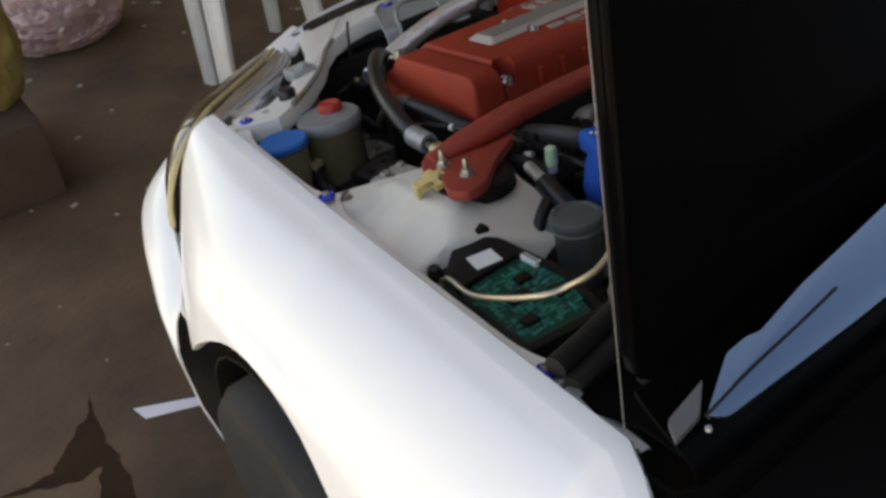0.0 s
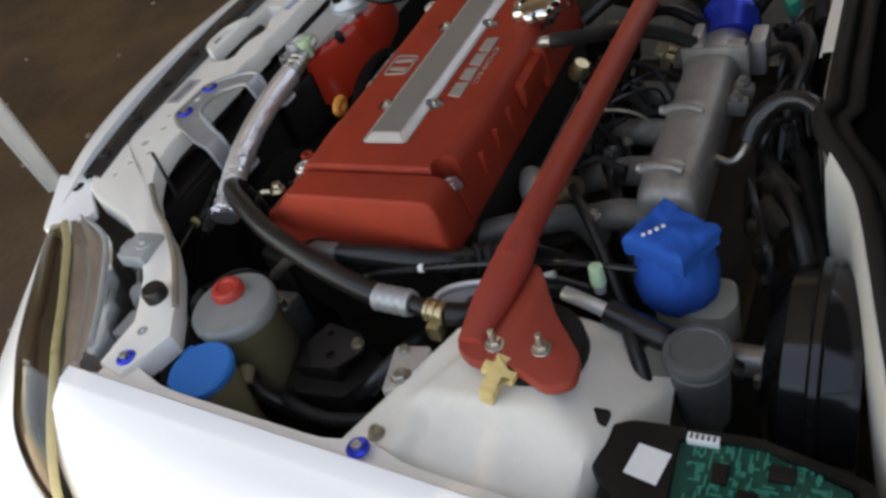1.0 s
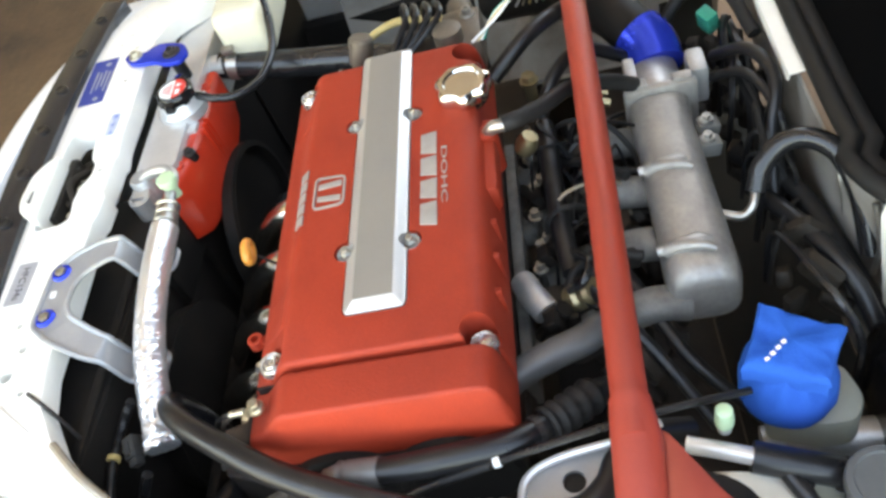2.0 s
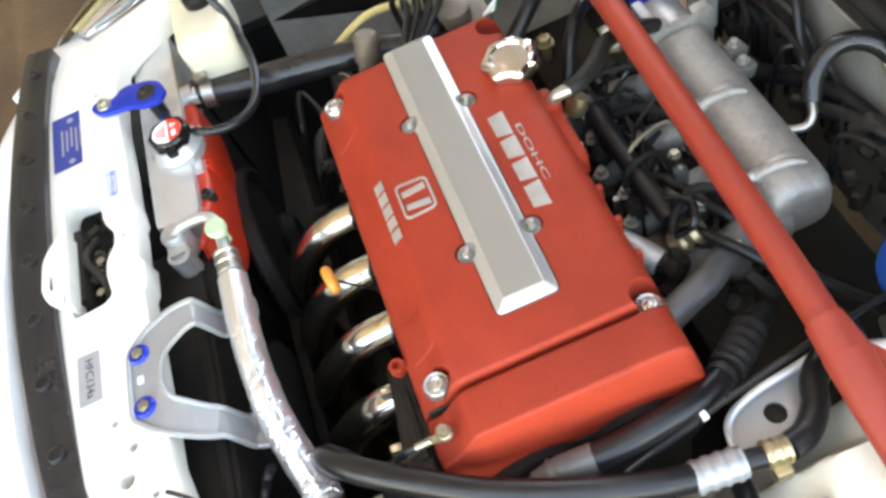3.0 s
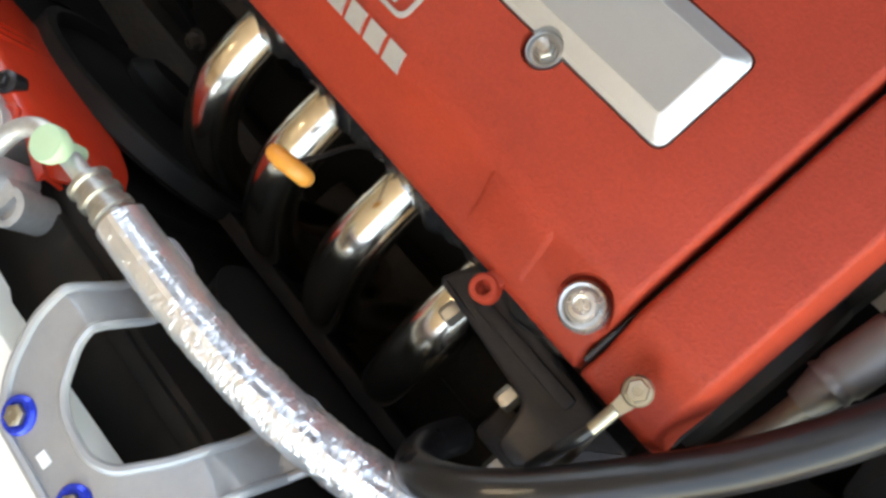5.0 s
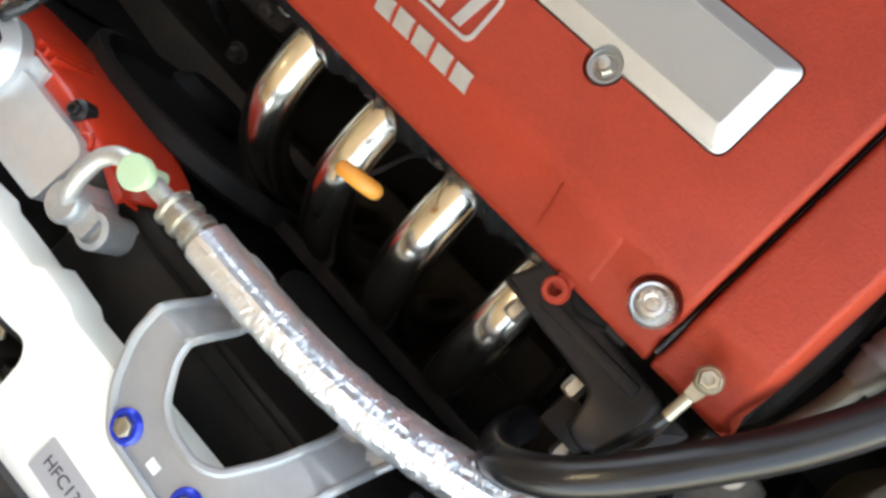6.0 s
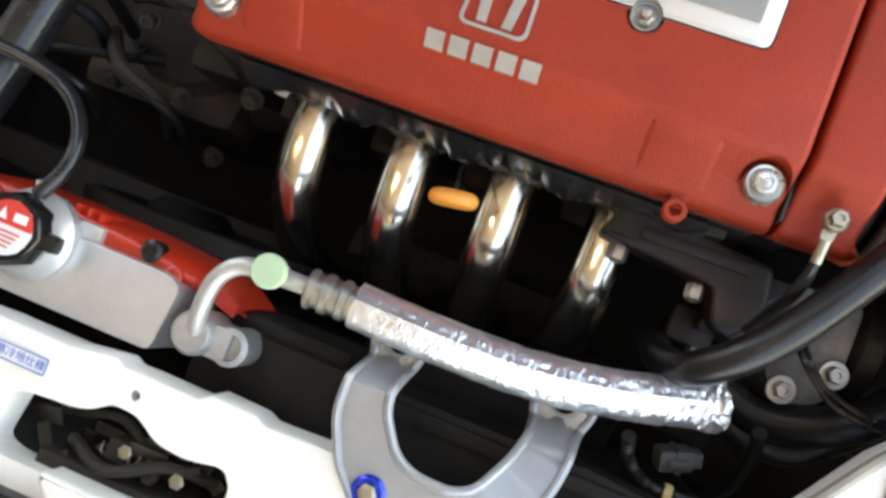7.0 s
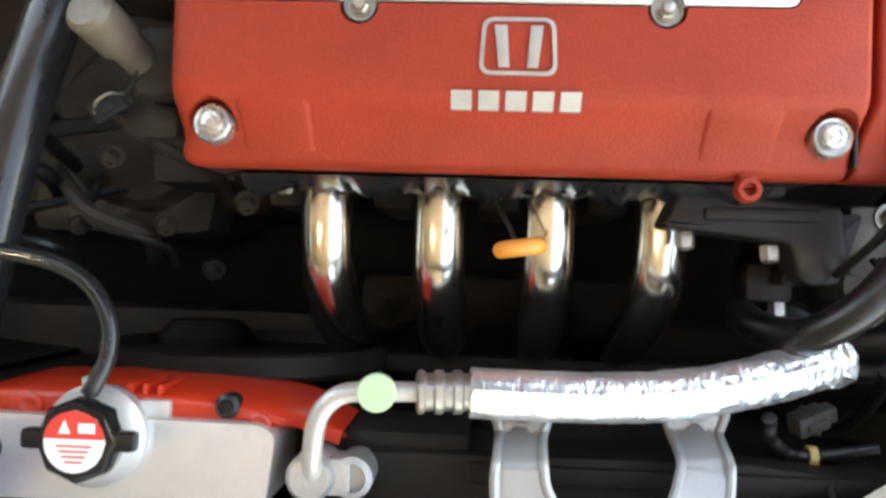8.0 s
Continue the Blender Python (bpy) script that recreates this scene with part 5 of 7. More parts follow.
part("ledge", join(box(-0.02, 0.26, -0.352, -0.340, 0.698, 0.706, 0.002), box(-0.12, 0.28, -0.30, -0.285, 0.50, 0.52, 0.003), moved(turned([(0.120, 0.0), (0.125, 0.03), (0.112, 0.032)], sides=40), pose(0.075, -0.335, 0.52, -90, 0, 0))), black_plastic, cond)

ac = thing("air_conditioning_line", (0.0, -0.3, 0.7), "alloy refrigerant line wrapped in crinkled silver foil", "refrigerant line")
part("end_block", join(turned([(0.0165, 0.700), (0.0165, 0.738), (0.0135, 0.742)], (-0.126, -0.346, 0), 22), turned([(0.0145, 0.695), (0.0145, 0.730), (0.010, 0.732), (0.009, 0.726)], (-0.099, -0.347, 0), 22), box(-0.126, -0.099, -0.360, -0.334, 0.702, 0.732, 0.004)), cast_alu, ac, "cast alloy end block")
part("pipe", hose([(-0.124, -0.346, 0.735), (-0.123, -0.328, 0.747), (-0.119, -0.303, 0.751), (-0.106, -0.288, 0.752), (-0.085, -0.2845, 0.751), (-0.050, -0.2840, 0.748)], 0.0068, 16), cast_alu, ac, "bent alloy pipe")
part("service_cap", join(turned([(0.0095, 0.757), (0.0098, 0.7625), (0.0122, 0.7630), (0.0125, 0.7690), (0.0118, 0.7705), (0.001, 0.7708)], (-0.079, -0.2825, 0), 28), turned([(0.007, 0.74), (0.007, 0.758)], (-0.079, -0.2825, 0))), green_cap, ac, "pale green service port cap")
part("crimp", hose([(-0.055, -0.284, 0.7485), (-0.018, -0.2835, 0.7445)], lambda s: 0.0125 + 0.0022 * (math.sin(s * 19) > 0), 20, 24), dull_steel, ac, "ribbed alloy crimp")
FOIL = [(-0.020, -0.2835, 0.744), (0.010, -0.2845, 0.741), (0.045, -0.2855, 0.736), (0.085, -0.2855, 0.728), (0.125, -0.2830, 0.719), (0.165, -0.2770, 0.709), (0.200, -0.2690, 0.699), (0.232, -0.2610, 0.688)]
line_of_foil = spline(FOIL, 22)
sleeve = sweep(line_of_foil, lambda s: 0.0166 + 0.0012 * s, 34)
random.seed(41)
for n, v in enumerate(sleeve.verts):
    # crumpled facets: dents and pulled creases, heavier towards the hose end
    c = v.co.copy()
    axis = line_of_foil[min(n // 34, len(line_of_foil) - 1)]
    heavy = 0.26 + 2.6 * min(0.22, max(0.0, c.x))
    pull = 0.0010 * noise.noise(Vector((c.x * 45, c.y * 110, c.z * 110))) + 0.0011 * noise.noise(Vector((c.x * 120 + 7, c.y * 150, c.z * 150))) + 0.0005 * random.uniform(-1, 1)
    seam = 0.0010 if n % 34 in (9, 10) else 0.0
    v.co += (c - axis).normalized() * (pull * heavy + seam) + Vector((random.uniform(-1, 1) * 0.0007, 0, 0))
bmesh.ops.triangulate(sleeve, faces=sleeve.faces[:])
part("foil_sleeve", sleeve, foil, ac, "crinkled aluminium foil sleeve", smooth=False)
torn = hose([(0.222, -0.2640, 0.6915), (0.232, -0.2612, 0.688), (0.243, -0.2580, 0.684)], lambda s: 0.0166 + 0.0025 * s, 26, 8)
for v in torn.verts:
    v.co += Vector((noise.noise(v.co * 210), noise.noise(v.co * 210 + Vector((5, 0, 0))), noise.noise(v.co * 210 + Vector((0, 5, 0))))) * 0.0038
bmesh.ops.triangulate(torn, faces=torn.faces[:])
part("foil_edge", torn, foil, ac, "torn crumpled foil end", smooth=False)
tow = thing("engine_bay_bracket", (0.075, -0.36, 0.7), "silver U-shaped stay with blue washers on the white panel", "bracket")


def stay_height(x, y):
    """Flat on the panel; each arm steps down to its tab below the foil line, the belt-side arm deeper."""
    s = min(1.0, max(0.0, (y + 0.330) / 0.018))
    step = s * s * (3 - 2 * s)
    belt = min(1.0, max(0.0, (x - 0.085) / 0.035))
    return -(0.040 + 0.002 * belt) * step - belt * 0.026 * min(1.0, max(0.0, (y + 0.382) / 0.052))


outline = rounded([(0.0335, -0.4065), (0.012, -0.384), (-0.0015, -0.354), (-0.0025, -0.330), (0.002, -0.312), (-0.006, -0.296), (-0.004, -0.274), (0.026, -0.274), (0.036, -0.300), (0.0285, -0.320), (0.030, -0.340), (0.046, -0.3645), (0.062, -0.3725), (0.088, -0.3735), (0.103, -0.367), (0.1175, -0.342), (0.1250, -0.320), (0.118, -0.298), (0.128, -0.272), (0.160, -0.272), (0.164, -0.296), (0.1565, -0.316), (0.1525, -0.345), (0.139, -0.380), (0.113, -0.4085)], 0.009, 4)
TABS = ((0.016, -0.297), (0.141, -0.295))
stay = cut(slab(outline, 0.7572, 0.7602, 0.001), *[moved(turned([(0.0095, -0.05), (0.0095, 0.05)], sides=20), Matrix.Translation((x, y, 0.76))) for x, y in TABS])
bmesh.ops.triangulate(stay, faces=stay.faces[:])
bmesh.ops.subdivide_edges(stay, edges=[e for e in stay.edges if e.calc_length() > 0.012], cuts=3)
for v in stay.verts:
    v.co.z += stay_height(v.co.x, v.co.y)
part("plate", stay, bracket_silver, tow, "silver painted pressed plate")
edge_line = []
for k, (x, y) in enumerate(outline):
    nx, ny = outline[(k + 1) % len(outline)]
    for n in range(3):
        px, py = x + (nx - x) * n / 3, y + (ny - y) * n / 3
        edge_line.append(Vector((px, py, 0.7602 + stay_height(px, py))))
part("rim", sweep(edge_line + [edge_line[0]], 0.0034, 8), bracket_silver, tow, "raised rolled rim")
for x, y in TABS:
    part("eye", sweep([Vector((x + 0.0105 * math.cos(a * math.pi / 12), y + 0.0105 * math.sin(a * math.pi / 12), 0.7607 + stay_height(x, y))) for a in range(25)], 0.0016, 6), bracket_silver, tow, "pressed rim round the bolt hole")
part("mark", box(0.0655, 0.0745, -0.399, -0.392, 0.7603, 0.7610), white_label, tow, "small white inspection tag")
for x, y in ((0.0385, -0.3945), (0.1035, -0.3940)):
    w = part("washer", turned([(0.0120, 0.7600), (0.0120, 0.7617), (0.0102, 0.7635), (0.0078, 0.7635), (0.0074, 0.7620)], (x, y, 0), 28), blue_anodised, tow, "blue anodised cup washer")
    part("bolt", join(hex_bolt((x, y, 0.7625), 0.0068, 0.0035, 0.0, dish=False), turned([(0.0040, 0.7645), (0.0040, 0.7667), (0.0022, 0.7667), (0.002, 0.7655)], (x, y, 0), 14)), zinc, w, "zinc bolt")

blue_stay = thing("radiator_bracket", (-0.39, -0.37, 0.7), "blue anodised radiator bracket on the white panel", "bracket")
part("arm", slab(rounded([(-0.386, -0.414), (-0.374, -0.421), (-0.357, -0.408), (-0.350, -0.385), (-0.349, -0.368), (-0.335, -0.345), (-0.333, -0.322), (-0.350, -0.312), (-0.374, -0.320), (-0.387, -0.342), (-0.393, -0.372), (-0.376, -0.388)], 0.010), 0.760, 0.7665, 0.0015), blue_anodised, blue_stay, "blue anodised plate")
part("bolt", hex_bolt((-0.3715, -0.4005, 0.7665), 0.0070, 0.006, 0.0105), zinc, blue_stay)
part("bolt", hex_bolt((-0.3590, -0.3390, 0.7665), 0.0080, 0.006, 0.0135), iron, blue_stay)
part("spacer", turned([(0.010, 0.72), (0.010, 0.761)], (-0.3590, -0.3390, 0)), rubber, blue_stay)

expansion = thing("coolant_bottle", (-0.47, -0.24, 0.5), "yellowed translucent coolant overflow bottle", "coolant bottle")
part("bottle", moved(roughened(box(-0.535, -0.400, -0.286, -0.205, 0.695, 0.778, 0.018, 4), 0.002, 14), Matrix()), tank_plastic, expansion)
part("lid", turned([(0.022, 0.775), (0.023, 0.79), (0.018, 0.796)], (-0.485, -0.235, 0)), black_plastic, expansion, "black plastic lid")
solid("overflow_hose", hose([(-0.280, -0.296, 0.739), (-0.2757, -0.287, 0.738), (-0.269, -0.268, 0.735), (-0.273, -0.2435, 0.729), (-0.2924, -0.2191, 0.724), (-0.3267, -0.2043, 0.723), (-0.3798, -0.1985, 0.732), (-0.4347, -0.2050, 0.765), (-0.4666, -0.2216, 0.798), (-0.4850, -0.2330, 0.796)], 0.0062, 12), shiny_rubber, "thin black overflow hose from radiator cap to bottle", "hose")
rad_hose = thing("radiator_hose", (-0.36, -0.18, 0.68), "thick black top radiator hose with a steel clamp", "hose")
part("tube", hose([(-0.404, -0.300, 0.698), (-0.398, -0.255, 0.690), (-0.389, -0.190, 0.682), (-0.378, -0.122, 0.678), (-0.364, -0.060, 0.674), (-0.345, 0.010, 0.664), (-0.315, 0.070, 0.650)], 0.0215, 20), shiny_rubber, rad_hose)
part("stub", rod((-0.403, -0.320, 0.698), (-0.398, -0.290, 0.700), 0.0175), polished_alu, rad_hose)
part("clamp", join(hose([(-0.4022, -0.286, 0.6958), (-0.4003, -0.270, 0.6932)], 0.0232, 20), box(-0.402, -0.388, -0.285, -0.266, 0.722, 0.732, 0.003)), dull_steel, rad_hose, "spring steel hose clamp")

# ---- ignition and looms at the gearbox end ----
dist = thing("distributor", (-0.27, -0.03, 0.65), "dull alloy distributor and solenoid at the cover's end", "distributor")
part("solenoid", aimed(turned([(0.013, 0), (0.013, 0.045), (0.0165, 0.048), (0.0165, 0.082), (0.013, 0.086)], sides=22), (-0.262, -0.064, 0.690), (-0.277, -0.040, 0.770)), brown_steel, dist, "brown-grey steel solenoid")
part("body", roughened(join(moved(turned([(0.045, 0.0), (0.047, 0.03), (0.040, 0.06)], sides=24), pose(-0.238, 0.03, 0.665, 0, -90, 0)), box(-0.268, -0.238, -0.085, -0.035, 0.655, 0.715, 0.008), box(-0.285, -0.245, -0.112, -0.085, 0.66, 0.69, 0.006)), 0.002, 30), grime_metal, dist, "grimy cast alloy housing")
part("cap", moved(turned([(0.042, 0.0), (0.044, 0.02), (0.036, 0.045), (0.02, 0.05)], sides=24), pose(-0.298, 0.03, 0.665, 0, -90, 0)), black_plastic, dist, "black cap")
plug = part("connector", moved(join(box(-0.014, 0.012, -0.008, 0.008, -0.008, 0.007, 0.002), box(-0.010, 0.004, -0.004, 0.004, 0.007, 0.0105, 0.001), box(0.012, 0.018, -0.006, 0.006, -0.006, 0.005, 0.0015)), pose(-0.292, -0.090, 0.700, 20, 10, 35)), black_plastic, dist, "black plug with a wire clip")
part("clip", hose([(-0.300, -0.101, 0.704), (-0.296, -0.092, 0.713), (-0.287, -0.084, 0.712), (-0.279, -0.082, 0.702)], 0.0011, 6), dull_steel, plug, "thin spring wire clip")
for k in range(3):
    part("lead", hose([(-0.279 + 0.002 * k, -0.082, 0.702), (-0.268, -0.074 + 0.004 * k, 0.712), (-0.262 - 0.003 * k, -0.060, 0.722), (-0.272, -0.042 + 0.003 * k, 0.716), (-0.300, -0.025, 0.690)], 0.0016, 6), rubber, plug)
plug_ends = [(-0.345, 0.012), (-0.340, 0.026), (-0.338, 0.042), (-0.336, 0.056)]
for k, (x, y) in enumerate(plug_ends):
    solid("ignition_lead", hose([(x, y, 0.69), (x - 0.005, y - 0.004, 0.735), (x + 0.012, y + 0.004, 0.765), (x + 0.052, y + 0.010, 0.770), (x + 0.095, 0.006 * k - 0.002, 0.745), (-0.228, 0.004 * k, 0.735)], 0.0045, 8), rubber, "black ignition lead beside the cam cover", "cable", "ignition leads")
alloy = thing("thermostat_housing", (-0.29, 0.09, 0.65), "cast alloy coolant outlet behind the cover", "coolant outlet")
part("casting", roughened(join(box(-0.33, -0.245, 0.062, 0.118, 0.69, 0.745, 0.012), turned([(0.020, 0.74), (0.020, 0.762), (0.012, 0.766)], (-0.262, 0.075, 0)), rod((-0.33, 0.09, 0.71), (-0.40, 0.08, 0.70), 0.019)), 0.002, 30), brown_steel, alloy)
part("bolt", hex_bolt((-0.31, 0.10, 0.745), 0.007, 0.008, 0.011), dull_steel, alloy)
for k in range(5):
    solid("sensor_wire", hose([(-0.245, 0.105 + 0.004 * k, 0.745), (-0.255 - 0.004 * k, 0.14, 0.765), (-0.285 - 0.003 * k, 0.165 + 0.003 * k, 0.770), (-0.335, 0.175 + 0.006 * k, 0.74), (-0.40, 0.16 + 0.01 * k, 0.68)], 0.0018, 6), (white_label, copper_wire, yellow_plastic, white_label, pcb_trace)[k], "thin coloured sensor wire in a loose bundle", "wire", "sensor wires")
solid("yellow_loom", hose([(-0.41, -0.10, 0.66), (-0.415, -0.03, 0.69), (-0.42, 0.03, 0.68), (-0.43, 0.09, 0.65)], 0.006, 8), yellow_plastic, "yellow taped wiring loom on the inner wing", "loom")

# oily fittings low beside the gearbox
random.seed(21)
for k in range(9):
    x, y = random.uniform(-0.48, -0.22), random.uniform(-0.22, -0.06)
    solid("gearbox_hose", hose([(x, y, 0.46), (x + random.uniform(-0.03, 0.03), y + 0.02, 0.545), (x + random.uniform(-0.08, 0.08), y + 0.04, 0.56), (x + random.uniform(-0.12, 0.12), y + 0.08, 0.50)], random.uniform(0.004, 0.009), 8, 6), (rubber, grime, dull_rubber)[k % 3], "oily black hose low round the gearbox", "hose", "gearbox hoses")

# ---- intake side ----
intake = thing("intake_manifold", (0.0, 0.3, 0.5), "grey sand-cast alloy intake manifold with a long plenum", "intake manifold")


def plenum():
    rows = []
    for x, ry, rz, dz in ((-0.150, 0.034, 0.036, 0.0), (-0.144, 0.038, 0.042, 0.0), (-0.130, 0.037, 0.043, 0.0), (-0.10, 0.036, 0.042, -0.002), (-0.02, 0.037, 0.043, -0.004), (0.05, 0.038, 0.043, -0.005), (0.098, 0.039, 0.042, -0.006), (0.116, 0.0385, 0.040, -0.007), (0.127, 0.036, 0.036, -0.009), (0.1315, 0.033, 0.031, -0.011), (0.1335, 0.026, 0.024, -0.012)):
        rows.append([(x, 0.318 + ry * math.copysign(abs(math.cos(a)) ** 0.62, math.cos(a)), 0.640 + dz + rz * math.copysign(abs(math.sin(a)) ** 0.62, math.sin(a))) for a in (2 * math.pi * k / 28 for k in range(28))])
    return loft(rows)


part("plenum", plenum(), sand_cast, intake, "sand-cast alloy plenum")
part("flange", join(box(-0.158, -0.146, 0.278, 0.367, 0.592, 0.690, 0.006), box(-0.165, -0.150, 0.284, 0.308, 0.676, 0.694, 0.003), box(-0.165, -0.150, 0.338, 0.362, 0.676, 0.694, 0.003)), sand_cast, intake, "machined end flange")
for x in (-0.032, 0.088):
    part("ridge", hose([(x + 0.016, 0.334, 0.6795), (x + 0.010, 0.320, 0.6815), (x + 0.003, 0.298, 0.676), (x, 0.286, 0.668)], lambda s: 0.0035 + 0.006 * s, 12, 6), sand_cast, intake, "cast ridge that runs into the boss")
    part("boss", aimed(turned([(0.0050, -0.012), (0.0125, 0), (0.0105, 0.018), (0.0095, 0.024), (0.0062, 0.026), (0.0062, 0.032), (0.0070, 0.033), (0.0055, 0.046)], sides=18), (x, 0.322, 0.672), (x, 0.277, 0.670)), cast_alu, intake, "cast hose boss")
for x in PORTS:
    xx = x * 0.92 + 0.005
    part("runner", hose([(xx, 0.300, 0.622), (xx, 0.262, 0.628), (x, 0.215, 0.618), (x, 0.165, 0.595), (x, 0.118, 0.575)], 0.0205, 16, 6, flat=0.9), rough_alu, intake, "grimy cast alloy runner")
part("manifold_flange", box(-0.19, 0.18, 0.113, 0.128, 0.55, 0.610, 0.004), rough_alu, intake)
part("throttle_body", join(moved(turned([(0.036, 0), (0.038, 0.02), (0.034, 0.04), (0.034, 0.075)], sides=24), pose(-0.158, 0.322, 0.642, 0, -90, 0)), box(-0.215, -0.175, 0.285, 0.300, 0.62, 0.69, 0.004), box(-0.215, -0.17, 0.362, 0.385, 0.63, 0.685, 0.006)), cast_alu, intake, "alloy throttle body")
for x, y, z in ((-0.100, 0.366, 0.655), (-0.072, 0.362, 0.652)):
    lug = part("lug", moved(join(box(-0.010, 0.010, -0.012, 0.014, -0.012, 0.008, 0.003), turned([(0.007, 0.006), (0.007, 0.012), (0.004, 0.013)], sides=16)), pose(x, y, z, -12, 0, 8)), rough_alu, intake, "cast mounting lug")
    part("bolt", hex_bolt((x, y, z + 0.011), 0.0055, 0.006, 0.008), dull_steel, lug)
cable_stop = part("cable_bracket", join(box(-0.214, -0.150, 0.248, 0.252, 0.640, 0.676, 0.0015), box(-0.214, -0.168, 0.236, 0.250, 0.672, 0.676, 0.0015)), zinc, intake, "yellow-passivated cable bracket")
for x in (-0.196, -0.176):
    part("cable_end", rod((x, 0.236, 0.668), (x + 0.004, 0.262, 0.660), 0.0048), brass, cable_stop)
rail_thing = thing("fuel_rail", (-0.02, 0.18, 0.64), "black fuel rail above the injectors", "fuel rail")
part("rail", hose([(-0.145, 0.176, 0.668), (-0.05, 0.178, 0.666), (0.03, 0.180, 0.664), (0.085, 0.186, 0.655)], 0.0125, 14), rubber, rail_thing, "black sleeved rail")
for x in PORTS:
    part("injector", join(rod((x, 0.172, 0.655), (x, 0.138, 0.610), 0.010, 0.008), moved(box(-0.009, 0.009, -0.007, 0.007, -0.01, 0.012, 0.002), pose(x + 0.014, 0.160, 0.652, 30, 0, 0))), black_plastic, rail_thing, "black injector and plug")
for k, x in enumerate((-0.12, -0.075, -0.02, 0.02, 0.06)):
    part("clip", join(hex_bolt((x, 0.150 + 0.012 * (k % 2), 0.640), 0.006, 0.010, 0.009), rod((x, 0.15, 0.60), (x, 0.15, 0.64), 0.004)), dull_steel, rail_thing)
coupler = solid("intake_coupler", hose([(-0.235, 0.331, 0.650), (-0.262, 0.328, 0.662), (-0.285, 0.315, 0.672)], 0.037, 24), blue_anodised, "blue silicone coupler on the throttle body", "hose")
solid("intake_pipe", hose([(-0.280, 0.318, 0.670), (-0.35, 0.28, 0.675), (-0.45, 0.20, 0.66), (-0.55, 0.12, 0.60)], 0.034, 20), black_plastic, "black intake pipe behind the coupler", "pipe")
solid("green_plug", moved(box(-0.012, 0.012, -0.009, 0.009, -0.016, 0.016, 0.003), pose(-0.275, 0.405, 0.675, 15, 10, 30)), pcb_trace, "small green wiring plug near the firewall", "plug")
breather = thing("breather_hose", (-0.03, 0.15, 0.70), "black breather hose with a chrome elbow on the cover", "hose")
part("elbow", hose([(-0.056, 0.118, 0.752), (-0.052, 0.128, 0.764), (-0.050, 0.142, 0.766)], 0.0078, 12), dull_steel, breather, "dull steel elbow")
part("tube", hose([(-0.051, 0.138, 0.766), (-0.056, 0.155, 0.765), (-0.085, 0.185, 0.752), (-0.125, 0.215, 0.735), (-0.15, 0.262, 0.712), (-0.16, 0.295, 0.69)], 0.0098, 12), dull_rubber, breather)
valve_thing = thing("vacuum_valve", (0.10, 0.16, 0.62), "brass-coloured sensor and solenoid below the manifold", "sensor")
part("valve", join(moved(turned([(0.014, 0), (0.016, 0.006), (0.016, 0.014), (0.012, 0.018), (0.012, 0.026), (0.016, 0.029), (0.014, 0.036)], sides=20), pose(0.108, 0.178, 0.640, -50, 20, 0))), brass, valve_thing, "brass diaphragm")
part("mount", join(box(0.085, 0.135, 0.150, 0.185, 0.615, 0.640, 0.005), turned([(0.009, 0.64), (0.009, 0.655)], (0.128, 0.155, 0))), grime_metal, valve_thing)
part("valve", moved(turned([(0.012, 0), (0.014, 0.01), (0.010, 0.024)], sides=18), pose(-0.085, 0.150, 0.690, -30, 0, 0)), brass, valve_thing, "brass sensor body")
sensor_row = (((-0.215, 0.166, 0.690), 0.012, 0.030, brass, "brass coolant sensor with a hexagon"), ((-0.004, 0.236, 0.640), 0.007, 0.026, zinc, "small zinc fitting between the runners"), ((0.143, 0.232, 0.640), 0.009, 0.022, bolt_steel, "bright bolt head beside the brace"), ((0.070, 0.232, 0.632), 0.010, 0.024, dull_steel, "dull steel union below the manifold"))
for (x, y, z), r, high, mat, label in sensor_row:
    fitting = thing("fitting", (x, y, z - high), label, "fitting")
    part("body", turned([(r * 0.62, -high), (r * 0.66, -high * 0.2), (r, -high * 0.15), (r * 1.02, 0.0)], (x, y, z), 20), mat, fitting)
    part("hexagon", hex_bolt((x, y, z), r * 0.85, r * 0.7), mat, fitting)
support_plate = thing("engine_stay", (0.10, 0.19, 0.55), "dark ribbed alloy bracket below the sensors", "bracket")
part("plate", cut(slab(rounded([(0.070, 0.150), (0.150, 0.142), (0.176, 0.176), (0.160, 0.214), (0.110, 0.222), (0.076, 0.196)], 0.010), 0.612, 0.622, 0.002), moved(turned([(0.013, -0.1), (0.013, 0.1)], sides=20), Matrix.Translation((0.148, 0.182, 0.61)))), grime_metal, support_plate)
for x, y in ((0.090, 0.165), (0.160, 0.165), (0.118, 0.210)):
    part("bolt", hex_bolt((x, y, 0.622), 0.0068, 0.008, 0.010), dull_steel, support_plate)
coolant_pipe = thing("coolant_pipe", (0.17, 0.15, 0.62), "satin alloy coolant pipe beside the head", "pipe")
part("pipe", hose([(0.222, 0.085, 0.640), (0.200, 0.112, 0.648), (0.184, 0.150, 0.652), (0.170, 0.184, 0.650), (0.150, 0.212, 0.640), (0.142, 0.235, 0.60)], 0.0165, 18), pipe_grey, coolant_pipe)
part("sleeve", hose([(0.075, 0.128, 0.640), (0.105, 0.140, 0.648), (0.125, 0.152, 0.645)], 0.0155, 16), cast_alu, coolant_pipe, "cast hose stub")

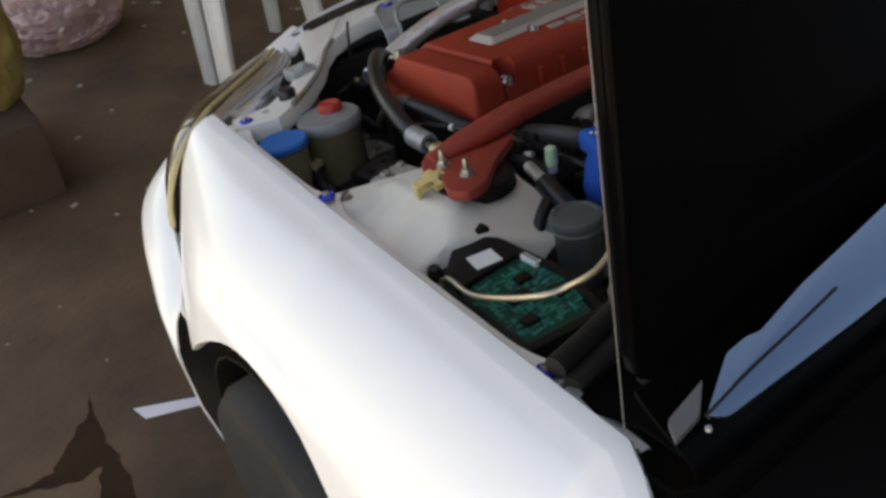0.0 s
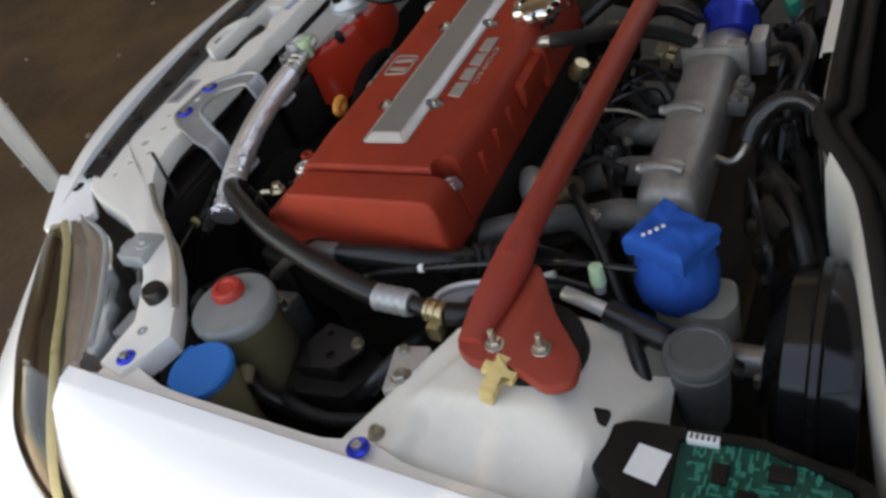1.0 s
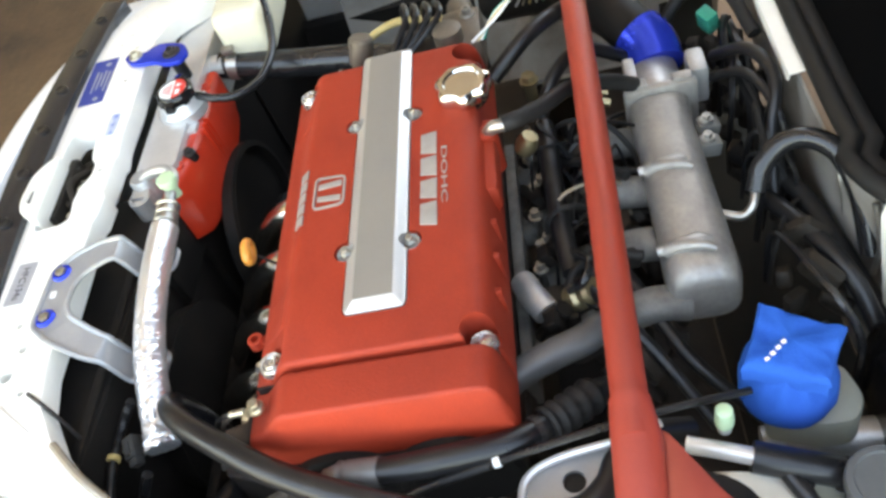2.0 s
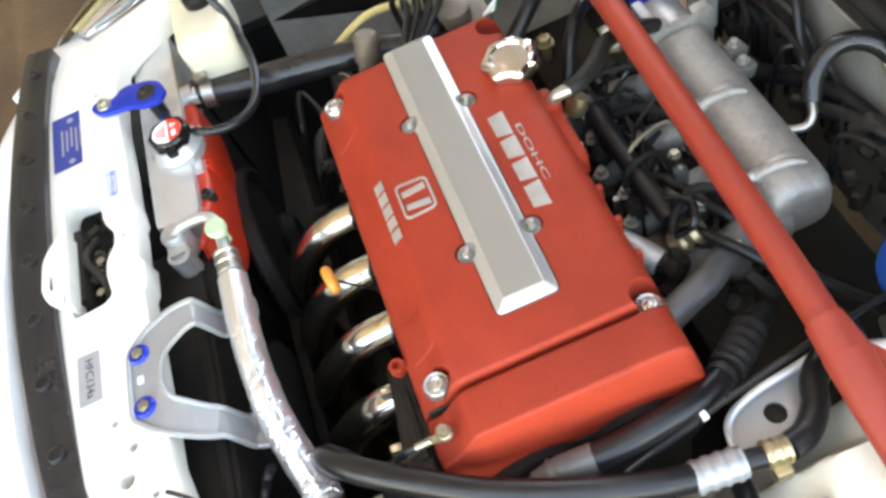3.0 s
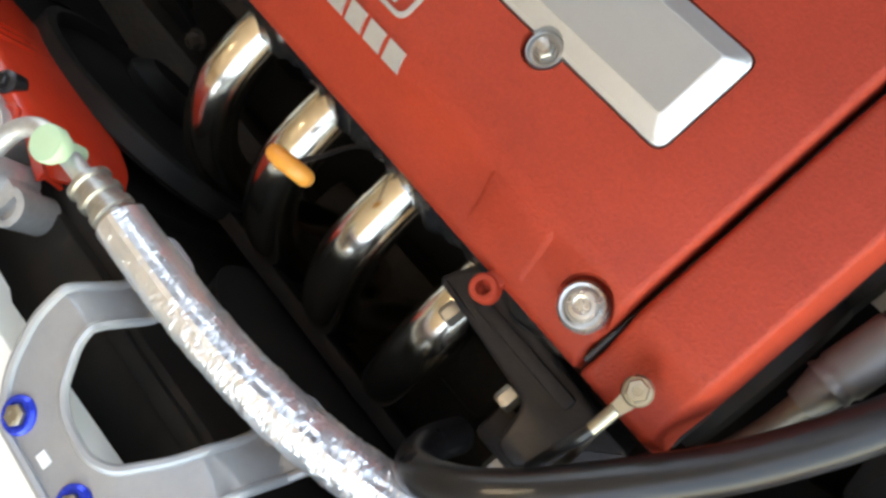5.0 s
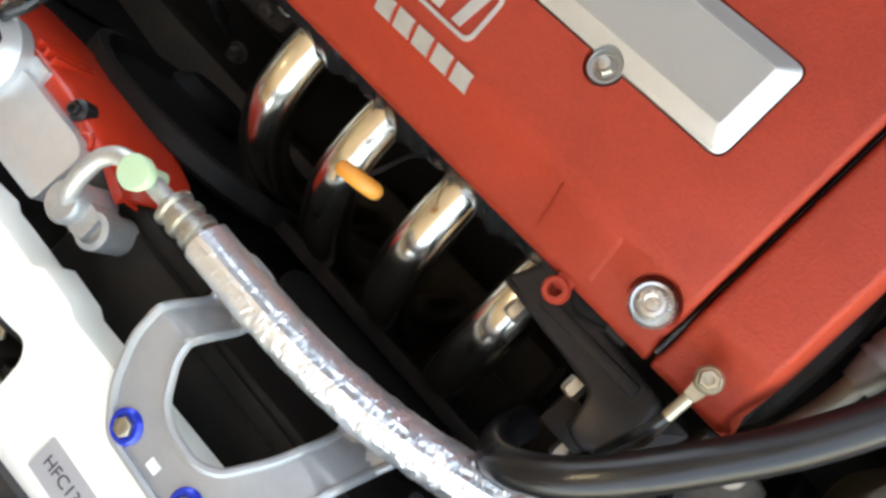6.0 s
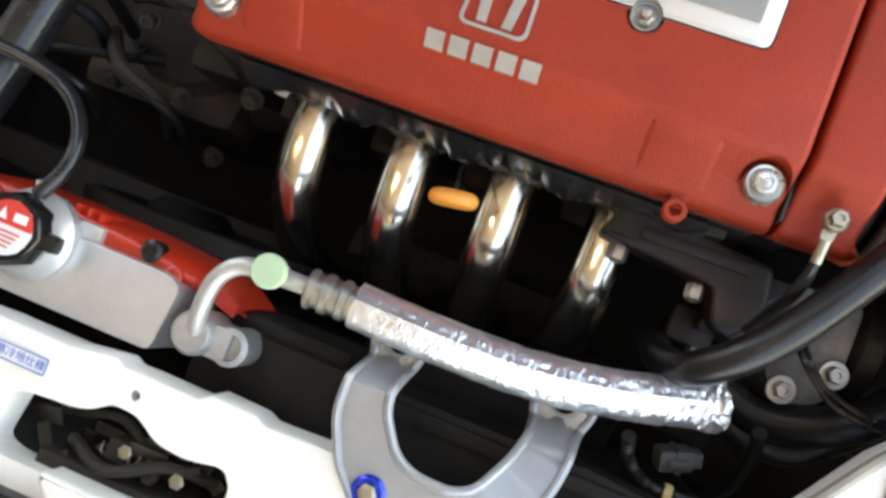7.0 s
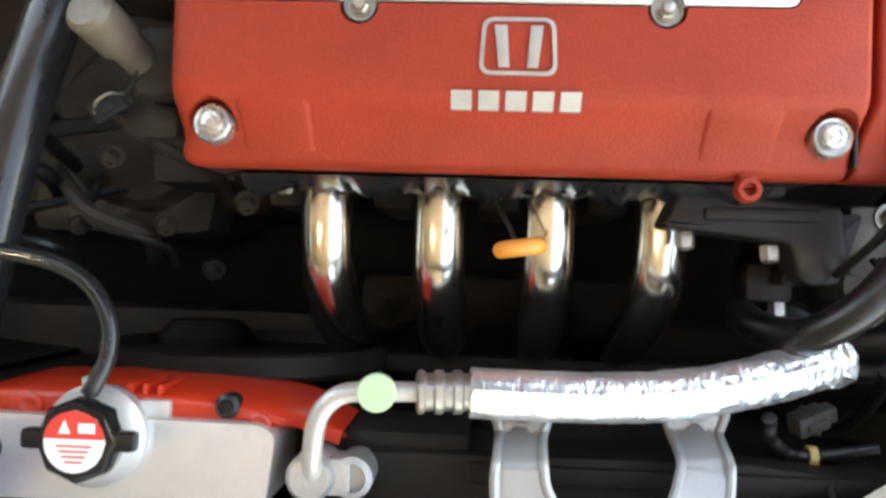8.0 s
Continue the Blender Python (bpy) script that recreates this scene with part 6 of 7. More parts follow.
# loose hoses and looms between manifold and firewall
random.seed(7)
SERVO = [(0.023, 0.392, 0.664), (0.008, 0.402, 0.686), (-0.002, 0.425, 0.703), (0.004, 0.452, 0.708), (0.026, 0.474, 0.700), (0.062, 0.486, 0.672), (0.10, 0.49, 0.62)]
LOOMS = [
    (SERVO, 0.0115, shiny_rubber, "black brake servo hose looping behind the manifold"),
    ([(0.030, 0.352, 0.645), (0.040, 0.374, 0.646), (0.036, 0.386, 0.655), SERVO[0]], 0.0052, dull_steel, "short bright pipe stub on the manifold"),
    ([(-0.02, 0.40, 0.62), (0.06, 0.43, 0.64), (0.13, 0.46, 0.63), (0.19, 0.48, 0.58)], 0.010, rubber, "black heater hose behind the manifold"),
    ([(-0.10, 0.40, 0.60), (-0.02, 0.44, 0.62), (0.08, 0.47, 0.60), (0.16, 0.50, 0.55)], 0.012, dull_rubber, "dull black heater hose behind the manifold"),
    ([(-0.18, 0.385, 0.66), (-0.14, 0.42, 0.69), (-0.08, 0.44, 0.68), (-0.05, 0.45, 0.62)], 0.006, rubber, "thin black vacuum hose behind the manifold"),
    ([(-0.22, 0.40, 0.66), (-0.17, 0.43, 0.70), (-0.11, 0.445, 0.70), (-0.06, 0.43, 0.66), (0.0, 0.42, 0.60)], 0.008, rubber, "black taped wiring loom along the firewall"),
    ([(-0.032, 0.262, 0.668), (-0.045, 0.252, 0.664), (-0.075, 0.225, 0.660), (-0.10, 0.19, 0.64)], 0.0062, dull_rubber, "thin vacuum hose from the plenum"),
    ([(0.088, 0.262, 0.668), (0.083, 0.248, 0.668), (0.070, 0.222, 0.668), (0.088, 0.190, 0.664), (0.105, 0.178, 0.655)], 0.0055, dull_rubber, "thin vacuum hose from the plenum"),
    ([(0.060, 0.186, 0.664), (0.095, 0.205, 0.685), (0.118, 0.196, 0.680), (0.112, 0.180, 0.66)], 0.005, shiny_rubber, "thin black vacuum hose by the sensor"),
    ([(0.10, 0.19, 0.66), (0.16, 0.23, 0.66), (0.20, 0.26, 0.64), (0.26, 0.30, 0.60)], 0.0065, rubber, "black wiring loom under the brace"),
    ([(0.02, 0.21, 0.64), (0.10, 0.25, 0.63), (0.18, 0.29, 0.60), (0.25, 0.36, 0.56)], 0.008, rubber, "black wiring loom under the manifold"),
    ([(-0.16, 0.17, 0.66), (-0.20, 0.20, 0.70), (-0.24, 0.24, 0.70), (-0.25, 0.30, 0.66)], 0.009, rubber, "black wiring loom near the throttle"),
    ([(-0.22, 0.12, 0.70), (-0.26, 0.18, 0.73), (-0.33, 0.24, 0.71), (-0.42, 0.30, 0.66)], 0.011, rubber, "thick black loom across to the inner wing"),
    ([(-0.30, 0.33, 0.62), (-0.33, 0.38, 0.68), (-0.30, 0.43, 0.70), (-0.22, 0.45, 0.68)], 0.009, dull_rubber, "dull black hose near the firewall"),
    ([(0.02, 0.47, 0.70), (0.045, 0.475, 0.66), (0.05, 0.48, 0.60)], 0.0035, dull_steel, "thin steel brake pipe on the firewall"),
    ([(0.10, 0.485, 0.70), (0.115, 0.49, 0.65), (0.11, 0.49, 0.60)], 0.0035, dull_steel, "thin steel brake pipe on the firewall"),
]
for k in range(7):
    x, y = -0.155 + 0.046 * k, 0.205 + 0.022 * (k % 3)
    plug_body = thing("wiring_plug", (x, y, 0.63), "dark grey wiring plug with a ribbed boot", "plug", "manifold plugs")
    turn_by = pose(x, y, 0.646 + 0.006 * (k % 2), 20 * (k % 3) - 20, 25 - 18 * (k % 4), 40 * k)
    part("shell", moved(join(box(-0.011, 0.009, -0.0075, 0.0075, -0.007, 0.007, 0.0015), box(-0.004, 0.000, -0.0085, 0.0085, -0.008, 0.008, 0.001)), turn_by), (black_plastic, grey_dark, black_plastic)[k % 3], plug_body)
    part("clip", moved(box(-0.006, 0.006, -0.003, 0.003, 0.007, 0.0095, 0.0006, 1), turn_by), (dull_steel, black_plastic)[k % 2], plug_body)
    part("boot", moved(sweep([Vector((0.009 + 0.004 * n, 0, -0.0016 * n)) for n in range(6)], lambda s: 0.0052 - 0.0022 * s, 10), turn_by), dull_rubber, plug_body)
for pts, r, mat, label in LOOMS:
    solid("hose" if r > 0.004 else "brake_pipe", hose(pts, r, 10), mat, label, "hose" if r > 0.004 else "pipe")
clutter = []
for k in range(90):
    x, y = random.uniform(-0.22, 0.20), random.uniform(0.14, 0.29)
    clutter.append(moved(box(-0.012, 0.012, -0.008, 0.008, -0.012, 0.012, 0.003, 1), pose(x, y, random.uniform(0.52, 0.60), random.uniform(0, 90), random.uniform(0, 90), random.uniform(0, 90)) @ Matrix.Diagonal((random.uniform(0.6, 1.8), 1, random.uniform(0.6, 1.5), 1))))
for k in range(26):
    x, y = random.uniform(-0.30, 0.16), random.uniform(0.385, 0.46)
    clutter.append(moved(box(-0.012, 0.012, -0.008, 0.008, -0.012, 0.012, 0.003, 1), pose(x, y, random.uniform(0.52, 0.64), random.uniform(0, 90), random.uniform(0, 90), random.uniform(0, 90)) @ Matrix.Diagonal((random.uniform(0.6, 1.8), 1, random.uniform(0.6, 1.5), 1))))
solid("wiring_clutter", join(*clutter), grime_metal, "oily clips, brackets and plugs below the manifold", "clutter", kind="stuff")
# thin wires that sag between plugs
WIRE_MATS = (rubber, rubber, dull_rubber, rubber, shiny_rubber, dull_rubber, rubber, copper_wire)
for k in range(13):
    x0, y0 = random.uniform(-0.18, 0.12), random.uniform(0.138, 0.20)
    x1, y1 = x0 + random.uniform(-0.10, 0.12), y0 + random.uniform(0.03, 0.10)
    top = random.uniform(0.645, 0.69)
    solid("wire", hose([(x0, y0, 0.60), (x0 * 0.8 + x1 * 0.2, y0 + 0.01, top - 0.01), ((x0 + x1) / 2, (y0 + y1) / 2 + random.uniform(-0.02, 0.02), top), (x1, y1, top - 0.03), (x1 + 0.01, y1 + 0.01, 0.60)], random.choice((0.0018, 0.0022, 0.0028, 0.0034)), 6, 5), WIRE_MATS[k % 8], "thin dark wire between engine and intake manifold", "wire", "manifold wires")
for k in range(14):
    x0, y0 = random.uniform(-0.32, 0.12), random.uniform(0.39, 0.43)
    x1, y1 = x0 + random.uniform(-0.12, 0.14), random.uniform(0.42, 0.455)
    top = random.uniform(0.64, 0.70)
    solid("wire", hose([(x0, y0, 0.56), (x0, y0 + 0.005, top - 0.02), ((x0 + x1) / 2, (y0 + y1) / 2, top), (x1, y1, top - 0.02), (x1 + 0.01, y1, 0.56)], random.choice((0.0028, 0.004, 0.006)), 6, 5), WIRE_MATS[k % 7], "dark wire against the firewall", "wire", "firewall wires")

# ---- strut brace ----
brace = thing("strut_brace", (0.38, 0.25, 0.71), "red painted strut tower brace across the engine bay", "strut brace")
part("bar", hose([(-0.640, 0.247, 0.752), (-0.40, 0.242, 0.754), (-0.10, 0.236, 0.756), (0.20, 0.226, 0.752), (0.305, 0.222, 0.748), (0.335, 0.221, 0.746)], 0.0157, 20, 8), red_tube, brace, "red painted tube")


def brace_foot():
    tube_end = loft([[(0.300 + 0.0, 0.222 + 0.0175 * math.cos(a), 0.748 + 0.0175 * math.sin(a)) for a in (2 * math.pi * k / 20 for k in range(20))],
                     [(0.335, 0.222 + 0.021 * math.cos(a), 0.745 + 0.015 * math.sin(a)) for a in (2 * math.pi * k / 20 for k in range(20))],
                     [(0.380, 0.218 + 0.020 * math.cos(a), 0.740 + 0.014 * math.sin(a)) for a in (2 * math.pi * k / 20 for k in range(20))],
                     [(0.432, 0.214 + 0.014 * math.cos(a), 0.733 + 0.008 * math.sin(a)) for a in (2 * math.pi * k / 20 for k in range(20))]])
    plate = slab(rounded([(0.318, 0.208), (0.438, 0.200), (0.452, 0.222), (0.450, 0.262), (0.468, 0.300), (0.456, 0.322), (0.428, 0.320), (0.380, 0.280), (0.322, 0.246)], 0.010), 0.722, 0.734, 0.003)
    return join(tube_end, plate)


part("foot", brace_foot(), red_tube, brace, "red welded foot plate")
part("foot", mirrored(brace_foot()), red_tube, brace, "red welded foot plate")
for x, y in ((0.430, 0.238), (0.427, 0.283)):
    nut = part("nut", hex_bolt((x, y, 0.733), 0.0070, 0.006, 0.0095), dull_steel, brace, "bright flange nut")
    part("stud", turned([(0.0034, 0.738), (0.0034, 0.752), (0.0026, 0.754)], (x, y, 0), 12), dull_steel, nut)
SETTLE[0] = Matrix()
clip = solid("wire_clip", join(slab(rounded([(-0.008, -0.020), (0.008, -0.020), (0.008, -0.006), (0.017, -0.006), (0.017, 0.006), (0.008, 0.006), (0.008, 0.016), (-0.008, 0.016), (-0.008, 0.006), (-0.015, 0.006), (-0.015, -0.006), (-0.008, -0.006)], 0.002), 0.0, 0.010, 0.002), box(-0.007, 0.007, -0.026, -0.018, -0.02, 0.010, 0.002)), yellow_plastic, "yellowed plastic clip on the strut tower", "clip")
clip.matrix_basis = LEANING @ pose(0.455, 0.249, 0.724, 8, 14, 84)
SETTLE[0] = LEANING

# ---- hoses round the belt end ----
ac_hose = thing("refrigerant_hose", (0.3, -0.1, 0.68), "thick black refrigerant hose with crimped alloy ends", "hose")
part("tube", hose([(0.196, -0.232, 0.610), (0.196, -0.240, 0.660), (0.208, -0.242, 0.708), (0.232, -0.225, 0.730), (0.256, -0.198, 0.737), (0.283, -0.158, 0.739), (0.314, -0.106, 0.737), (0.341, -0.043, 0.732), (0.360, 0.024, 0.719), (0.366, 0.070, 0.705)], 0.0128, 18), rubber, ac_hose)
part("crimp", hose([(0.3655, 0.064, 0.704), (0.3685, 0.110, 0.703)], lambda s: 0.0142 + 0.0013 * (math.sin(s * 24) > 0), 20, 24), bracket_silver, ac_hose, "crimped alloy ferrule")
part("neck", hose([(0.3685, 0.108, 0.703), (0.371, 0.128, 0.700)], 0.010, 16), rubber, ac_hose)
part("union", join(hose([(0.3700, 0.127, 0.700), (0.3715, 0.150, 0.697)], lambda s: 0.0115 + 0.0015 * (math.sin(s * 16) > 0), 16, 16), box(0.373, 0.39, 0.13, 0.146, 0.672, 0.692, 0.003)), brass, ac_hose, "brass-coloured union")
part("tail", hose([(0.371, 0.150, 0.697), (0.364, 0.172, 0.693), (0.345, 0.192, 0.690), (0.322, 0.205, 0.690), (0.300, 0.235, 0.680), (0.290, 0.27, 0.66)], 0.0125, 16), rubber, ac_hose)
lower = thing("radiator_bottom_pipe", (0.3, 0.05, 0.67), "black rubber pipe with a grey sleeve beside the belt cover", "hose")
part("tube", hose([(0.3155, -0.025, 0.712), (0.3185, 0.000, 0.715), (0.3155, 0.043, 0.715), (0.300, 0.113, 0.700), (0.277, 0.1475, 0.685), (0.246, 0.186, 0.670), (0.225, 0.215, 0.64)], 0.0132, 18), rubber, lower)
part("sleeve", join(hose([(0.3145, -0.046, 0.709), (0.3185, -0.004, 0.715)], lambda s: 0.0143 - 0.0012 * (0.06 < s < 0.16), 20, 20), hose([(0.3140, -0.062, 0.706), (0.3145, -0.045, 0.709)], lambda s: 0.0095 + 0.003 * s, 18, 6)), pipe_grey, lower, "grimy grey metal sleeve")
part("pipe", hose([(0.3140, -0.060, 0.7055), (0.3130, -0.084, 0.696), (0.3090, -0.115, 0.675), (0.3030, -0.150, 0.645)], 0.0072, 14), brown_steel, lower, "yellowed brown pipe")
part("boot", hose([(0.281, 0.143, 0.687), (0.264, 0.165, 0.679), (0.243, 0.190, 0.668)], lambda s: 0.0175 + 0.0015 * math.sin(s * 30), 18, 10), dull_rubber, lower, "ribbed rubber boot")
part("clamp", hose([(0.2885, 0.132, 0.692), (0.2850, 0.1375, 0.690)], 0.0150, 18), iron, lower, "dark hose clamp")
cable = thing("control_cable", (0.3, 0.1, 0.7), "thin black cable with a white tie along the pipe", "cable")
part("sheath", hose([(0.3360, -0.004, 0.675), (0.3350, 0.012, 0.695), (0.3190, 0.100, 0.706), (0.3005, 0.2015, 0.710), (0.288, 0.27, 0.704), (0.275, 0.33, 0.69)], 0.0035, 8), rubber, cable)
part("grip", hose([(0.3290, 0.045, 0.7010), (0.3205, 0.092, 0.7055)], 0.0050, 10), dull_rubber, cable, "thicker black sleeve on the cable")
part("tie", hose([(0.3195, 0.096, 0.7058), (0.3185, 0.102, 0.7062)], 0.0054, 10), white_label, cable, "white cable tie")
arch = thing("hose_bracket", (0.33, 0.16, 0.66), "pressed grey steel hose bracket with a hole", "bracket")
part("plate", cut(slab(rounded([(0.352, 0.108), (0.322, 0.122), (0.308, 0.160), (0.300, 0.222), (0.318, 0.228), (0.348, 0.196), (0.362, 0.160)], 0.010), 0.672, 0.677, 0.0015), moved(turned([(0.0105, -0.02), (0.0105, 0.02)], sides=24), Matrix.Translation((0.333, 0.162, 0.675)))), bracket_silver, arch)
part("grommet", turned([(0.0125, 0.660), (0.0125, 0.672), (0.008, 0.6735)], (0.333, 0.162, 0), 20), black_plastic, arch, "black grommet behind the hole")
part("bend", hose([(0.356, 0.112, 0.676), (0.326, 0.120, 0.679), (0.311, 0.150, 0.681), (0.303, 0.21, 0.686), (0.296, 0.245, 0.694)], 0.0042, 8), polished_alu, arch, "bright bent wire edge")
alu_block = thing("valve_block", (0.45, 0.14, 0.66), "grimy alloy valve block beside the strut tower", "valve block")
part("block", slab(rounded([(0.424, 0.116), (0.418, 0.156), (0.470, 0.162), (0.482, 0.128)], 0.006), 0.66, 0.702, 0.004), cast_alu, alu_block)
part("bolt", hex_bolt((0.462, 0.142, 0.702), 0.008, 0.006, 0.011), dull_steel, alu_block)
part("bolt", hex_bolt((0.430, 0.130, 0.702), 0.006, 0.005), dull_steel, alu_block)
liquid = thing("refrigerant_port", (0.33, 0.3, 0.67), "alloy refrigerant port with a pale green cap", "refrigerant line")
part("pipe", hose([(0.318, 0.262, 0.690), (0.328, 0.290, 0.691), (0.338, 0.318, 0.690)], 0.0078, 14), polished_alu, liquid)
part("port", turned([(0.006, 0.688), (0.006, 0.70)], (0.3075, 0.296, 0)), polished_alu, liquid)
part("cap", turned([(0.0078, 0.699), (0.0082, 0.706), (0.0072, 0.722), (0.005, 0.7235)], (0.3075, 0.296, 0), 20), green_cap, liquid, "pale green port cap")
part("hose", hose([(0.336, 0.312, 0.690), (0.345, 0.345, 0.684), (0.350, 0.380, 0.672), (0.342, 0.43, 0.63)], 0.0135, 14), rubber, liquid, "black refrigerant hose")

# ---- reservoirs ----
ps = thing("power_steering_reservoir", (0.410, -0.107, 0.58), "aged grey power steering reservoir with a red cap", "reservoir")
part("body", turned([(0.042, 0.585), (0.045, 0.60), (0.046, 0.695), (0.048, 0.698)], (0.410, -0.107, 0)), aged_plastic, ps, "yellowed translucent body")
part("lid", turned([(0.0505, 0.697), (0.0515, 0.702), (0.0510, 0.710), (0.0475, 0.7140), (0.001, 0.7165)], (0.410, -0.107, 0), 40), lid_plastic, ps, "grey lid")
part("cap", turned([(0.0190, 0.714), (0.0195, 0.723), (0.0170, 0.7275), (0.0115, 0.7280), (0.0100, 0.7255), (0.001, 0.7250)], (0.399, -0.117, 0), 26), red_cap, ps, "faded red filler cap")
part("spout", rod((0.455, -0.085, 0.655), (0.475, -0.075, 0.650), 0.010), aged_plastic, ps)
part("pipe", hose([(0.452, -0.088, 0.652), (0.472, -0.06, 0.640), (0.470, 0.0, 0.61), (0.45, 0.05, 0.57)], 0.009, 12), rubber, ps, "black feed hose")
washer = thing("washer_filler", (0.500, -0.106, 0.6), "washer filler neck with a bright blue cap", "washer filler")
part("neck", turned([(0.028, 0.59), (0.030, 0.66), (0.034, 0.699)], (0.502, -0.086, 0)), aged_plastic, washer, "brownish translucent neck")
part("cap", join(turned([(0.0365, 0.701), (0.0380, 0.705), (0.0380, 0.710), (0.0350, 0.7135), (0.028, 0.7120), (0.001, 0.7110)], (0.502, -0.086, 0), 36), slab(rounded([(0.470, -0.125), (0.482, -0.130), (0.507, -0.120), (0.487, -0.095)], 0.004), 0.701, 0.707, 0.001)), blue_cap_plastic, washer, "bright blue flip cap")
relay = thing("relay_box", (0.41, 0.0, 0.55), "black plastic relay box low in the bay", "relay box")
part("case", join(slab(rounded([(0.372, -0.075), (0.355, 0.008), (0.392, 0.060), (0.448, 0.030), (0.455, -0.050)], 0.008), 0.50, 0.622, 0.006), box(0.385, 0.43, -0.04, 0.02, 0.62, 0.642, 0.005)), black_plastic, relay)
part("lead", hose([(0.43, 0.03, 0.60), (0.44, 0.07, 0.64), (0.40, 0.10, 0.66), (0.36, 0.11, 0.64)], 0.010, 10), rubber, relay, "black corrugated lead")
part("lead", hose([(0.44, -0.05, 0.60), (0.475, -0.02, 0.64), (0.49, 0.04, 0.645), (0.47, 0.09, 0.63)], 0.0075, 10), dull_rubber, relay)
part("bracket", cut(slab(rounded([(0.366, -0.024), (0.400, -0.036), (0.432, -0.012), (0.428, 0.018), (0.398, 0.040), (0.376, 0.028)], 0.005), 0.643, 0.647, 0.001), *[turned([(r, 0.63), (r, 0.66)], (x, y, 0), 16) for x, y, r in ((0.382, -0.012, 0.0045), (0.412, 0.004, 0.006))]), iron, relay, "dark steel bracket with two holes")
part("bolt", hex_bolt((0.3913, 0.0300, 0.647), 0.0055, 0.005, 0.008), zinc, relay, "zinc bolt")
brake = thing("clutch_reservoir", (0.372, 0.405, 0.6), "round fluid reservoir with a dark ribbed cap", "reservoir")
part("body", turned([(0.024, 0.60), (0.026, 0.62), (0.027, 0.674), (0.029, 0.679)], (0.372, 0.405, 0)), dark_lid, brake, "dark grey fluid body")
fluid_cap = part("cap", turned([(0.0300, 0.6825), (0.0312, 0.685), (0.0312, 0.692), (0.0300, 0.6955), (0.0245, 0.6965), (0.0235, 0.6950), (0.001, 0.6952)], (0.372, 0.405, 0), 40), dark_lid, brake, "dark grey screw cap")
part("ring", turned([(0.0285, 0.678), (0.0295, 0.679), (0.0295, 0.6822), (0.0280, 0.683)], (0.372, 0.405, 0), 40), aged_grey, fluid_cap)
part("lug", moved(join(turned([(0.0055, -0.002), (0.0150, -0.002), (0.0150, 0.002), (0.0055, 0.002)]), box(-0.006, 0.030, -0.012, 0.012, -0.0018, 0.0018, 0.001)), pose(0.372, 0.362, 0.668, 0, 35, 80)), aged_grey, brake, "grey mounting ear")
part("mount", join(box(0.330, 0.372, 0.385, 0.42, 0.60, 0.612, 0.003), turned([(0.016, 0.61), (0.016, 0.640)], (0.352, 0.372, 0))), grey_plastic, brake)
master = thing("brake_reservoir", (0.268, 0.395, 0.55), "aged grey brake fluid reservoir below a blue cloth", "reservoir")
part("tank", slab(rounded([(0.236, 0.345), (0.284, 0.338), (0.300, 0.385), (0.298, 0.412), (0.276, 0.424), (0.240, 0.415)], 0.010), 0.610, 0.655, 0.006), aged_grey, master, "yellowed translucent tank")
part("cylinder", rod((0.265, 0.34, 0.56), (0.270, 0.47, 0.56), 0.018), cast_alu, master, "alloy master cylinder")
part("cap", turned([(0.030, 0.654), (0.031, 0.68), (0.028, 0.684)], (0.262, 0.365, 0)), black_plastic, master)


def cloth_bulb():
    """The round lower half of the cloth, drawn in at the neck."""
    rows = []
    for z, r in ((0.640, 0.024), (0.645, 0.034), (0.655, 0.0400), (0.668, 0.0425), (0.682, 0.0420), (0.694, 0.0400), (0.704, 0.0370), (0.712, 0.0330), (0.722, 0.0300)):
        row = []
        for k in range(56):
            a = 2 * math.pi * k / 56
            fold = 0.05 * noise.noise(Vector((math.cos(a) * 3, math.sin(a) * 3, z * 40))) + 0.05 * max(0.0, (z - 0.68) / 0.04) * math.sin(a * 9 + 4 * math.sin(a))
            row.append((0.260 + r * (1 + fold) * math.cos(a), 0.361 + r * (1 + fold) * math.sin(a), z))
        rows.append(row)
    return loft(rows)


def cloth_top():
    """The flat folded top: a soft four-cornered pad that overhangs the neck."""
    corners = []
    points = [(0.016, -0.045), (0.043, 0.020), (-0.006, 0.047), (-0.044, -0.016)]
    for a, b in zip(points, points[1:] + points[:1]):
        for k in range(16):
            s = k / 16
            pinch = 1 - 0.05 * math.sin(s * math.pi)
            corners.append(((a[0] + (b[0] - a[0]) * s) * pinch, (a[1] + (b[1] - a[1]) * s) * pinch))
    rows = []
    for z, size in ((0.712, 0.62), (0.713, 0.80), (0.715, 0.95), (0.720, 1.0), (0.727, 1.0), (0.733, 1.0), (0.737, 0.97), (0.7395, 0.90), (0.7400, 0.75), (0.7395, 0.55), (0.7400, 0.30), (0.7410, 0.05)):
        row = []
        for x, y in corners:
            px, py = x * size, y * size
            wave = 0.0045 * noise.noise(Vector((px * 45, py * 45, 3))) + 0.0022 * noise.noise(Vector((px * 110, py * 110, z * 60)))
            slope = -0.10 * px + 0.03 * py
            tuck = 1 - 0.06 * (0.719 < z < 0.730) * (1 if py > 0 else 0.3)
            row.append((0.262 + px * tuck, 0.361 + py * tuck, z + slope + wave))
        rows.append(row)
    return loft(rows)


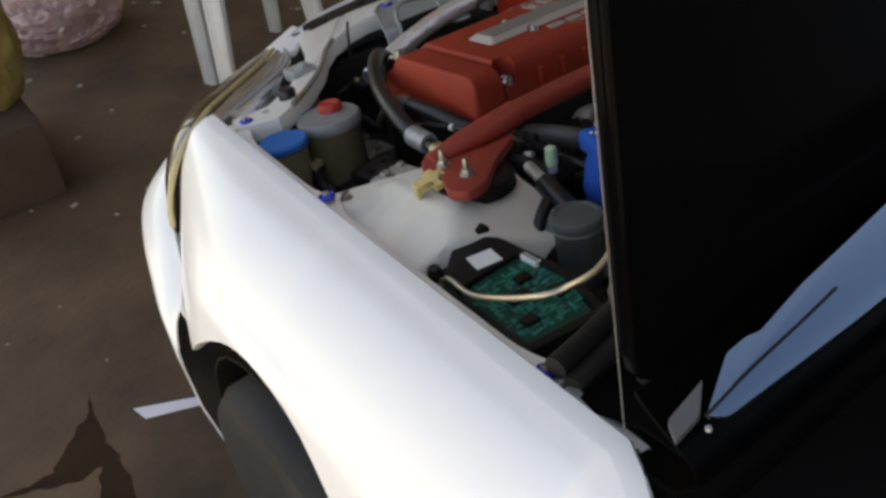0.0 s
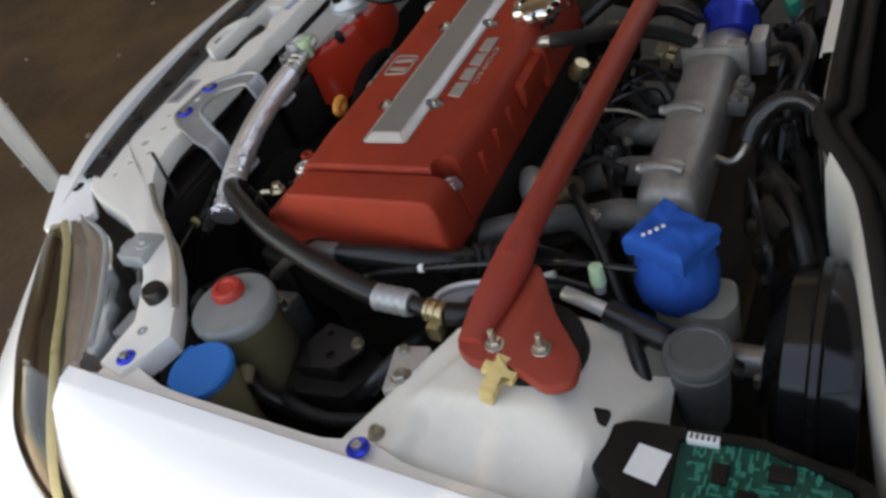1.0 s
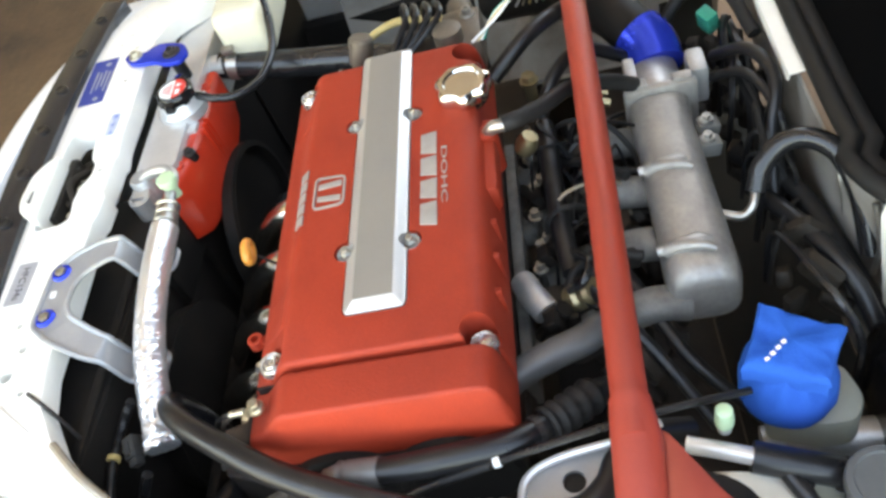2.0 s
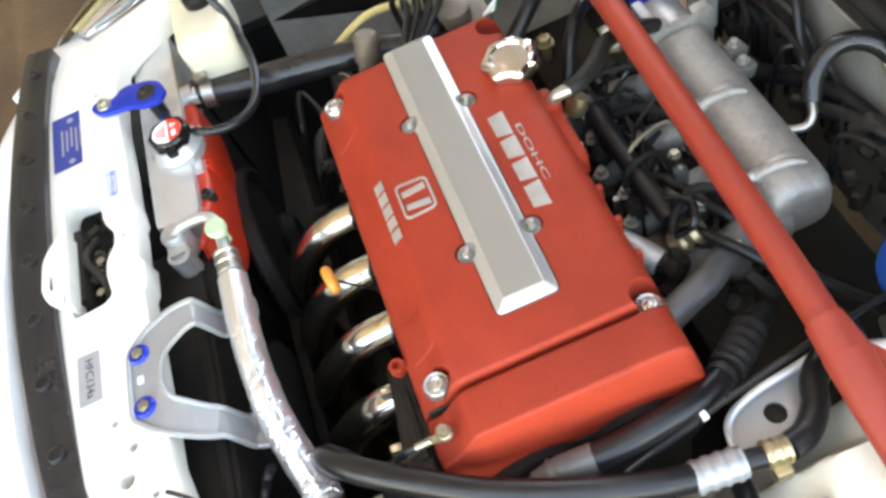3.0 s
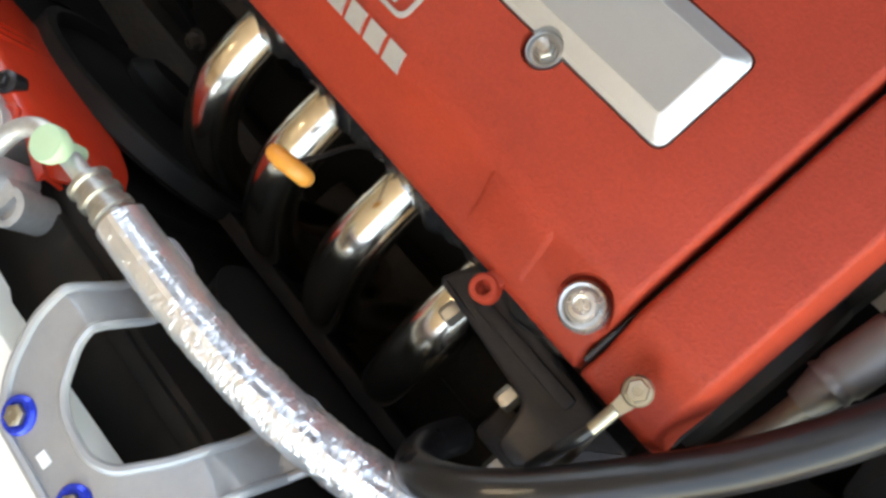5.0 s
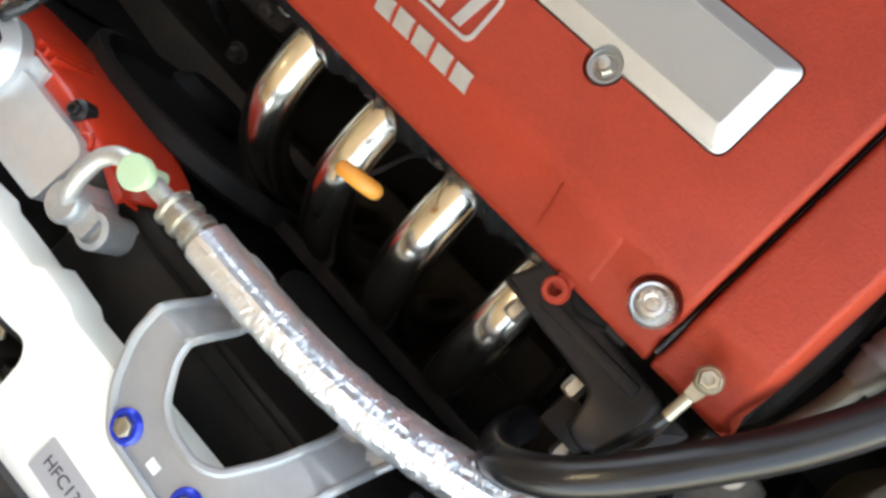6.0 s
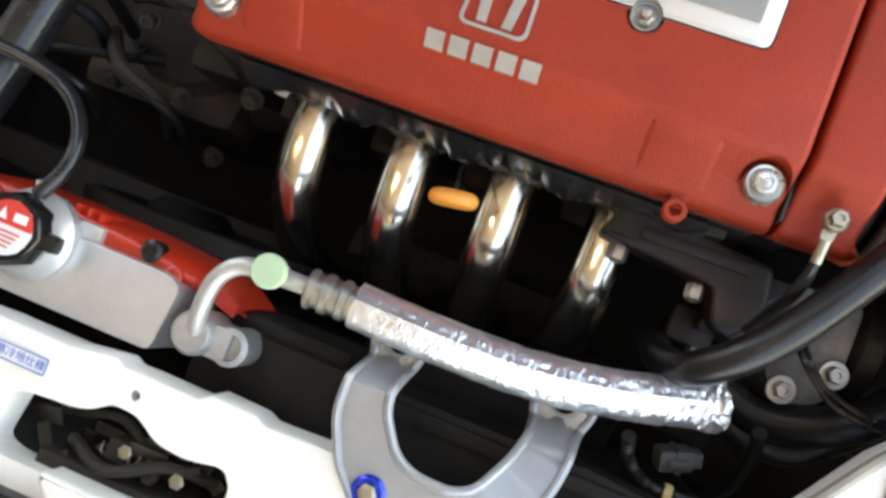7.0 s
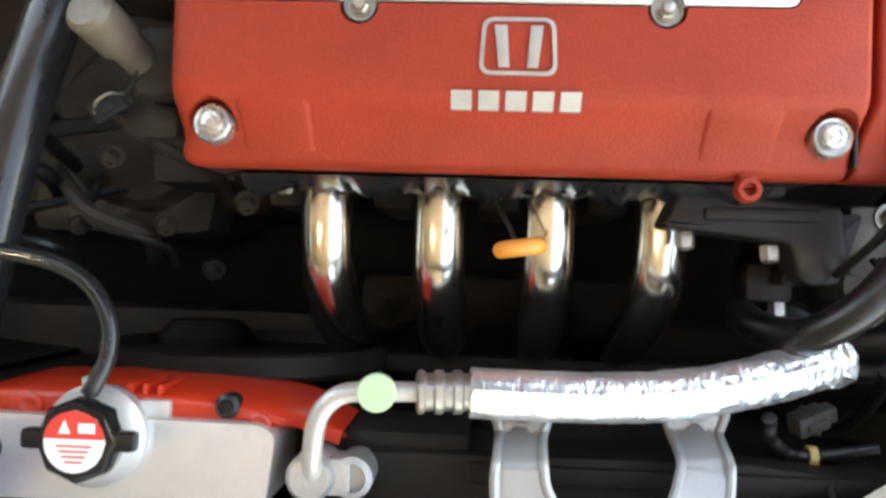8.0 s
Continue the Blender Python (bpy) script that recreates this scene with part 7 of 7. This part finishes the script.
rag = thing("blue_cloth", (0.262, 0.362, 0.64), "bright blue cloth sleeve tied over a fluid cap", "cloth")
part("bulb", cloth_bulb(), blue_cloth, rag)
part("fold", cloth_top(), blue_cloth, rag, "flat folded top of the blue cloth")
for k in range(4):
    part("print_bar", moved(box(-0.0014, 0.0014, -0.0019, 0.0019, 0, 0.0026), pose(0.276 - 0.0045 * k, 0.338 + 0.0055 * k, 0.7385 + 0.0004 * k, 0, 5, 25)), white_label, rag)
booster = thing("brake_booster", (0.27, 0.5, 0.45), "gloss black brake booster drum on the firewall", "brake booster")
part("drum", moved(turned([(0.05, -0.005), (0.085, 0.0), (0.108, 0.018), (0.112, 0.040), (0.118, 0.043), (0.118, 0.050), (0.110, 0.053), (0.106, 0.085)], sides=48), pose(0.275, 0.452, 0.565, -90, 0, 0)), gloss_black, booster)
part("stud", hex_bolt((0.325, 0.455, 0.60), 0.008, 0.01, 0.012, (0, -1, 0)), dull_steel, booster)
part("stud", hex_bolt((0.225, 0.455, 0.53), 0.008, 0.01, 0.012, (0, -1, 0)), dull_steel, booster)
part("label", moved(box(-0.022, 0.022, -0.0005, 0.0005, -0.014, 0.014), pose(0.315, 0.4515, 0.625, 0, 0, 0)), silver_label, booster, "worn silver sticker")

# ---- fuse box ----
fuse = thing("fuse_box", (0.49, 0.44, 0.6), "opened black fuse box with a green circuit board", "fuse box")
part("tray", cut(slab(rounded([(0.464, 0.347), (0.502, 0.340), (0.562, 0.400), (0.572, 0.545), (0.472, 0.556), (0.449, 0.470), (0.453, 0.366)], 0.008), 0.60, 0.690, 0.003), slab(rounded([(0.463, 0.408), (0.552, 0.412), (0.558, 0.535), (0.478, 0.545), (0.457, 0.47)], 0.006), 0.672, 0.75)), black_plastic, fuse, "black plastic tray")
part("board", slab(rounded([(0.463, 0.406), (0.548, 0.414), (0.555, 0.532), (0.480, 0.540), (0.457, 0.47)], 0.004), 0.676, 0.684), pcb_green, fuse, "green circuit board")
random.seed(11)
for k in range(210):
    x, y = random.uniform(0.462, 0.548), random.uniform(0.418, 0.525)
    w, d = random.choice(((0.008, 0.0016), (0.0016, 0.009), (0.005, 0.004), (0.003, 0.003), (0.012, 0.0014)))
    part("trace", box(x - w / 2, x + w / 2, y - d / 2, y + d / 2, 0.684, 0.6848 + 0.0008 * random.random()), pcb_trace, fuse, smooth=False)
for x, y, w, d in ((0.488, 0.445, 0.018, 0.012), (0.512, 0.468, 0.026, 0.016), (0.478, 0.490, 0.014, 0.020), (0.530, 0.505, 0.016, 0.014)):
    part("chip", box(x - w / 2, x + w / 2, y - d / 2, y + d / 2, 0.684, 0.689, 0.001), black_plastic, fuse, "dark relay socket")
part("connector", box(0.456, 0.464, 0.414, 0.440, 0.682, 0.691, 0.001), white_label, fuse, "white edge connector")
for k in range(5):
    part("connector_slot", box(0.4575, 0.4625, 0.4165 + 0.0046 * k, 0.4185 + 0.0046 * k, 0.6905, 0.6915), ink, fuse)
part("sticker", slab([(0.476, 0.378), (0.506, 0.372), (0.512, 0.400), (0.481, 0.406)], 0.690, 0.6908), white_label, fuse, "blank white sticker")
part("latch", box(0.452, 0.470, 0.330, 0.348, 0.66, 0.697, 0.003), black_plastic, fuse)
part("latch", box(0.500, 0.530, 0.352, 0.372, 0.63, 0.68, 0.004), black_plastic, fuse)
solid("harness", hose([(0.350, 0.336, 0.684), (0.380, 0.352, 0.674), (0.404, 0.366, 0.645), (0.415, 0.372, 0.59)], 0.008, 10), rubber, "black wiring harness by the strut tower", "harness")

# ---- wiring behind the nose ----
loom = thing("sensor_loom", (0.23, -0.31, 0.64), "black sleeved loom with a yellow tie and dark plug", "loom")
part("sleeve", hose([(0.190, -0.300, 0.700), (0.198, -0.318, 0.680), (0.218, -0.332, 0.662), (0.245, -0.333, 0.660), (0.285, -0.328, 0.655)], lambda s: 0.0052 + 0.0006 * math.sin(s * 160), 10, 14), rubber, loom, "corrugated black sleeve")
part("tie", hose([(0.232, -0.3335, 0.661), (0.238, -0.3335, 0.661)], 0.0078, 12), yellow_plastic, loom, "yellow tape")
part("plug", moved(join(box(-0.016, 0.010, -0.008, 0.008, -0.008, 0.008, 0.002), box(0.009, 0.018, -0.006, 0.006, -0.006, 0.006, 0.0015), box(-0.010, 0.006, -0.003, 0.003, 0.007, 0.011, 0.001), box(-0.004, 0.000, -0.009, 0.009, -0.009, 0.009, 0.001)), pose(0.232, -0.305, 0.668, 20, 15, 20)), grey_dark, loom, "dark latched plug")
solid("ground_strap", hose([(0.275, -0.265, 0.690), (0.283, -0.285, 0.660), (0.289, -0.32, 0.60), (0.292, -0.34, 0.52)], 0.0055, 8), rubber, "black cable down beside the fan housing", "cable")
solid("hood_cable", hose([(0.200, -0.384, 0.7575), (0.207, -0.374, 0.757), (0.214, -0.364, 0.750), (0.224, -0.352, 0.728), (0.232, -0.345, 0.70)], 0.0022, 8), iron, "thin black bonnet release cable on the panel", "cable")
solid("panel_edge_trim", hose([(0.262, -0.337, 0.752), (0.300, -0.297, 0.749), (0.338, -0.248, 0.743), (0.385, -0.202, 0.737), (0.440, -0.160, 0.731)], 0.0042, 8), lens_plastic, "brownish edge trim on the support panel", "trim")
solid("lower_hose", hose([(0.235, -0.230, 0.56), (0.30, -0.255, 0.58), (0.36, -0.235, 0.60), (0.41, -0.19, 0.58)], 0.017, 14), rubber, "thick black lower hose in shadow", "hose")
solid("inner_hose", hose([(0.275, -0.268, 0.562), (0.302, -0.277, 0.570), (0.334, -0.2735, 0.571), (0.361, -0.2525, 0.575), (0.387, -0.225, 0.580), (0.402, -0.185, 0.575)], 0.0120, 14), rubber, "black hose low behind the headlamp", "hose")

sensor_cable = thing("sensor_cable", (0.32, -0.22, 0.65), "twin black sensor cable with a small tie", "cable")
for shift in (0.0, 0.0052):
    part("strand", hose([(0.290 + shift, -0.185, 0.630), (0.2993 + shift, -0.203, 0.646), (0.3118 + shift, -0.2161, 0.650), (0.3269 + shift * 0.6, -0.2269 + shift, 0.650), (0.3445, -0.2311 + shift, 0.655), (0.3583, -0.2319 + shift, 0.660), (0.380, -0.229 + shift, 0.656), (0.396, -0.215 + shift, 0.630)], 0.0027, 8), shiny_rubber, sensor_cable)
part("tie", moved(box(-0.0015, 0.0015, -0.0065, 0.0065, -0.0040, 0.0040, 0.0006), pose(0.352, -0.2290, 0.6575)), black_plastic, sensor_cable)

# ---- labels on the white panel ----


def panel_label(name, x0, x1, y0, y1, material, label):
    z = SUP + crown((x0 + x1) / 2, (y0 + y1) / 2) + 0.0008
    ob = solid(name, slab(rounded([(x0, y0), (x1, y0), (x1, y1), (x0, y1)], 0.002), z, z + 0.0006), material, label, "label")
    return ob, z + 0.0007


gas, z = panel_label("refrigerant_label", 0.003, 0.067, -0.470, -0.443, silver_label, "silver refrigerant label with dark type on the panel")
lettering("HFC134a", 0.0130, (0.035, -0.4565, z), Matrix(), ink, "type", gas, 0.0002)
blue_tag, z = panel_label("blue_label", -0.406, -0.300, -0.487, -0.4345, blue_sticker, "dark blue sticker with pale small print on the panel")
for k in range(5):
    part("print_bar", box(-0.377 + 0.004 * (k % 2), -0.326 - 0.006 * (k % 3), -0.474 + 0.0068 * k, -0.4715 + 0.0068 * k, z, z + 0.0003), silver_label, blue_tag)
for x in (-0.392, -0.310):
    part("print_dot", turned([(0.0045, z), (0.0045, z + 0.0004)], (x, -0.460, 0), 16), silver_label, blue_tag)
tag, z = panel_label("cold_region_label", -0.254, -0.208, -0.4125, -0.3985, white_label, "white sticker with blue type on the panel")
part("border", cut(slab(rounded([(-0.2530, -0.4117), (-0.2090, -0.4117), (-0.2090, -0.3993), (-0.2530, -0.3993)], 0.002), z, z + 0.0003), slab(rounded([(-0.2520, -0.4108), (-0.2100, -0.4108), (-0.2100, -0.4002), (-0.2520, -0.4002)], 0.0016), z - 0.01, z + 0.01)), blue_ink, tag)
lettering("\u5bd2\u51b7\u5730\u4ed5\u69d8", 0.0082, (-0.231, -0.4058, z), Matrix(), blue_ink, "type", tag, 0.0002)

# ---- the floor in front of the car ----
SETTLE[0] = Matrix()
chair = thing("plastic_chair", (-0.14, -1.75, 0.0), "white moulded plastic chair on the concrete floor", "chair")
FEET = [(0.105, -1.46), (-0.300, -1.49), (0.015, -1.87), (-0.385, -2.12)]
TOPS = [(0.035, -1.53), (-0.275, -1.56), (-0.01, -1.86), (-0.335, -1.98)]
part("seat", slab(rounded([(0.06, -1.50), (-0.30, -1.53), (-0.36, -2.02), (0.02, -1.96)], 0.06), 0.510, 0.530, 0.008), chair_plastic, chair)
part("apron", sweep([Vector((x, y, 0.500)) for x, y in rounded([(0.05, -1.51), (-0.29, -1.54), (-0.35, -2.01), (0.01, -1.95)], 0.06)] + [Vector((0.04, -1.56, 0.500))], 0.020, 8, flat=1.3), chair_plastic, chair)
for (x0, y0), (x1, y1) in zip(FEET, TOPS):
    leg = join(hose([(x1, y1, 0.50), (x0 * 0.55 + x1 * 0.45, y0 * 0.55 + y1 * 0.45, 0.24), (x0, y0, 0.0)], lambda s: 0.040 - 0.010 * s, 12, flat=0.7), hose([(x1 + 0.03, y1 - 0.01, 0.50), (x0 * 0.55 + x1 * 0.45 + 0.022, y0 * 0.55 + y1 * 0.45 - 0.01, 0.22), (x0 + 0.018, y0 - 0.008, 0.002)], 0.011, 8))
    part("leg", leg, chair_plastic, chair)
part("backrest", sheet([[(0.02 - 0.052 * k, -1.98 - 0.10 * j / 5 - 0.008 * k, 0.54 + 0.36 * j / 5) for j in range(6)] for k in range(8)], 0.012), chair_plastic, chair)
solid("cardboard_box", roughened(box(0.66, 1.22, -2.10, -1.50, 0.0, 0.24, 0.012), 0.012, 4), cardboard, "dark damp cardboard box on the floor", "box")


def sack(x, y, z, rx, ry, high, seed, crease=0.03):
    bm = bmesh.new()
    bmesh.ops.create_icosphere(bm, subdivisions=5, radius=1)
    for v in bm.verts:
        n = 1 + 0.16 * noise.noise(v.co * 1.8 + Vector((seed, 0, 0))) + 0.09 * noise.noise(v.co * 5 + Vector((0, seed, 0))) - crease * abs(noise.noise(v.co * 9 + Vector((seed, seed, 0)))) * 2
        v.co = Vector((x + v.co.x * rx * n, y + v.co.y * ry * n, z + (max(v.co.z, -0.75) + 0.75) / 1.75 * high * n))
    return bm


solid("yellow_sack", sack(0.735, -1.82, 0.236, 0.16, 0.22, 0.46, 3), yellow_sack, "crumpled yellow woven sack on the cardboard box", "sack")
bag = thing("plastic_bag", (0.30, -2.78, 0.0), "pale pink translucent bag of rubbish on the floor", "bag")
part("sack", sack(0.30, -2.78, 0.0, 0.28, 0.24, 0.30, 8, 0.07), pink_bag, bag)
part("knot", roughened(turned([(0.050, 0.27), (0.020, 0.31), (0.018, 0.32), (0.045, 0.36), (0.060, 0.385)], (0.30, -2.78, 0), 18), 0.012, 20), pink_bag, bag, "tied neck of the bag")
solid("paper_scrap", slab([(0.825, -0.485), (0.690, -0.415), (0.682, -0.385), (0.815, -0.440)], 0.001, 0.003), paper, "thin scrap of pale paper on the floor", "paper")


def ragged(points, amount):
    """A closed outline with an uneven edge."""
    line = spline([(x, y, 0) for x, y in points + points[:1]], 9)[:-1]
    return [(p.x + amount * noise.noise(p * 31), p.y + amount * noise.noise(p * 31 + Vector((5, 5, 0)))) for p in line]


random.seed(5)
stain = ragged([(0.89, -0.60), (0.90, -0.44), (0.895, -0.37), (0.91, -0.20), (0.97, -0.22), (0.945, -0.35), (0.94, -0.38), (0.97, -0.37), (1.01, -0.39), (1.12, -0.44), (1.03, -0.43), (1.01, -0.44), (0.97, -0.49), (0.94, -0.52), (0.915, -0.53)], 0.014)
solid("floor_stain", slab(stain, 0.0, 0.0012), wet_stain, "dark oily stain on the concrete", "stain", kind="structure")
grit = []
for k in range(160):
    x, y = random.uniform(-1.4, 1.6), random.uniform(-4.0, -0.4)
    s = random.uniform(0.003, 0.012)
    grit.append(moved(box(-s, s, -s * 0.7, s * 0.7, 0, s * 0.5), pose(x, y, 0, 0, 0, random.uniform(0, 180))))
solid("grit", join(*grit), plaster, "loose grit and chips on the floor", "grit", kind="stuff")
